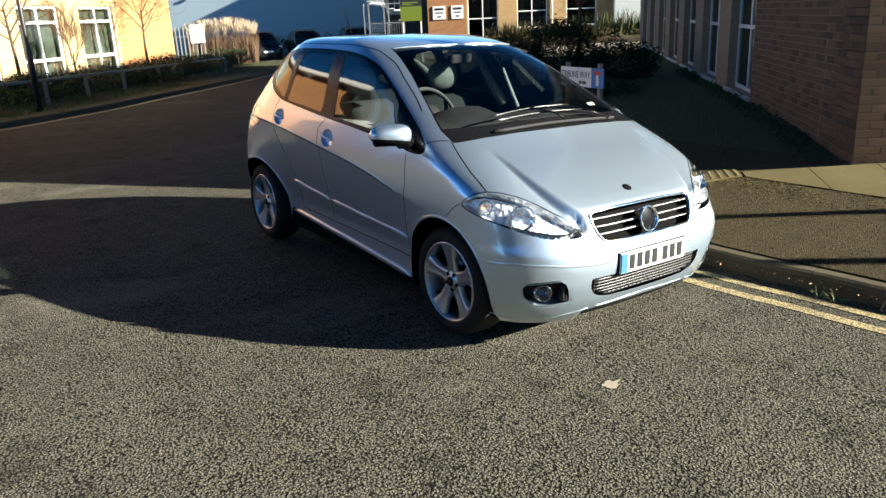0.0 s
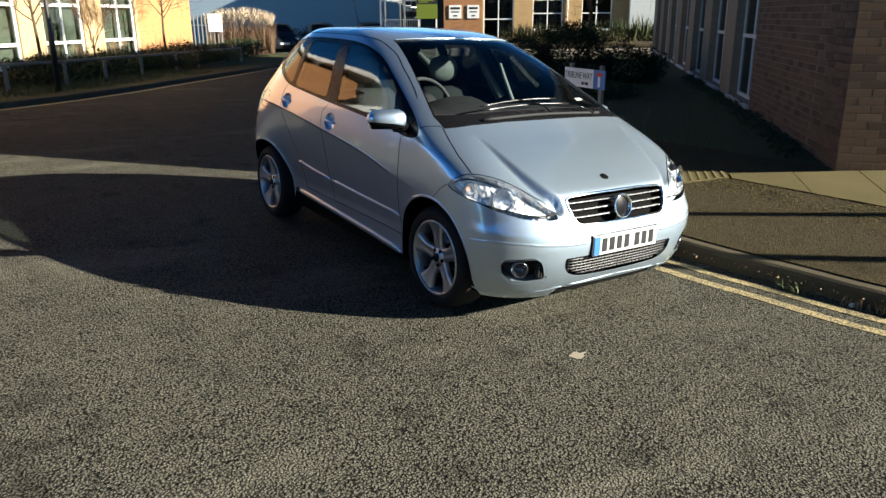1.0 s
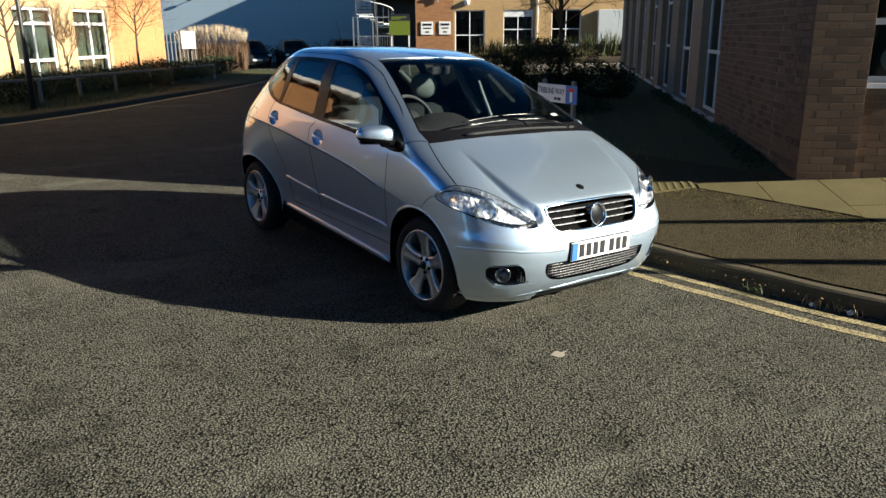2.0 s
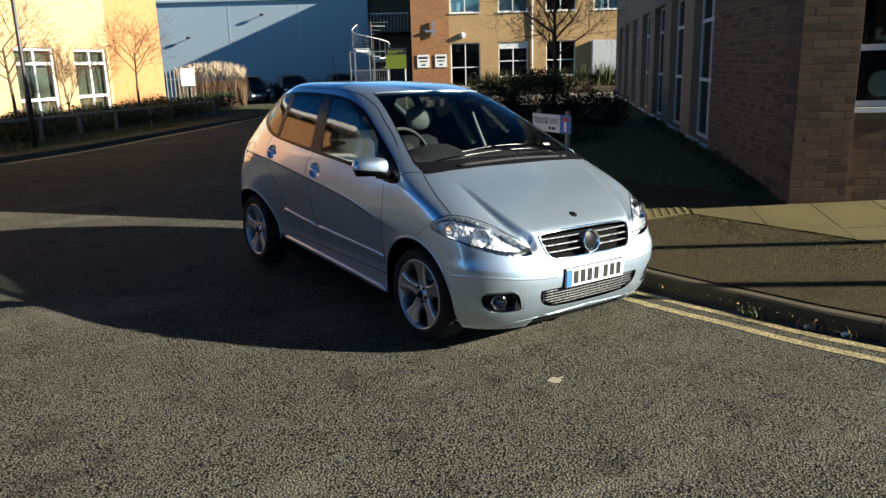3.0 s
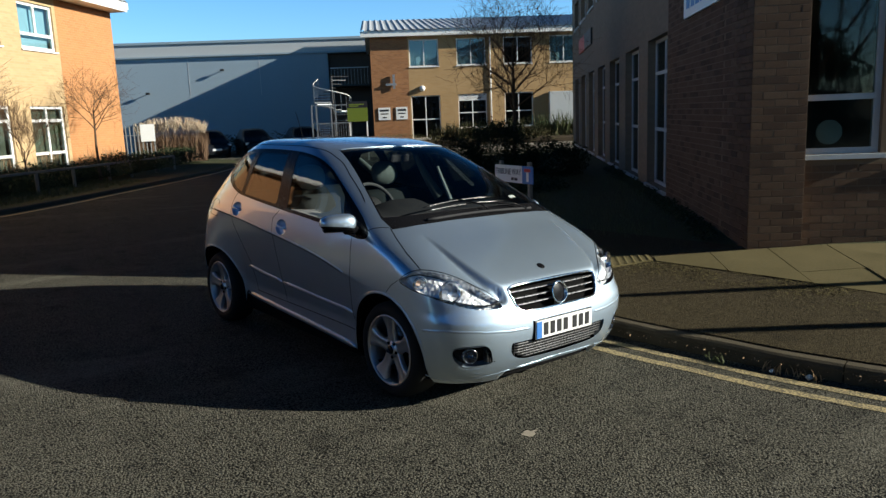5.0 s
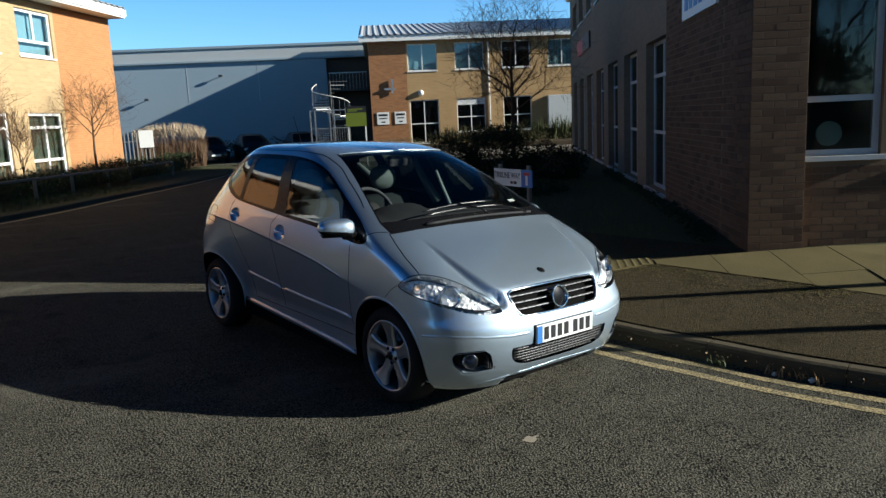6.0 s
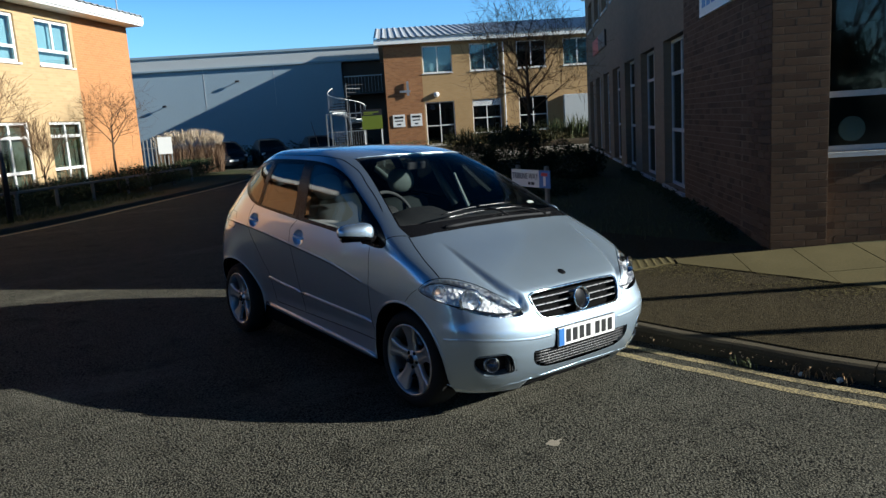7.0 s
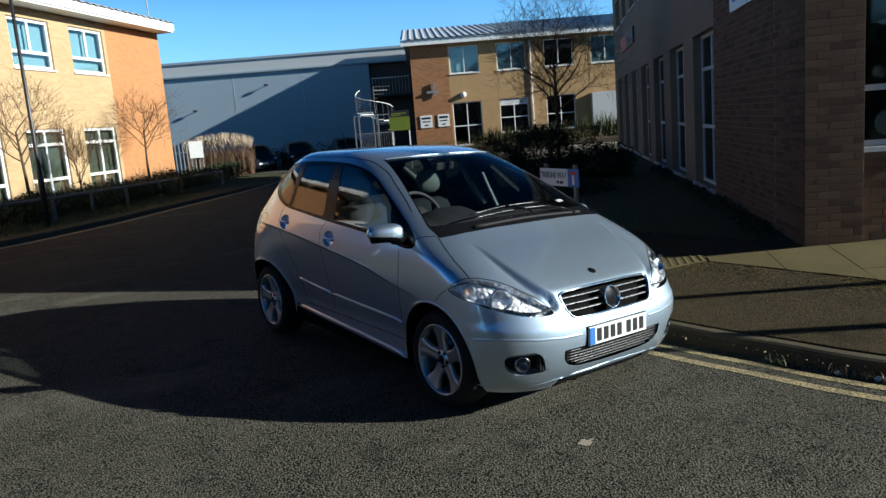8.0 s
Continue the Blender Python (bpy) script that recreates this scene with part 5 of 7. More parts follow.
loop = edge + [Vector((-p.x, p.y, p.z)) for p in edge[-2:0:-1]]
part("grille_frame", tube(bmesh.new(), loop, 0.008, 8, closed=True), M["chrome"], GR, smooth=True)
m = pose(0, -0.700, 0.672, 90 - 12, 0, 0)
part("badge", lathe(bmesh.new(), [(0.066, 0.0), (0.072, 0.006), (0.069, 0.013), (0.062, 0.012), (0.059, 0.002), (0.056, -0.004)], 40, m), M["chrome"], GR, "plain round chrome badge", smooth=True)
part("badge_centre", lathe(bmesh.new(), [(0.0575, -0.003), (0.03, 0.001), (0.0, 0.002)], 32, m), M["trim"], GR, "dark badge centre", smooth=True)
BON = next(o for o in CAR.children if o.name.startswith("bonnet"))
p = on_front(0.0, 0.815)
part("bonnet_badge", lathe(bmesh.new(), [(0.026, -0.004), (0.026, 0.003), (0.020, 0.005), (0.0, 0.006)], 24, Matrix.Translation(p) @ out_normal(p).to_track_quat("Z", "Y").to_matrix().to_4x4()), M["trim"], BON, "small dark round badge", smooth=True)

# lower grille
LG = skin("lower_grille", PIECES["lower_grille"], M["dark"], CAR, "join", -0.045, "black mesh air intake")
for z in (0.318, 0.336, 0.354, 0.372, 0.390, 0.408):
    half = 0.405 if z > 0.35 else 0.30 + (z - 0.31) * 2.4
    line = [Vector((half * k / 10, on_front(-abs(half * k / 10), z).y + 0.016, z)) for k in range(-10, 11)]
    part("slat", tube(bmesh.new(), line, 0.0045, 6), M["mesh_grey"], LG, smooth=True)
for k in range(-12, 13):
    x = k * 0.032
    y = on_front(-abs(x), 0.36).y + 0.02
    zt, zb = 0.42, 0.315 if abs(x) < 0.3 else 0.34
    part("bar", boxes((x - 0.0015, y, zb, x + 0.0015, y + 0.008, zt)), M["mesh_grey"], LG)

# number plate: white with a blue band, characters as plain bars
PL = part("number_plate", boxes((-0.26, -0.755, 0.423, 0.26, -0.744, 0.534), bevel=0.002), M["plate"], CAR, "white number plate with a blue band")
part("plate_holder", boxes((-0.268, -0.7435, 0.415, 0.268, -0.725, 0.540)), M["trim"], CAR)
part("band", boxes((-0.257, -0.7585, 0.427, -0.212, -0.7552, 0.530)), M["blue"], PL)
for k, x in enumerate((-0.195, -0.135, -0.075, -0.015, 0.07, 0.13, 0.19)):
    part("bar", boxes((x + 0.001, -0.7580, 0.440, x + 0.040, -0.7552, 0.518)), M["ink"], PL)

# mirrors, handles
for side, s in (("right", 1), ("left", -1)):
    mir = empty("door_mirror")
    mir.parent = DOORS[("front_door", side)]
    mir.matrix_local = pose(-0.955, 0.325, 1.098, 0, 0, -24) if s == 1 else pose(0.895, 0.43, 1.05, 0, 0, 78)
    bm = bmesh.new()
    bmesh.ops.create_uvsphere(bm, u_segments=32, v_segments=18, radius=1.0)
    for v in bm.verts:
        x, y, z = v.co
        sx = 0.118 * (abs(x) ** 0.75) * (1 if x > 0 else -1)
        sy = (0.075 * (abs(y) ** 0.8) if y < 0 else 0.05 * (abs(y) ** 0.3)) * (1 if y > 0 else -1)
        sz = 0.058 * (abs(z) ** 0.75) * (1 if z > 0 else -1) * (1 - 0.18 * (-x * s if s > 0 else x))
        v.co = (sx, sy, sz)
    low = bm.copy()
    for half, keep in ((bm, 1), (low, -1)):
        bmesh.ops.bisect_plane(half, geom=half.verts[:] + half.edges[:] + half.faces[:], plane_co=(0, 0, -0.031), plane_no=(0.10 * s * keep, 0.2 * keep, keep), clear_inner=True)
    part("mirror_housing", bm, M["paint"], mir, smooth=True)
    for v in low.verts:
        v.co *= 0.985
    part("mirror_shell", low, M["trim"], mir, "black lower mirror shell", smooth=True)
    bm = bmesh.new()
    tube(bm, [(-0.112 * s, -0.03, -0.008), (-0.06 * s, -0.068, -0.012), (0.0, -0.079, -0.014), (0.06 * s, -0.073, -0.016)], [0.006, 0.009, 0.009, 0.006], 8)
    part("repeater", bm, M["lens"], mir, "clear indicator strip", smooth=True)
    part("mirror_base", boxes((0.03 * s, -0.03, -0.075, 0.13 * s, 0.05, -0.02), bevel=0.012), M["trim"], mir)
    part("mirror_foot", boxes((-0.10, -0.045, -0.056, 0.105, 0.04, -0.034), bevel=0.01), M["trim"], mir)
    part("mirror_glass", boxes((-0.092, 0.0505, -0.038, 0.092, 0.053, 0.038)), M["chrome"], mir)
    for d, y, z in HANDLES:
        p = on_side(y, z)
        nv = out_normal(p)
        m = Matrix.Translation(p) @ nv.to_track_quat("Z", "Y").to_matrix().to_4x4()
        bm = lathe(bmesh.new(), [(0.065, 0.0008), (0.061, 0.0012), (0.056, -0.010), (0.042, -0.019), (0.0, -0.023)], 28, m)
        for v in bm.verts:
            v.co.y = y + (v.co.y - y) * 1.32
            v.co.z = z + (v.co.z - z) * 0.95 + (v.co.y - y) * 0.075
            v.co.x *= s
        bmesh.ops.recalc_face_normals(bm, faces=bm.faces)
        hd = part("door_handle", bm, M["paint"], DOORS[(d, side)], "recessed handle with a bar", smooth=True)
        rows = [on_side(y + k * 0.0128, z + 0.003 + k * 0.0011) for k in range(-6, 7)]
        bm = tube(bmesh.new(), [((q + out_normal(q) * (0.003 + 0.007 * (1 - (i / 6 - 1) ** 2))).x * s, (q + out_normal(q) * (0.003 + 0.007 * (1 - (i / 6 - 1) ** 2))).y, q.z) for i, q in enumerate(rows)], [0.006] + [0.0105] * 11 + [0.006], 8)
        part("bar", bm, M["paint"], hd, smooth=True)

# wipers, cowl bar, aerial, sticker
def on_screen(x, z, off):
    p = on_front(-abs(x), z)
    nv = out_normal(p)
    q = p + nv * off
    return Vector((q.x if x <= 0 else -q.x, q.y, q.z))


for a, b, arm in (((-0.42, 1.152), (0.23, 1.176), (0.10, 1.125)), ((-0.44, 1.130), (0.30, 1.146), (0.46, 1.110))):
    w = tagged(part("wiper_blade", tube(bmesh.new(), [on_screen(a[0] + (b[0] - a[0]) * k / 10, a[1] + (b[1] - a[1]) * k / 10 + 0.012 * math.sin(k / 10 * math.pi), 0.022) for k in range(11)], [0.003] + [0.0065] * 9 + [0.003], 6), M["wiper"], CAR, "black wiper blade", smooth=True))
    mid = ((a[0] + b[0]) / 2, (a[1] + b[1]) / 2 + 0.012)
    part("wiper_arm", tube(bmesh.new(), [on_screen(arm[0], arm[1] - 0.015, 0.016), on_screen(arm[0] + (mid[0] - arm[0]) * 0.2, arm[1] + 0.01, 0.03), on_screen(*mid, 0.03)], [0.010, 0.006, 0.004], 6), M["trim"], w, smooth=True)
part("cowl_bar", tube(bmesh.new(), [on_screen(-0.46 + 0.98 * k / 12, 1.096 + 0.012 * math.sin(k / 12 * math.pi), 0.006) for k in range(13)], 0.010, 8), M["cabin"], CAR, smooth=True)
part("aerial", tube(bmesh.new(), [(0.05, 2.46, 1.555), (0.05, 2.50, 1.62), (0.05, 2.62, 1.85)], [0.012, 0.004, 0.002], 8), M["trim"], CAR, "thin black roof aerial")
q = on_screen(0.5, 1.186, -0.012)
part("sticker", boxes((-0.035, -0.001, -0.014, 0.035, 0.001, 0.014)), M["plate"], CAR, "small white windscreen sticker").matrix_local = pose(q.x, q.y, q.z, -58, 0, 12)

# ---- cabin ----
bm = bmesh.new()
prof = [(0.10, 0.96), (0.16, 1.06), (0.30, 1.125), (0.50, 1.14), (0.66, 1.10), (0.72, 0.97), (0.70, 0.70), (0.66, 0.36)]
strip(bm, [[(x, y - 0.0 + 0.06 * (1 - (x / 0.72) ** 2) * -1, z + (0.062 * math.exp(-((x + 0.34) / 0.19) ** 4) if 0.45 < y < 0.7 else 0)) for x in [-0.72 + 1.44 * k / 24 for k in range(25)]] for y, z in prof])
part("dashboard", bm, M["cabin"], CAR, "dark grey dashboard", smooth=True)


def seat(x, y, wide, rear=False):
    st = empty("seat")
    st.parent = CAR
    st.matrix_local = pose(x, y, 0)
    bm = bmesh.new()
    box(bm, -wide, -0.26, 0.46, wide, 0.22, 0.62, bevel=0.05)
    part("cushion", bm, M["cloth"], st, smooth=True)
    bm = bmesh.new()
    box(bm, -wide, -0.055, 0.0, wide, 0.055, 0.60, bevel=0.045)
    part("backrest", bm, M["cloth"], st, smooth=True).matrix_local = pose(0, 0.24, 0.58, -14, 0, 0)
    for hx in ((0,) if not rear else (-0.33, 0.33)):
        bm = bmesh.new()
        box(bm, hx - 0.125, -0.045, 0.0, hx + 0.125, 0.045, 0.175, bevel=0.04)
        bmesh.ops.subdivide_edges(bm, edges=bm.edges[:], cuts=2, use_grid_fill=True, smooth=0.6)
        hr = part("headrest", bm, M["cloth"] if rear else M["pale"], st, "rounded head restraint", smooth=True)
        hr.matrix_local = pose(0, 0.40, 1.215, -8, 0, 0)
    part("seat_base", boxes((-wide * 0.8, -0.2, 0.342, wide * 0.8, 0.2, 0.458)), M["cabin"], st)


seat(-0.37, 1.25, 0.25)
seat(0.37, 1.25, 0.25)
seat(0.0, 2.02, 0.62, True)
m = pose(-0.385, 0.74, 1.13, 62, 0, 0)
sw = part("steering_wheel", tube(bmesh.new(), [(0.18 * math.cos(k * math.tau / 40), 0.18 * math.sin(k * math.tau / 40), 0) for k in range(40)], 0.013, 8, closed=True), M["cloth"], CAR, "grey steering wheel", smooth=True)
sw.matrix_local = m
part("wheel_hub", lathe(bmesh.new(), [(0.075, -0.03), (0.075, 0.005), (0.05, 0.02), (0.0, 0.024)], 24), M["cabin"], sw, smooth=True)
for a in (0, math.pi, -math.pi / 2):
    part("wheel_spoke", tube(bmesh.new(), [(0.06 * math.cos(a), 0.06 * math.sin(a), 0), (0.18 * math.cos(a), 0.18 * math.sin(a), 0)], 0.016, 6), M["cabin"], sw)
part("pillar_trim", tube(bmesh.new(), [(0.745, 1.36, 1.08), (0.66, 1.46, 1.30), (0.60, 1.50, 1.46)], [0.045, 0.035, 0.03], 8), M["pale"], CAR, "pale grey pillar trim", smooth=True)
part("pillar_trim", tube(bmesh.new(), [(0.60, 2.58, 1.46), (0.63, 2.48, 1.40), (0.68, 2.20, 1.23)], [0.022, 0.03, 0.03], 8), M["pale"], CAR, "pale grey pillar trim", smooth=True)
part("seat_belt", tube(bmesh.new(), [(0.63, 1.24, 1.36), (0.64, 1.20, 1.27), (0.66, 1.10, 1.08)], [0.012, 0.015, 0.017], 6), M["plate"], CAR, "pale seat belt")
part("interior_mirror", boxes((-0.12, -0.012, -0.03, 0.12, 0.012, 0.03), bevel=0.01), M["cabin"], CAR).matrix_local = pose(0, 0.93, 1.46, 10, 0, 20)
BASE.free()
SHELL.free()


# ---- planting, street furniture and small things ----
M["twig"] = grainy("bare_twigs", (0.065, 0.040, 0.024), (0.17, 0.105, 0.06), 10, 60, 0.9, 0.3, 0.003)
# evergreen leaf copy darkened: the shrubs' shade is in the colour
M["shade_leaf"] = grainy("shaded_evergreen_leaf", (0.010, 0.016, 0.006), (0.026, 0.034, 0.012), 4, 40, 0.95, 0.1, 0.002)
M["leaf"] = grainy("evergreen_leaf", (0.012, 0.022, 0.008), (0.035, 0.05, 0.018), 4, 40, 0.75, 0.1, 0.002)
M["blade"] = grainy("strap_leaf", (0.035, 0.05, 0.016), (0.10, 0.11, 0.045), 4, 40, 0.6, 0.1, 0.002)
# strap leaf copy darkened for the plants that stand in shade
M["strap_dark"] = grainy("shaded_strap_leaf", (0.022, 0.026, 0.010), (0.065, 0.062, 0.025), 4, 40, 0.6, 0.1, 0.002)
M["ground_cover"] = grainy("brown_green_cover", (0.03, 0.032, 0.012), (0.10, 0.082, 0.035), 2.5, 40, 0.85, 0.1, 0.002)
M["dry"] = grainy("dry_grass", (0.22, 0.14, 0.07), (0.42, 0.30, 0.17), 4, 40, 0.85, 0.1, 0.002)
M["reed"] = grainy("dead_reed_leaf", (0.10, 0.062, 0.038), (0.24, 0.155, 0.095), 5, 40, 0.9, 0.1, 0.002)
M["plume"] = grainy("pale_plumes", (0.36, 0.28, 0.19), (0.60, 0.50, 0.37), 6, 60, 0.9, 0.1, 0.002)
M["timber"] = grainy("weathered_timber", (0.14, 0.125, 0.10), (0.30, 0.27, 0.22), 6, 70, 0.85, 0.3, 0.004)
M["green"] = plain("lime_green_panel", (0.125, 0.165, 0.015), 0.4)
M["red"] = plain("red_panel", (0.45, 0.035, 0.04), 0.45)
M["far_paint"] = plain("dark_car_paint", (0.018, 0.02, 0.024), 0.25, 0.2)


def bare_tree(name, label, place, height, seed, spread=0.5, trunk=0.05, clear=0.35, twigs=4, lean=(0, 0), limb=0.36, low=0.55, arms=7, fine=0.0035, kids_each=5):
    """A leafless tree: tapered trunk, limbs and several orders of fine twigs."""
    rng = random.Random(seed)
    th = tagged(empty(name, Matrix.Translation(place)), label, "tree", "bare trees")
    bm_t, bm_b = bmesh.new(), bmesh.new()

    def grow(bm, p, d, length, r, order):
        n = 4 if order < 2 else 3
        pts, rad = [p], [r]
        for i in range(n):
            d = (d + Vector((rng.uniform(-1, 1), rng.uniform(-1, 1), rng.uniform(-0.3, 0.8))) * (0.13 if order else 0.04)).normalized()
            p = p + d * (length / n)
            pts.append(p)
            rad.append(r * (1 - 0.55 * (i + 1) / n))
        tube(bm, pts, rad, 7 if order == 0 else (5 if order == 1 else 3), caps=False)
        if order >= twigs:
            return
        kids = arms if order == 0 else (kids_each if order < 3 else kids_each - 1)
        for k in range(kids):
            f = (low + (1 - low) * k / max(kids - 1, 1)) if order == 0 else rng.uniform(0.3, 1.0)
            i = min(int(f * n), n - 1)
            q = pts[i].lerp(pts[i + 1], f * n - i)
            a = k * 2.4 + rng.uniform(-0.4, 0.4)
            side = d.orthogonal().normalized()
            side = Matrix.Rotation(a, 3, d) @ side
            nd = (d * (1 - spread * 0.7) + side * spread * rng.uniform(0.8, 1.2) + Vector((0, 0, 0.15))).normalized()
            grow(bm_b, q, nd, length * (rng.uniform(0.62, 0.85) if order else height * limb / length), max(rad[i] * 0.55, fine), order + 1)

    up = Vector((lean[0], lean[1], 1)).normalized()
    grow(bm_t, Vector((0, 0, -0.1)), up, height * clear + 0.1, trunk, 0)
    part("trunk", bm_t, M["bark"], th, smooth=True)
    part("crown", bm_b, M["twig"], th, "bare twiggy crown", smooth=True)
    return th


def leaf_quads(bm, rng, centre, radii, count, size, shell=0.55):
    for _ in range(count):
        v = Vector((rng.gauss(0, 1), rng.gauss(0, 1), rng.gauss(0, 1))).normalized()
        k = shell + (1 - shell) * rng.random()
        p = Vector((centre[0] + v.x * radii[0] * k, centre[1] + v.y * radii[1] * k, max(centre[2] + v.z * radii[2] * k, 0.02)))
        p += Vector((noise.noise(p * 2), noise.noise(p * 2 + Vector((7, 0, 0))), noise.noise(p * 2 + Vector((0, 9, 0))))) * 0.25 * radii[2]
        a = Vector((rng.uniform(-1, 1), rng.uniform(-1, 1), rng.uniform(-1, 1))).normalized()
        b = a.orthogonal().normalized()
        s = size * rng.uniform(0.6, 1.3)
        bm.faces.new([bm.verts.new(p + a * s), bm.verts.new(p + b * s * 0.45), bm.verts.new(p - a * s), bm.verts.new(p - b * s * 0.45)])


def shrub(label, place, blobs, count, size, seed, mat="leaf", name="shrub"):
    rng = random.Random(seed)
    th = tagged(empty(name, Matrix.Translation(place)), label, "shrub", "evergreen shrubs")
    bm = bmesh.new()
    for c, r in blobs:
        leaf_quads(bm, rng, c, r, count, size)
    part("foliage", bm, M[mat], th)
    bm = bmesh.new()
    for c, r in blobs:
        for k in range(1 if c is blobs[0][0] else 0):
            tube(bm, [(c[0] * 0.9, c[1] * 0.9, -0.05), (c[0] + rng.uniform(-0.5, 0.5) * r[0], c[1] + rng.uniform(-0.5, 0.5) * r[1], c[2] + r[2] * 0.4)], [0.014, 0.005], 4, caps=False)
    part("stem", bm, M["twig"], th)
    return th


def blades(bm, rng, x, y, z, height, width, bend):
    a = rng.uniform(0, math.tau)
    d = Vector((math.cos(a), math.sin(a), 0))
    w = Vector((-d.y, d.x, 0)) * width
    p0, p1, p2 = Vector((x, y, z)), Vector((x, y, z + height * 0.6)) + d * bend * 0.35, Vector((x, y, z + height)) + d * bend
    v = [bm.verts.new(q) for q in (p0 - w, p0 + w, p1 + w * 0.8, p1 - w * 0.8, p2)]
    bm.faces.new(v[:4])
    bm.faces.new((v[3], v[2], v[4]))


# trees
bare_tree("bare_tree", "leafless young tree on the dark verge", (9.40, 8.95, 0.30), 5.2, 5, 0.72, 0.062, 0.54, 4, (0.02, 0.0), 0.20, 0.48, 13, 0.0042, 5)
bare_tree("bare_tree", "slender leafless tree before the sunlit office", (3.40, 21.15, 0.3), 3.9, 8, 0.70, 0.05, 0.52, 4, limb=0.225, low=0.70, arms=9, fine=0.0038, kids_each=4)
bare_tree("bare_tree", "leafless tree beside the lamp post", (-0.66, 16.7, 0.3), 4.0, 12, 0.68, 0.05, 0.52, 4, limb=0.24, low=0.62, arms=8, fine=0.0038, kids_each=4)
bare_tree("bare_tree", "small leafless sapling against the office wall", (0.9, 18.9, 0.3), 3.2, 15, 0.40, 0.03, 0.3, 4, limb=0.22)
for k, (x, y, h) in enumerate(((-1.5, -12.5, 8.0), (2.2, -14.5, 9.0), (-5.5, -13.0, 7.5))):
    bare_tree("bare_tree", "tall leafless tree across the junction", (x, y, 0.0), h, 30 + k, 0.6, 0.12, 0.3, 4, fine=0.008)

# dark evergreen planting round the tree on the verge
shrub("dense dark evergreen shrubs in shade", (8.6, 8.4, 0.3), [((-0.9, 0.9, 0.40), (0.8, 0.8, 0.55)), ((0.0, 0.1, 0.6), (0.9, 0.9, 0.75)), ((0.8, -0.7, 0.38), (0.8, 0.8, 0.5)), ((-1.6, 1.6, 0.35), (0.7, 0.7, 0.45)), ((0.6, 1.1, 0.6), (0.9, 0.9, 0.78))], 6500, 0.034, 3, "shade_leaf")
shrub("low dark shrubs by the office wall", (6.6, 6.6, 0.3), [((-0.6, 0.3, 0.12), (0.9, 0.8, 0.22)), ((0.5, 0.9, 0.12), (0.9, 0.9, 0.22)), ((0.2, -0.6, 0.1), (0.8, 0.7, 0.2))], 1000, 0.05, 4)


def wall_foot_planting():
    """Dark ground cover that hides the foot of the long wall."""
    rng = random.Random(52)
    m = axes(Vector((3.84, 0.107, 0)), -U, V)
    bm = bmesh.new()
    for k in range(58):
        x = -0.75 - k * 0.17
        p = m @ Vector((x + rng.uniform(-0.1, 0.1), -0.16 + rng.uniform(-0.12, 0.06), 0))
        h = rng.uniform(0.05, 0.10) * min(1, 0.35 + k * 0.05)
        leaf_quads(bm, rng, (p.x, p.y, verge_z(p.x, p.y) + h * 0.5), (0.17, 0.17, h), 70, 0.026, 0.3)
    tagged(part("ground_cover", bm, M["leaf"]), "dark low ground cover along the office wall", "plants", kind="stuff")


wall_foot_planting()


# planting in front of the far office
def far_planting():
    rng = random.Random(9)
    m = axes((22.34, 29.55, 0), BU, BN)
    for k in range(15):
        x = 1.3 + k * 0.62 + rng.uniform(-0.25, 0.25)
        th = tagged(empty("spiky_plant", m @ pose(x, -0.7 - rng.uniform(0, 1.2), 0.42)), "strap-leaved plant in the bed below the windows", "plant", "strap-leaved plants")
        bm = bmesh.new()
        tall = rng.uniform(0.75, 1.2) * (1.3 if k > 8 else 1.0)
        for _ in range(110):
            blades(bm, rng, rng.uniform(-0.4, 0.4), rng.uniform(-0.35, 0.35), 0, rng.uniform(0.45, 1.0) * tall, 0.022, rng.uniform(0.1, 0.65))
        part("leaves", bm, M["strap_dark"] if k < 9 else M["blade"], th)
    th = tagged(empty("hedge", m @ pose(4, -1.55, 0.0)), "low clipped hedge and dry ground cover in sun", "hedge")
    bm = bmesh.new()
    for k in range(27):
        leaf_quads(bm, rng, (-6 + k * 0.62, rng.uniform(-0.3, 0.3), 0.45), (0.7, 0.7, rng.uniform(0.28, 0.5)), 260, 0.05)
    part("foliage", bm, M["ground_cover"], th)
    bm = bmesh.new()
    box(bm, -6.3, -0.62, -0.3, 11, 1.45, 0.42, bevel=0.1)
    part("bank", bm, M["soil"], th)
    path = tagged(part("footpath", boxes((-3.5, -3.7, -0.3, 16, -2.25, 0.11), bevel=0.02), M["pale_path"]), "pale sunlit concrete footpath before the planting", "path", kind="structure")
    path.matrix_world = m


far_planting()

# left verge: knee rail, shrubs, ornamental grasses, lamp post
RAIL = [(-6.5, 10.9), (-3.6, 13.2), (-0.8, 15.65), (0.25, 17.0), (2.72, 20.2), (5.96, 24.3), (8.2, 27.0), (10.16, 29.5)]


def verge_left_z(x, y):
    return road_z(x, y) + 0.21


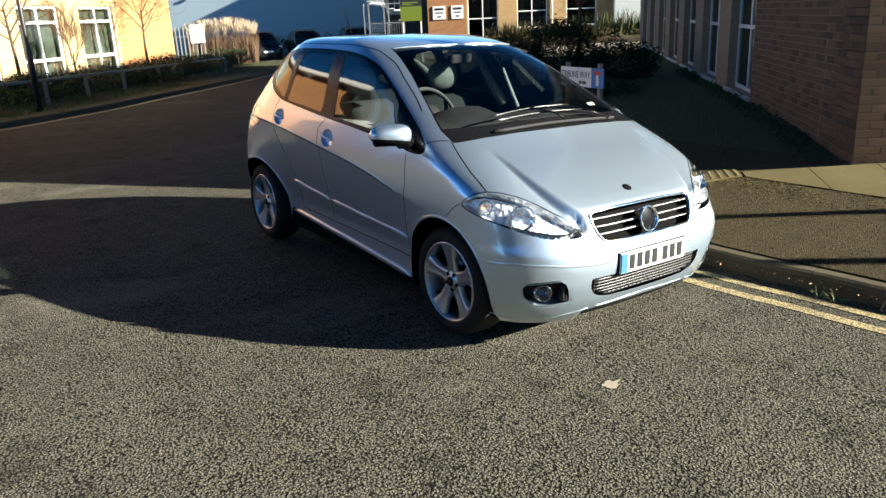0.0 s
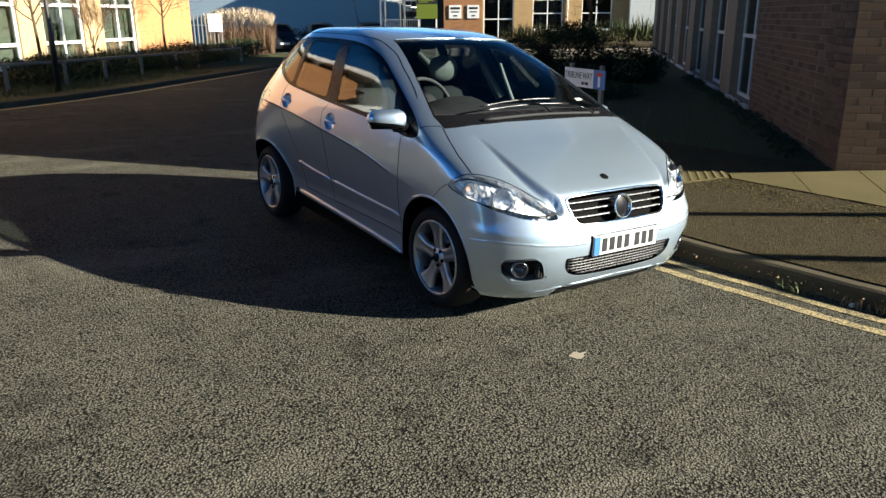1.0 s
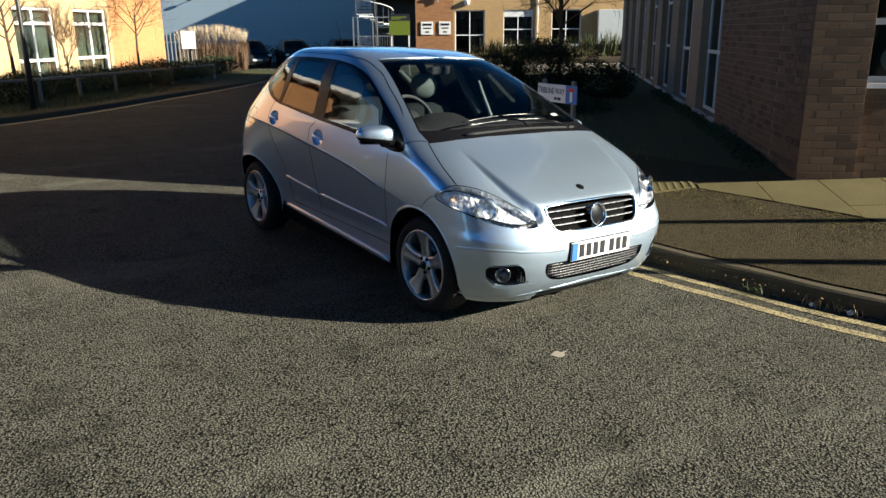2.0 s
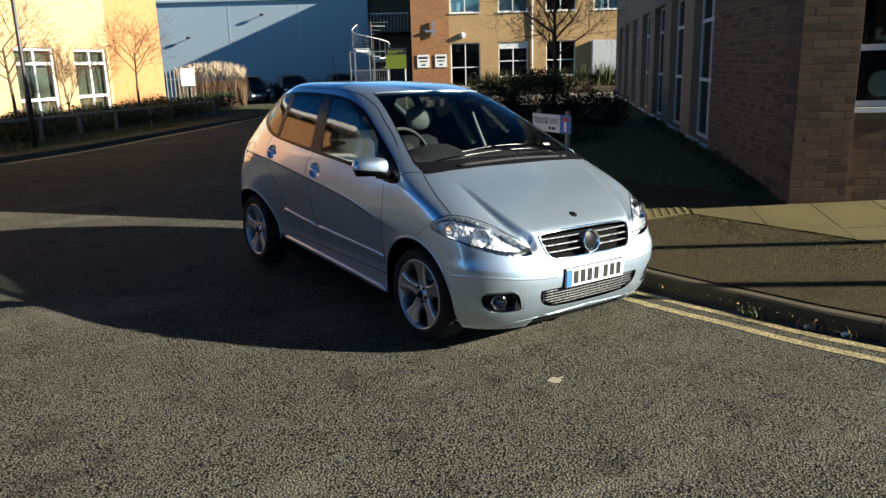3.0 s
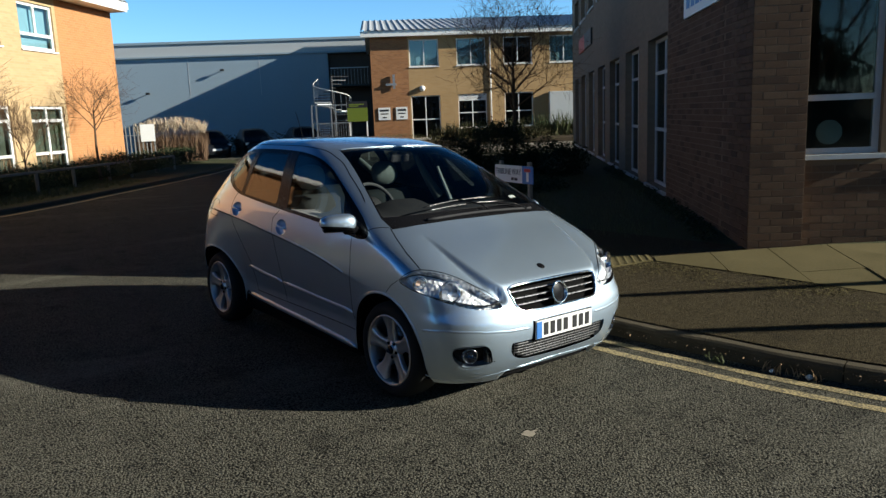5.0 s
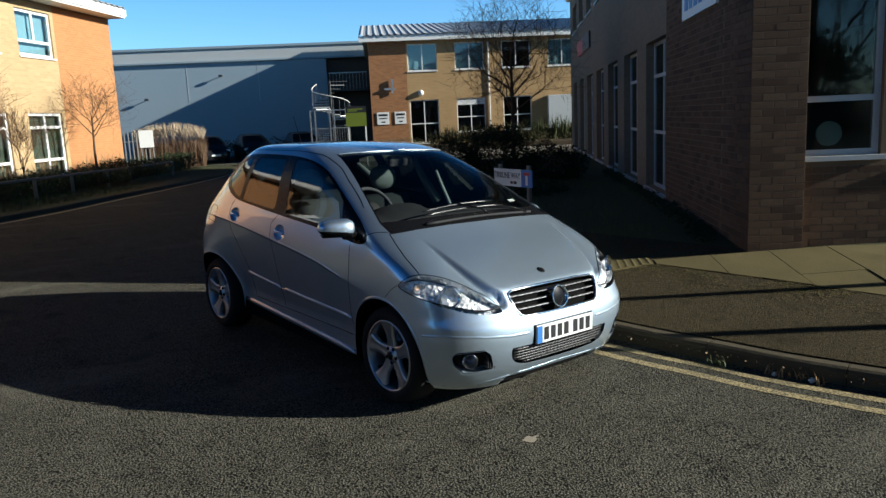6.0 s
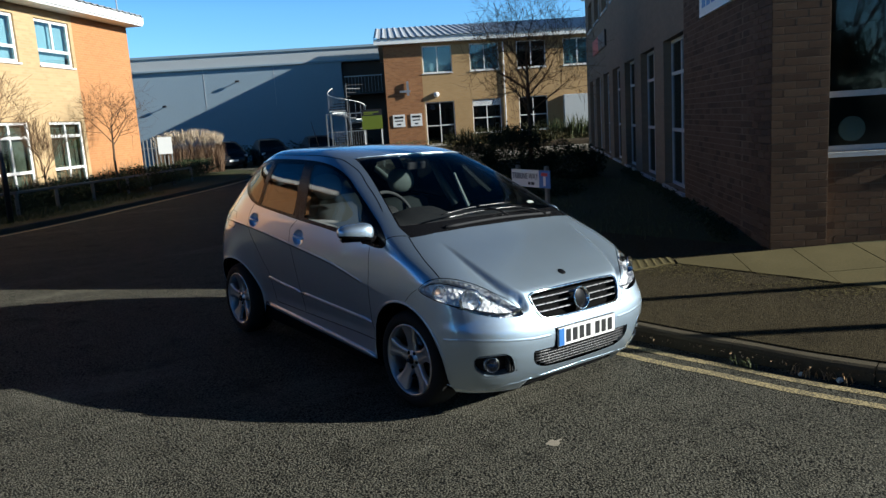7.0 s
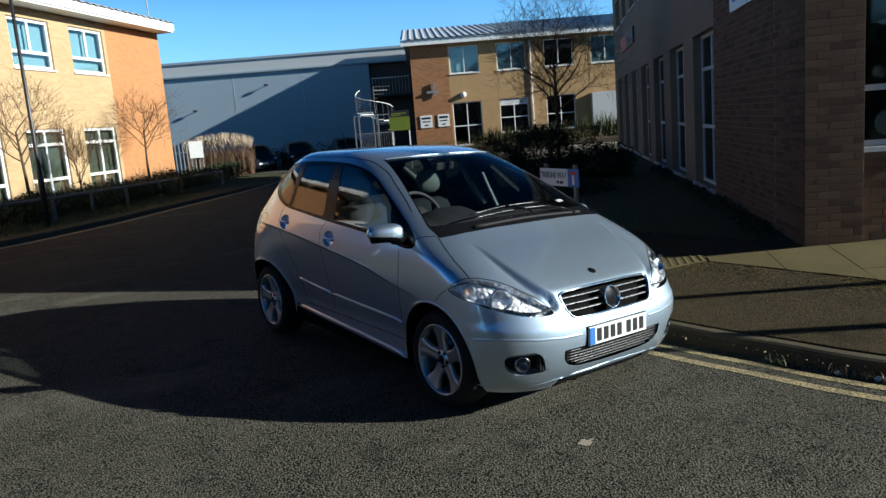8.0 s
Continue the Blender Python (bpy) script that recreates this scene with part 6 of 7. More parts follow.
def knee_rail():
    pts = smooth_line(RAIL[:-1], 6)
    th = tagged(empty("knee_rail_fence"), "low timber knee-rail fence along the far verge", "fence")
    run, acc, posts = [pts[0]], 0.0, [pts[0]]
    for p, q in zip(pts, pts[1:]):
        acc += math.dist(p, q)
        if acc > 1.75:
            posts.append(q)
            acc = 0.0
    for x, y in posts:
        z = verge_left_z(x, y)
        part("post", boxes((x - 0.042, y - 0.042, z - 0.1, x + 0.042, y + 0.042, z + 0.51), bevel=0.01), M["timber"], th)
    for (a, b) in zip(posts, posts[1:]):
        v = Vector((b[0] - a[0], b[1] - a[1], 0)).normalized()
        part("rail", tube(bmesh.new(), [(a[0] + v.x * 0.01, a[1] + v.y * 0.01, verge_left_z(*a) + 0.50), (b[0] - v.x * 0.01, b[1] - v.y * 0.01, verge_left_z(*b) + 0.50)], 0.036, 8), M["timber"], th)


knee_rail()



def rail_hedge():
    """A low dense dark hedge directly behind the knee rail."""
    th = tagged(empty("hedge"), "low dense dark hedge behind the knee rail", "hedge")
    rng = random.Random(44)
    line = offset_line(smooth_line(RAIL[1:8], 8), -0.48)
    bm = bmesh.new()
    for (a, b) in zip(line, line[1:]):
        n = max(1, int(math.dist(a, b) / 0.45))
        for k in range(n):
            x, y = a[0] + (b[0] - a[0]) * k / n, a[1] + (b[1] - a[1]) * k / n
            h = rng.uniform(0.34, 0.46)
            leaf_quads(bm, rng, (x + rng.uniform(-0.1, 0.1), y + rng.uniform(-0.1, 0.1), 0.2 + h * 0.7), (0.5, 0.5, h), 220, 0.05)
    part("foliage", bm, M["leaf"], th)


rail_hedge()

# dark evergreen trees across the junction
for k, (x, y, h) in enumerate(((-6.5, -15.5, 3.3), (-3.0, -16.0, 4.0), (0.5, -16.5, 3.6), (3.0, -18.5, 4.2))):
    rng = random.Random(70 + k)
    th = tagged(empty("evergreen_tree", Matrix.Translation((x, y, 0))), "tall dark evergreen tree across the junction", "tree", "evergreen trees")
    bm = bmesh.new()
    tube(bm, [(0, 0, -0.1), (0.1, 0.05, h * 0.5), (0.05, 0.1, h * 0.9)], [0.16, 0.10, 0.03], 8)
    part("trunk", bm, M["bark"], th, smooth=True)
    bm = bmesh.new()
    for _ in range(16):
        z = rng.uniform(0.2, 0.95) * h
        w = 1.7 * (1.1 - z / h)
        leaf_quads(bm, rng, (rng.uniform(-1, 1) * w, rng.uniform(-1, 1) * w, z), (1.0, 1.0, 0.6), 600, 0.075, 0.3)
    part("crown", bm, M["leaf"], th)

LBED = axes((2.80, 22.15, 0), U, -V)
rng = random.Random(21)
for k in range(16):
    x = -13 + k * 1.15
    hgt = rng.uniform(0.28, 0.5)
    shrub("low bushy planting behind the knee rail", LBED @ Vector((x, -0.62 + rng.uniform(-0.1, 0.1), 0.25)), [((0, 0, hgt * 0.5), (0.62, 0.42, hgt)), ((0.5, 0.1, hgt * 0.4), (0.5, 0.4, hgt * 0.8))], 500, 0.05, 100 + k, "leaf" if k % 3 else "blade")
for k in range(7):
    th = tagged(empty("grass_tuft", LBED @ pose(-4.5 + k * 1.15 + rng.uniform(-0.4, 0.4), -0.35, 0.3)), "dry ornamental grass tuft by the office wall", "grass", "grass tufts")
    bm = bmesh.new()
    for _ in range(60):
        blades(bm, rng, rng.uniform(-0.25, 0.25), rng.uniform(-0.15, 0.15), 0, rng.uniform(0.5, 1.05), 0.008, rng.uniform(0.05, 0.3))
    part("tuft", bm, M["dry"], th)


def reeds():
    th = tagged(empty("pampas_grass", Matrix.Translation((9.55, 31.4, 0.1))), "tall dry pampas grass with pale feathery plumes", "grass")
    rng = random.Random(6)
    bm, bp = bmesh.new(), bmesh.new()
    ax = Vector((2.7, -1.0, 0)).normalized()
    for _ in range(2600):
        u, w = rng.uniform(-1.5, 1.5), rng.uniform(-0.5, 0.5)
        p = ax * u + Vector((-ax.y, ax.x, 0)) * w
        blades(bm, rng, p.x, p.y, 0, rng.uniform(0.6, 1.35 + 0.35 * math.sqrt(max(1 - (u / 1.7) ** 2, 0))), 0.009, rng.uniform(0.05, 0.4))
    for _ in range(620):
        u, w = rng.uniform(-1.5, 1.5), rng.uniform(-0.5, 0.5)
        p = ax * u + Vector((-ax.y, ax.x, 0)) * w
        h = 1.45 + 0.55 * math.sqrt(max(1 - (u / 1.7) ** 2, 0)) * rng.uniform(0.3, 1.0)
        a = rng.uniform(0, math.tau)
        d = Vector((math.cos(a) * 0.17, math.sin(a) * 0.17, 0.42))
        tube(bp, [p + Vector((0, 0, h - 0.3)), p + Vector((0, 0, h - 0.3)) + d * 0.5, p + Vector((0, 0, h - 0.3)) + d], [0.004, 0.013, 0.002], 5, caps=False)
    part("leaves", bm, M["reed"], th)
    part("plumes", bp, M["plume"], th, "pale feathery plumes")


reeds()


def lamp_post(place, height, label, r=0.055):
    th = tagged(empty("lamp_post", Matrix.Translation(place)), label, "lamp post", "street lamps")
    part("base", lathe(bmesh.new(), [(0.0, -0.1), (r * 1.4, -0.1), (r * 1.4, 1.0), (r * 1.3, 1.15), (r, 1.2)], 16), M["black"], th, smooth=True)
    part("column", lathe(bmesh.new(), [(r, 1.19), (r * 0.75, height), (0, height)], 14), M["black"], th, smooth=True)
    part("lantern", boxes((-0.12, -0.12, height + 0.002, 0.12, 0.45, height + 0.12), bevel=0.03), M["black"], th)
    return th


lamp_post((-0.62, 15.0, 0.3), 6.6, "slim black street lamp post on the far verge", 0.045)
for x, y, r in ((5.95, -4.25, 0.055), (5.35, -5.02, 0.06)):
    lamp_post((x, y, 0.15), 6.2, "slim black lamp post beside the junction", r)


# palisade and white panel beside the sunlit office
def palisade():
    th = tagged(empty("palisade_fence"), "pale grey steel palisade fence by the office corner", "fence")
    a, b = Vector((5.80, 26.45, 0.1)), Vector((7.0, 26.4, 0.1))
    for k in range(9):
        p = a.lerp(b, k / 8)
        part("pale", boxes((p.x - 0.022, p.y - 0.012, 0.05, p.x + 0.022, p.y + 0.012, 1.80)), M["dull_steel"], th)
    part("rail", tube(bmesh.new(), [a + Vector((0, 0.02, 0.4)), b + Vector((0, 0.02, 0.4))], 0.02, 6), M["steel"], th)
    part("rail", tube(bmesh.new(), [a + Vector((0, 0.02, 1.35)), b + Vector((0, 0.02, 1.35))], 0.02, 6), M["steel"], th)
    m = look((6.74, 26.33, 1.53), (-3.4, -3.7, 1.6))
    s = tagged(part("notice_board", boxes((-0.26, -0.33, -0.02, 0.26, 0.33, 0.02)), M["white"]), "plain white board on the fence", "sign")
    s.matrix_world = m


palisade()


# street name plate on two short posts
def street_sign():
    L, R = Vector((4.50, 4.50, 0)), Vector((4.30, 3.54, 0))
    ax = (R - L).normalized()
    back = Vector((-ax.y, ax.x, 0))
    th = tagged(empty("street_name_sign", axes((L + R) / 2, ax, back)), "white street name plate with a blue end panel", "sign")
    z0, z1 = 0.76, 1.01
    part("plate", boxes((-0.50, -0.006, z0, 0.22, 0.006, z1)), M["plate"], th)
    part("end_panel", boxes((0.222, -0.006, z0, 0.49, 0.006, z1)), M["blue"], th, "blue no-through-road panel")
    part("stem", boxes((0.33, -0.009, z0 + 0.03, 0.385, -0.0065, z1 - 0.085)), M["plate"], th)
    part("cross_bar", boxes((0.28, -0.009, z1 - 0.08, 0.435, -0.0065, z1 - 0.035)), M["red"], th)
    for x in (-0.38, 0.36):
        part("post", boxes((x - 0.035, 0.008, 0.1, x + 0.035, 0.06, z1 + 0.06), bevel=0.008), M["timber"], th)
    c = bpy.data.curves.new("lettering", "FONT")
    c.body, c.size, c.extrude, c.align_x = "TRIBUNE WAY", 0.125, 0.001, "CENTER"
    c.materials.append(M["ink"])
    ob = new("lettering", c)
    ob.parent = th
    ob.matrix_local = pose(-0.14, -0.009, z0 + 0.115, 90, 0, 0) @ Matrix.Diagonal((0.82, 1, 1, 1))
    for k, (a, b) in enumerate(((-0.06, 0.0), (0.02, 0.10))):
        part("bar", boxes((a, -0.009, z0 + 0.035, b, -0.0065, z0 + 0.075)), M["ink"], th)


street_sign()


# signs, lamps and the numeral panel on the far office
def far_office_details():
    m = axes((22.34, 29.55, 0), BU, BN)
    for x0, x1 in ((-1.9, -1.24), (-0.93, -0.30)):
        s = tagged(part("wall_sign", boxes((x0, -0.05, 1.60, x1, -0.01, 2.27)), M["white"]), "white direction sign on the brick wall", "sign")
        s.matrix_world = m
        part("bar", boxes((x0 + 0.08, -0.056, 2.06, x1 - 0.08, -0.051, 2.17)), M["ink"], s)
        part("bar", boxes((x0 + 0.12, -0.056, 1.90, x1 - 0.12, -0.051, 1.96)), M["ink"], s)
        part("arrow", boxes((x0 + 0.22, -0.056, 1.70, x1 - 0.22, -0.051, 1.77)), M["ink"], s)
    s = tagged(part("wall_sign", boxes((-1.04, -0.16, 3.26, -0.92, -0.06, 4.02), (-1.42, -0.16, 3.44, -1.041, -0.06, 3.55), (-0.919, -0.16, 3.44, -0.84, -0.06, 3.55)), M["steel"]), "raised grey metal bars on the brown brick", "sign")
    s.matrix_world = m
    s = tagged(part("wall_lamp", lathe(bmesh.new(), [(0.0, 0.0), (0.15, 0.0), (0.16, 0.05), (0.12, 0.16), (0.0, 0.2)], 20, pose(0.57, -0.01, 3.23, 90, 0, 0)), M["plate"], smooth=True), "round white bulkhead wall lamp", "lamp")
    s.matrix_world = m
    # lime green sign on two legs
    g = tagged(empty("sign_board", look((15.4, 24.6, 0), (-3.4, -3.7, 0)) @ pose(0, 0, 0, -90, 0, 0)), "lime green sign board on two white legs", "sign")
    g.matrix_world = axes((15.4, 24.6, 0), Vector((0.84, -0.55, 0)).normalized(), Vector((0.55, 0.84, 0)).normalized())
    part("panel", boxes((-0.45, -0.02, 1.62, 0.45, 0.02, 2.50)), M["green"], g)
    part("header", boxes((-0.45, -0.027, 2.22, 0.45, -0.0205, 2.50)), M["ink"], g, "black header strip")
    for a, b, c in ((-0.36, 0.30, 2.34), (-0.36, 0.05, 2.27)):
        part("bar", boxes((a, -0.033, c, b, -0.0275, c + 0.05)), M["green"], g)
    for x in (-0.36, 0.40):
        part("leg", boxes((x - 0.03, 0.021, -0.1, x + 0.03, 0.07, 2.46)), M["white"], g)


far_office_details()


# steel gate frame and spiral stair by the warehouse
def steel_gate():
    th = tagged(empty("steel_gate", axes((15.3, 28.2, 0), BU, BN)), "galvanised steel gate frame in front of the yard", "gate")
    for x in (-0.1, 0.12, 0.82, 1.03, 1.73):
        part("post", boxes((x - 0.03, -0.03, -0.1, x + 0.03, 0.03, 2.45)), M["steel"], th)
    for a, b in ((-0.07, 0.09), (0.15, 0.79), (0.85, 1.0), (1.06, 1.70)):
        for z in (0.3, 1.55, 2.40):
            part("rail", boxes((a, -0.018, z, b, 0.018, z + 0.045)), M["steel"], th)
    for k in range(5):
        part("bar", boxes((0.22 + k * 0.115, -0.008, 0.345, 0.236 + k * 0.115, 0.008, 1.549)), M["steel"], th)
        part("bar", boxes((1.13 + k * 0.115, -0.008, 0.345, 1.146 + k * 0.115, 0.008, 1.549)), M["steel"], th)


def spiral_stair():
    """Wedge treads round a newel, with a white railing on the outer side."""
    st = tagged(empty("spiral_stair", axes((17.0, 29.8, 0), BU, BN)), "galvanised steel spiral stair with a white railing", "stair")
    cx, cy, r = 0.27, 0.9, 0.95
    turn = spline([(-360, 0.0), (0, 2.0), (180, 2.75), (320, 3.95)])
    rail = []
    for k in range(-18, 17):
        a, b = radians(-k * 20), radians(-(k + 1) * 20)
        z = turn(k * 20.0)
        pts = [(cx, cy), (cx + r * math.cos(a), cy + r * math.sin(a)), (cx + r * math.cos(b), cy + r * math.sin(b))]
        bm = bmesh.new()
        top, low = [bm.verts.new((*p, z)) for p in pts], [bm.verts.new((*p, z - 0.04)) for p in pts]
        bm.faces.new(top)
        bm.faces.new(low[::-1])
        for i in range(3):
            bm.faces.new((top[i], low[i], low[(i + 1) % 3], top[(i + 1) % 3]))
        bmesh.ops.recalc_face_normals(bm, faces=bm.faces)
        # steel treads outside the sunlit run are painted black for their shade
        part("tread", bm, M["steel"] if -1 < k < 9 else M["black"], st)
        x, y = pts[1]
        if not -1 < k < 12:
            continue
        part("baluster", boxes((x - 0.009, y - 0.009, z + 0.001, x + 0.009, y + 0.009, z + 0.80)), M["steel"], st)
        rail.append((x, y, z + 0.82))
    part("handrail", tube(bmesh.new(), rail, 0.019, 8), M["white"], st)
    # newel likewise black, with shade put in the colour
    part("newel", lathe(bmesh.new(), [(0.0, -0.1), (0.05, -0.1), (0.05, 3.95), (0.0, 3.95)], 12, pose(cx, cy, 0)), M["black"], st)


def balcony():
    """A dark landing in the recess of the warehouse."""
    b = tagged(empty("balcony", axes(Vector((22.34, 29.55, 0)) + BN * 12.2, BU, BN)), "dark steel balcony in the recess beside the office", "balcony")
    part("deck", boxes((-5.0, -1.3, 3.95, -2.4, 0.55, 4.08)), M["black"], b)
    for k in range(12):
        part("baluster", boxes((-4.95 + k * 0.225, -1.28, 4.081, -4.93 + k * 0.225, -1.26, 5.15)), M["steel"], b)
    part("handrail", boxes((-5.0, -1.3, 5.151, -2.4, -1.25, 5.21)), M["steel"], b)


steel_gate()
spiral_stair()
balcony()


# floodlights and joints on the warehouse wall
def warehouse_details():
    m = axes(Vector((22.34, 29.55, 0)) + BN * 12.2, BU, BN)
    for x, z in ((-12.4, 5.35), (-17.5, 3.95)):
        s = tagged(empty("floodlight", m), "small grey floodlight on an arm on the cladding", "lamp", "floodlights")
        part("arm", boxes((x - 0.02, -0.26, z, x + 0.02, -0.01, z + 0.04)), M["black"], s)
        part("head", boxes((x - 0.14, -0.42, z - 0.05, x + 0.14, -0.262, z + 0.09), bevel=0.02), M["black"], s)
    for x in (-14.75, -9.92):
        s = tagged(part("downpipe", boxes((x, -0.014, 3.6, x + 0.03, -0.002, 6.25)), M["light_clad"]), "pale downpipe on the cladding", "pipe")
        s.matrix_world = m


warehouse_details()


# small parked cars beyond the far end of the road
def far_car(x, y, turn, label, mat):
    th = tagged(empty("far_car", pose(x, y, road_z(x, y), 0, 0, turn)), label, "car", "cars by the warehouse")
    bm = bmesh.new()
    zs = [0.22, 0.35, 0.5, 0.7, 0.82, 0.92, 1.0, 1.08, 1.2, 1.32, 1.42, 1.5, 1.55, 1.58]
    ss = [i / 30 for i in range(31)]
    rows = [[bm.verts.new((-p.x, p.y, p.z)) for p in (body_point(z, s) for s in ss)] for z in zs]
    for a, b in zip(rows, rows[1:]):
        for i in range(30):
            bm.faces.new((a[i], a[i + 1], b[i + 1], b[i]))
    bmesh.ops.mirror(bm, geom=bm.verts[:] + bm.edges[:] + bm.faces[:], axis="X", merge_dist=0.001)
    bmesh.ops.recalc_face_normals(bm, faces=bm.faces)
    part("body", bm, mat, th, smooth=True)
    bm = bmesh.new()
    rows = [[bm.verts.new((sx * (p.x + 0.012), p.y - 0.012, p.z)) for sx, p in [(-1, body_point(z, 0.4 * (1 - k / 8))) for k in range(0, 8)] + [(1, body_point(z, 0.4 * k / 8)) for k in range(0, 9)]] for z in (1.12, 1.25, 1.38, 1.48)]
    for a, b in zip(rows, rows[1:]):
        for i in range(len(a) - 1):
            bm.faces.new((a[i], a[i + 1], b[i + 1], b[i]))
    part("windscreen", bm, M["trim"], th, smooth=True)
    for wy in (0.0, 2.568):
        for s in (-1, 1):
            part("wheel", lathe(bmesh.new(), [(0.0, 0.05), (0.2, 0.05), (0.22, 0.04), (0.30, 0.03), (0.31, 0.0), (0.31, -0.15), (0.2, -0.15)], 20, pose(s * 0.80, wy, 0.31, 0, 90 * s, 0)), M["rubber"], th, smooth=True)
    for s in (-1, 1):
        p = body_point(0.74, 0.2)
        part("headlamp", boxes((s * p.x - 0.12, p.y - 0.02, 0.66, s * p.x + 0.12, p.y + 0.05, 0.78), bevel=0.02), M["plate"], th)
    part("number_plate", boxes((-0.26, -0.76, 0.42, 0.26, -0.745, 0.53)), M["plate"], th)
    return th


far_car(14.6, 38.5, -12, "dark parked car in the shade of the warehouse", M["far_paint"])
far_car(17.2, 38.2, -14, "black parked car facing the road", M["far_paint"])
far_car(19.7, 36.6, -16, "dark grey parked car by the warehouse", M["far_paint"])
for k in range(7):
    shrub("dark hedge at the foot of the warehouse", (13.0 + k * 1.6, 44.5 - k * 1.15, 0.0), [((0, 0, 0.5), (1.1, 0.9, 0.75)), ((0.8, -0.3, 0.4), (0.9, 0.8, 0.6))], 260, 0.10, 60 + k)


# signs on the near office
def office_signs():
    m = axes(Vector((3.84, 0.107, 0)), -U, V)
    s = tagged(part("sign_board", boxes((-3.02, -0.04, 2.93, -1.25, -0.005, 3.75)), M["white"]), "white sign board with blue lettering on the brick", "sign")
    s.matrix_world = m
    for k in range(6):
        part("bar", boxes((-2.85 + k * 0.26, -0.046, 3.04, -2.67 + k * 0.26, -0.041, 3.22)), M["blue"], s)
    s = tagged(part("wall_sign", boxes((-20.4, -0.06, 3.72, -18.2, -0.005, 4.2)), M["red"]), "red and black sign on the buff brick", "sign")
    s.matrix_world = m
    part("panel", boxes((-18.198, -0.06, 3.72, -16.0, -0.005, 4.2)), M["ink"], s)


office_signs()


# pale stain, gutter weeds and litter
M["stain"] = grainy("dried_splash", (0.18, 0.155, 0.115), (0.42, 0.375, 0.29), 40, 160, 0.8, 0.3, 0.002)


def splat():
    bm = bmesh.new()
    rng = random.Random(2)
    c = Vector((-0.586, -1.012))
    ring = []
    for k in range(22):
        a = k * math.tau / 22
        r = 0.05 * rng.uniform(0.55, 1.1)
        p = c + Vector((math.cos(a) * r * 1.25, math.sin(a) * r * 0.8))
        ring.append(bm.verts.new((p.x, p.y, road_z(p.x, p.y) + 0.004)))
    bm.faces.new(ring)
    tagged(part("road_stain", bm, M["stain"]), "small pale dried stain on the road", "stain", kind="structure")


splat()


def gutter_weeds():
    rng = random.Random(14)
    for x, y in ((1.36, -1.05), (1.44, -1.42), (1.47, -1.62)):
        th = tagged(empty("weed", Matrix.Translation((x - 0.03, y, road_z(x, y)))), "small weed and dead leaves in the gutter", "weed", "gutter weeds")
        bm = bmesh.new()
        for _ in range(26):
            blades(bm, rng, rng.uniform(-0.03, 0.03), rng.uniform(-0.09, 0.09), 0, rng.uniform(0.02, 0.09), 0.004, rng.uniform(0.02, 0.08))
        part("leaves", bm, M["dry"] if x > 1.4 else M["blade"], th)
    bm = bmesh.new()
    for _ in range(260):
        i = rng.randrange(20, 80)
        p = KERB[i]
        leaf_quads(bm, rng, (p[0] - rng.uniform(0.0, 0.10), p[1] + rng.uniform(-0.2, 0.2), road_z(*p) + 0.006), (0.01, 0.01, 0.004), 1, rng.uniform(0.004, 0.014))
    tagged(part("gutter_litter", bm, M["dry"]), "dry leaf bits and grit along the gutter", "leaf litter", kind="stuff")


gutter_weeds()


def paving_moss():
    """Yellow-green moss and grit that spreads from the slabs over the footway."""
    rng = random.Random(77)
    bm = bmesh.new()
    for _ in range(7500):
        y = rng.uniform(-4.2, 1.3)
        x = 3.07 - 0.03 * y - abs(rng.gauss(0, 0.24)) - 0.02
        if x < 2.1 or noise.noise((x * 3, y * 3, 1.7)) < -0.25:
            continue
        z = verge_z(x, y) + 0.003
        a, r = rng.uniform(0, math.tau), rng.uniform(0.004, 0.011)
        bm.faces.new([bm.verts.new((x + r * math.cos(a + k * 1.571) * (1 if k % 2 else 0.6), y + r * math.sin(a + k * 1.571) * (1 if k % 2 else 0.6), z + rng.uniform(0, 0.006))) for k in range(4)])
    for f in bm.faces:
        f.normal_update()
        if f.normal.z < 0:
            f.normal_flip()
    tagged(part("moss", bm, M["moss"]), "yellow-green moss along the edge of the slabs", "moss", kind="stuff")


M["moss"] = grainy("dry_moss", (0.075, 0.062, 0.02), (0.17, 0.142, 0.055), 9, 80, 0.95, 0.3, 0.002)
paving_moss()


def verge_grass():
    rng = random.Random(17)
    bm = bmesh.new()
    for _ in range(9000):
        x, y = rng.uniform(2.6, 9.5), rng.uniform(1.4, 9.5)
        p = Vector((x - 3.84, y - 0.107, 0))
        if p.dot(V) > -0.1 or kerb_dist(x, y) < 2.4 or not right_of_kerb(x, y):
            continue
        blades(bm, rng, x, y, verge_z(x, y) - 0.01, rng.uniform(0.03, 0.09), 0.004, rng.uniform(0.0, 0.05))
    tagged(part("grass_blades", bm, M["blade"]), "short rough grass on the shaded verge", "grass", kind="stuff")


verge_grass()


def far_verge_grass():
    rng = random.Random(23)
    base = [p for p in LEFT if -9 < p[0] < 5.5]
    bm = bmesh.new()
    for _ in range(9000):
        i = rng.randrange(len(base) - 1)
        t = rng.random()
        x0, y0 = base[i][0] + (base[i + 1][0] - base[i][0]) * t, base[i][1] + (base[i + 1][1] - base[i][1]) * t
        u = Vector((base[i + 1][0] - base[i][0], base[i + 1][1] - base[i][1])).normalized()
        d = 0.45 + 2.6 * rng.random()
        x, y = x0 - u.y * d, y0 + u.x * d
        blades(bm, rng, x, y, road_z(x, y) + 0.12 + 0.03 * d, rng.uniform(0.04, 0.13), 0.006, rng.uniform(0.0, 0.08))
    tagged(part("grass_blades", bm, M["blade"]), "rough grass on the far verge", "grass", kind="stuff")


far_verge_grass()


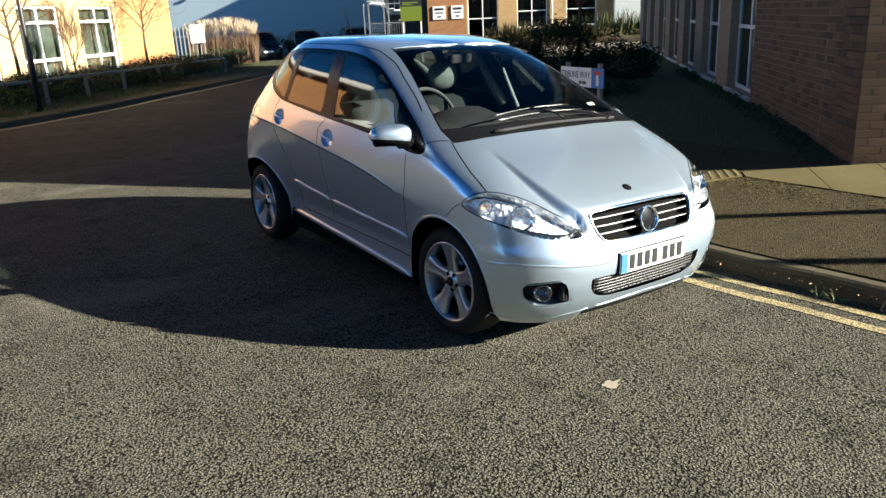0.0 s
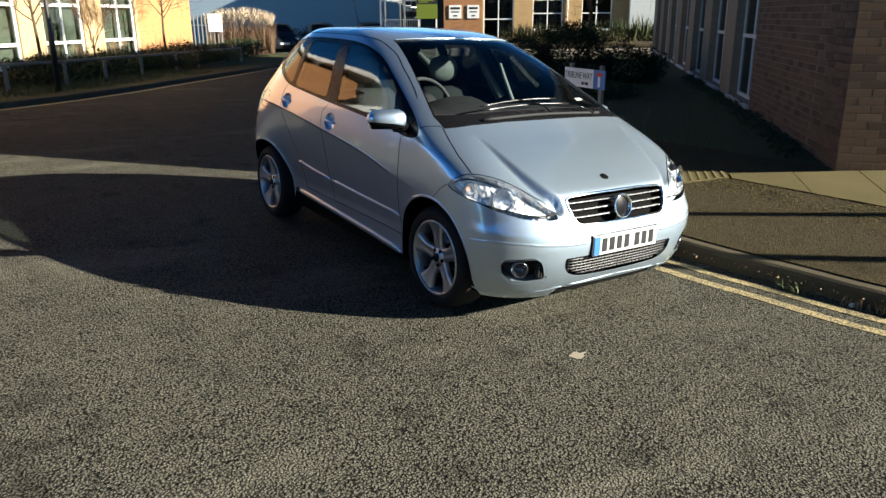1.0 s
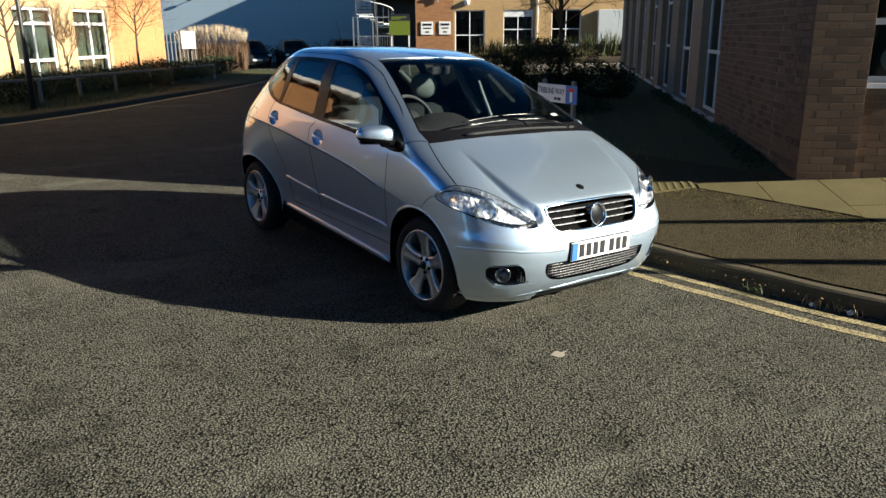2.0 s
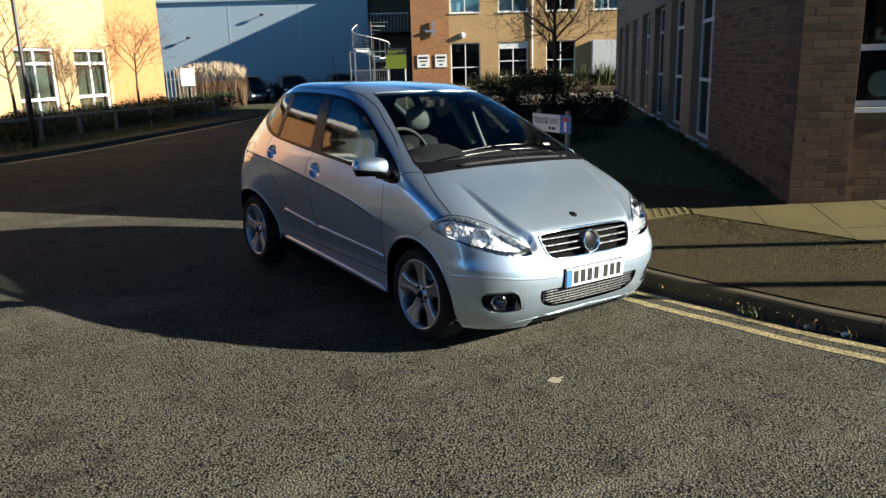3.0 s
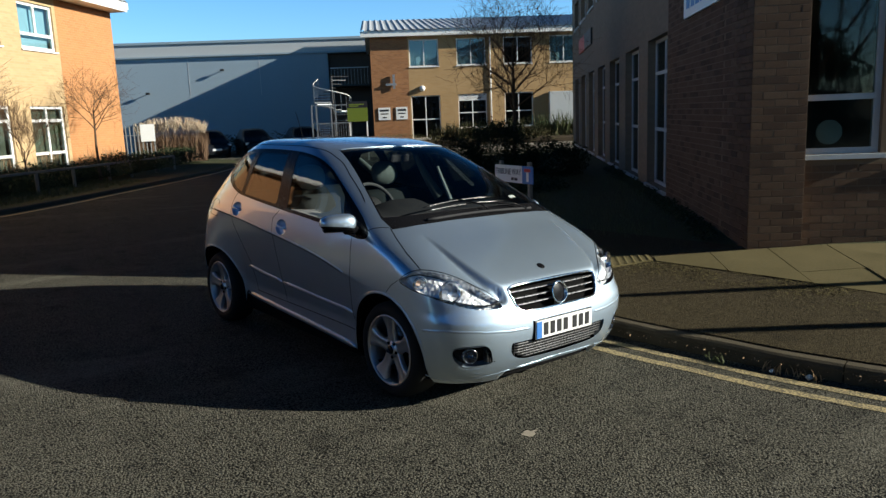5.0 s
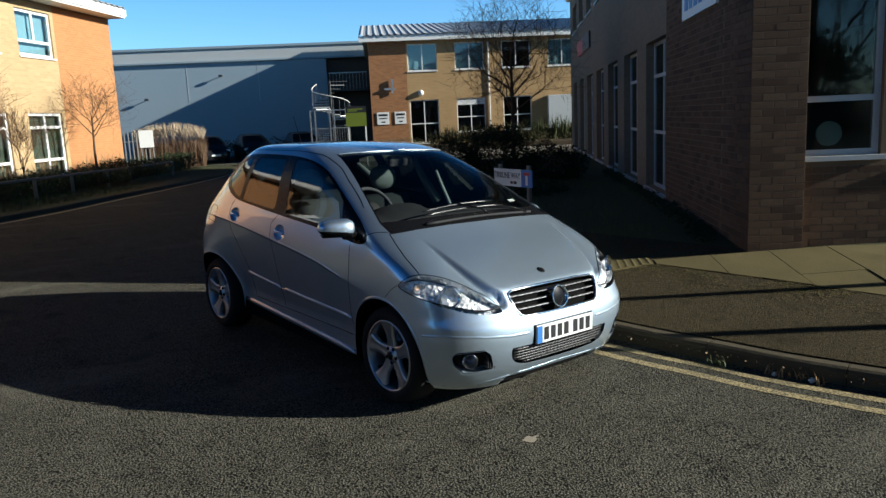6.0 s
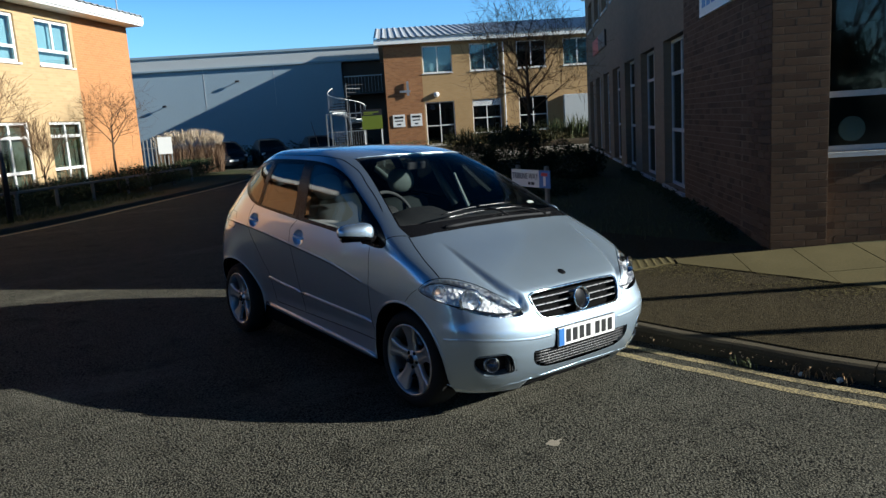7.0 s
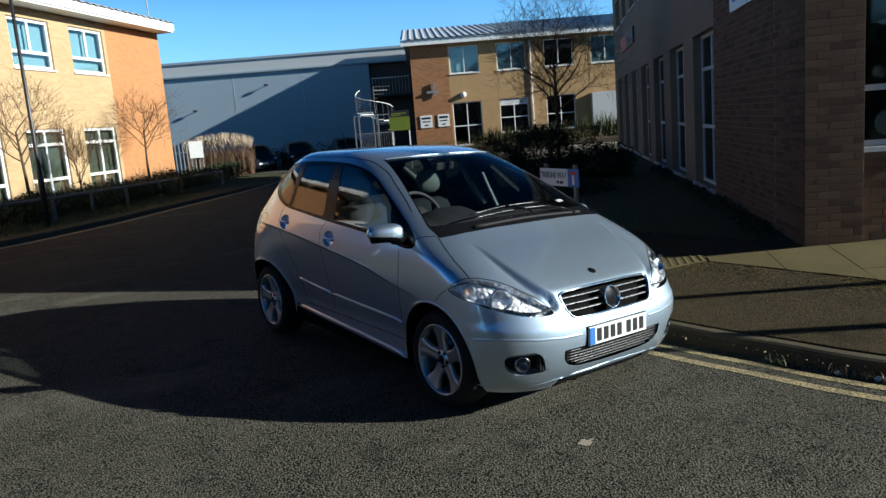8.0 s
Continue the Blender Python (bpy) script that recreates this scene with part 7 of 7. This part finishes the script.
def paper_litter(x, y, size, seed):
    rng = random.Random(seed)
    bm = bmesh.new()
    bmesh.ops.create_icosphere(bm, subdivisions=2, radius=size)
    for v in bm.verts:
        v.co *= rng.uniform(0.55, 1.15)
        v.co.z *= 0.8
    ob = tagged(part("paper_litter", bm, M["plate"]), "small crumpled white paper in the gutter", "litter", "gutter litter")
    ob.matrix_world = Matrix.Translation((x, y, road_z(x, y) + size * 0.55))


paper_litter(1.41, -1.40, 0.022, 3)
paper_litter(1.45, -1.63, 0.026, 4)


# ---- bricks of the corner pier, the long wall and the wall below the bay window ----
def brick_material(name, random_socket):
    """Brown stock brick: each piece has its own tone, with a mottled gritty face."""
    n = Nodes(name)
    c = n.coords()
    if random_socket == "island":
        tone = n.add("NewGeometry").outputs["Random Per Island"]
    else:
        tone = n.add("ObjectInfo").outputs["Random"]
    # tones vary by brick and are set dark to hold the wall's shade
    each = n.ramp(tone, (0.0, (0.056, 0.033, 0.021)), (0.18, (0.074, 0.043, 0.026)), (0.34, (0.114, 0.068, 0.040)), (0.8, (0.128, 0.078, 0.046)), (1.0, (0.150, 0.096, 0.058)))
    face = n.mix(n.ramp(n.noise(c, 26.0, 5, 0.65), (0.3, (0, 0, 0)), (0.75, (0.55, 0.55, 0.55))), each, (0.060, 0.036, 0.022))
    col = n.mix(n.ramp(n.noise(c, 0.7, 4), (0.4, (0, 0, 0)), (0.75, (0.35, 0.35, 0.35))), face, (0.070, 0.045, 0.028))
    n.bump(n.noise(c, 140.0, 3), 0.6, 0.002)
    return n.set(Base_Color=col, Roughness=0.88, Specular_IOR_Level=0.25)


def loose_bricks():
    rng = random.Random(31)
    mat = brick_material("single_brown_brick", "object")

    def brick_mesh(w, h, d):
        me = mesh_from("brick", box(bmesh.new(), 0, -d, 0, w, 0.004, h, bevel=0.0016))
        me.materials.append(mat)
        return me

    full, half = brick_mesh(0.215, 0.065, 0.002), brick_mesh(0.1025, 0.065, 0.002)
    closer, long_closer = brick_mesh(0.0845, 0.065, 0.002), brick_mesh(0.197, 0.065, 0.002)
    for row in range(int(0.24 / 0.075), 40):
        z = row * 0.075 + 0.005
        x = -0.003
        first = row % 2
        while x > -1.0:
            w = 0.1025 if first else 0.215
            first = 0
            shared("brick", half if w < 0.15 else full, NEAR["long"], Matrix.Translation((x - w, -0.0002 + rng.uniform(-0.0012, 0.0006), z)))
            x -= w + 0.01
        x = 0.003
        for me, w in ((full, 0.215), (full, 0.215), (closer, 0.087)) if row % 2 else ((half, 0.1025), (full, 0.215), (long_closer, 0.2)):
            shared("brick", me, NEAR["pier"], Matrix.Translation((x, -0.0002 + rng.uniform(-0.0012, 0.0006), z)))
            x += w + 0.01


def brick_field(parent, x0, x1, z0, z1, seed, gaps=()):
    """The courses farther along, as one piece of real raised bricks."""
    rng = random.Random(seed)
    verts, faces = [], []
    for row in range(int(z0 / 0.075), int(z1 / 0.075)):
        z = row * 0.075 + 0.005
        x = x0 - (0.0 if row % 2 else 0.1125)
        while x + 0.03 < x1:
            a, b = max(x, x0), min(x + 0.215, x1)
            x += 0.225
            if any(b > g[0] and a < g[1] and z + 0.065 > g[2] and z < g[3] for g in gaps):
                continue
            d, e = -0.002 - rng.uniform(-0.0004, 0.001), 0.0015
            k = len(verts)
            verts += [(a, 0.003, z), (b, 0.003, z), (b, 0.003, z + 0.065), (a, 0.003, z + 0.065), (a + e, d, z + e), (b - e, d, z + e), (b - e, d, z + 0.065 - e), (a + e, d, z + 0.065 - e)]
            faces += [(k + 4, k + 5, k + 6, k + 7)] + [(k + i, k + (i + 1) % 4, k + 4 + (i + 1) % 4, k + 4 + i) for i in range(4)]
    me = bpy.data.meshes.new("brickwork")
    me.from_pydata(verts, [], faces)
    me.materials.append(M["brick_rest"])
    ob = new("brickwork", me)
    ob.parent = parent
    return tagged(ob, kind="stuff")


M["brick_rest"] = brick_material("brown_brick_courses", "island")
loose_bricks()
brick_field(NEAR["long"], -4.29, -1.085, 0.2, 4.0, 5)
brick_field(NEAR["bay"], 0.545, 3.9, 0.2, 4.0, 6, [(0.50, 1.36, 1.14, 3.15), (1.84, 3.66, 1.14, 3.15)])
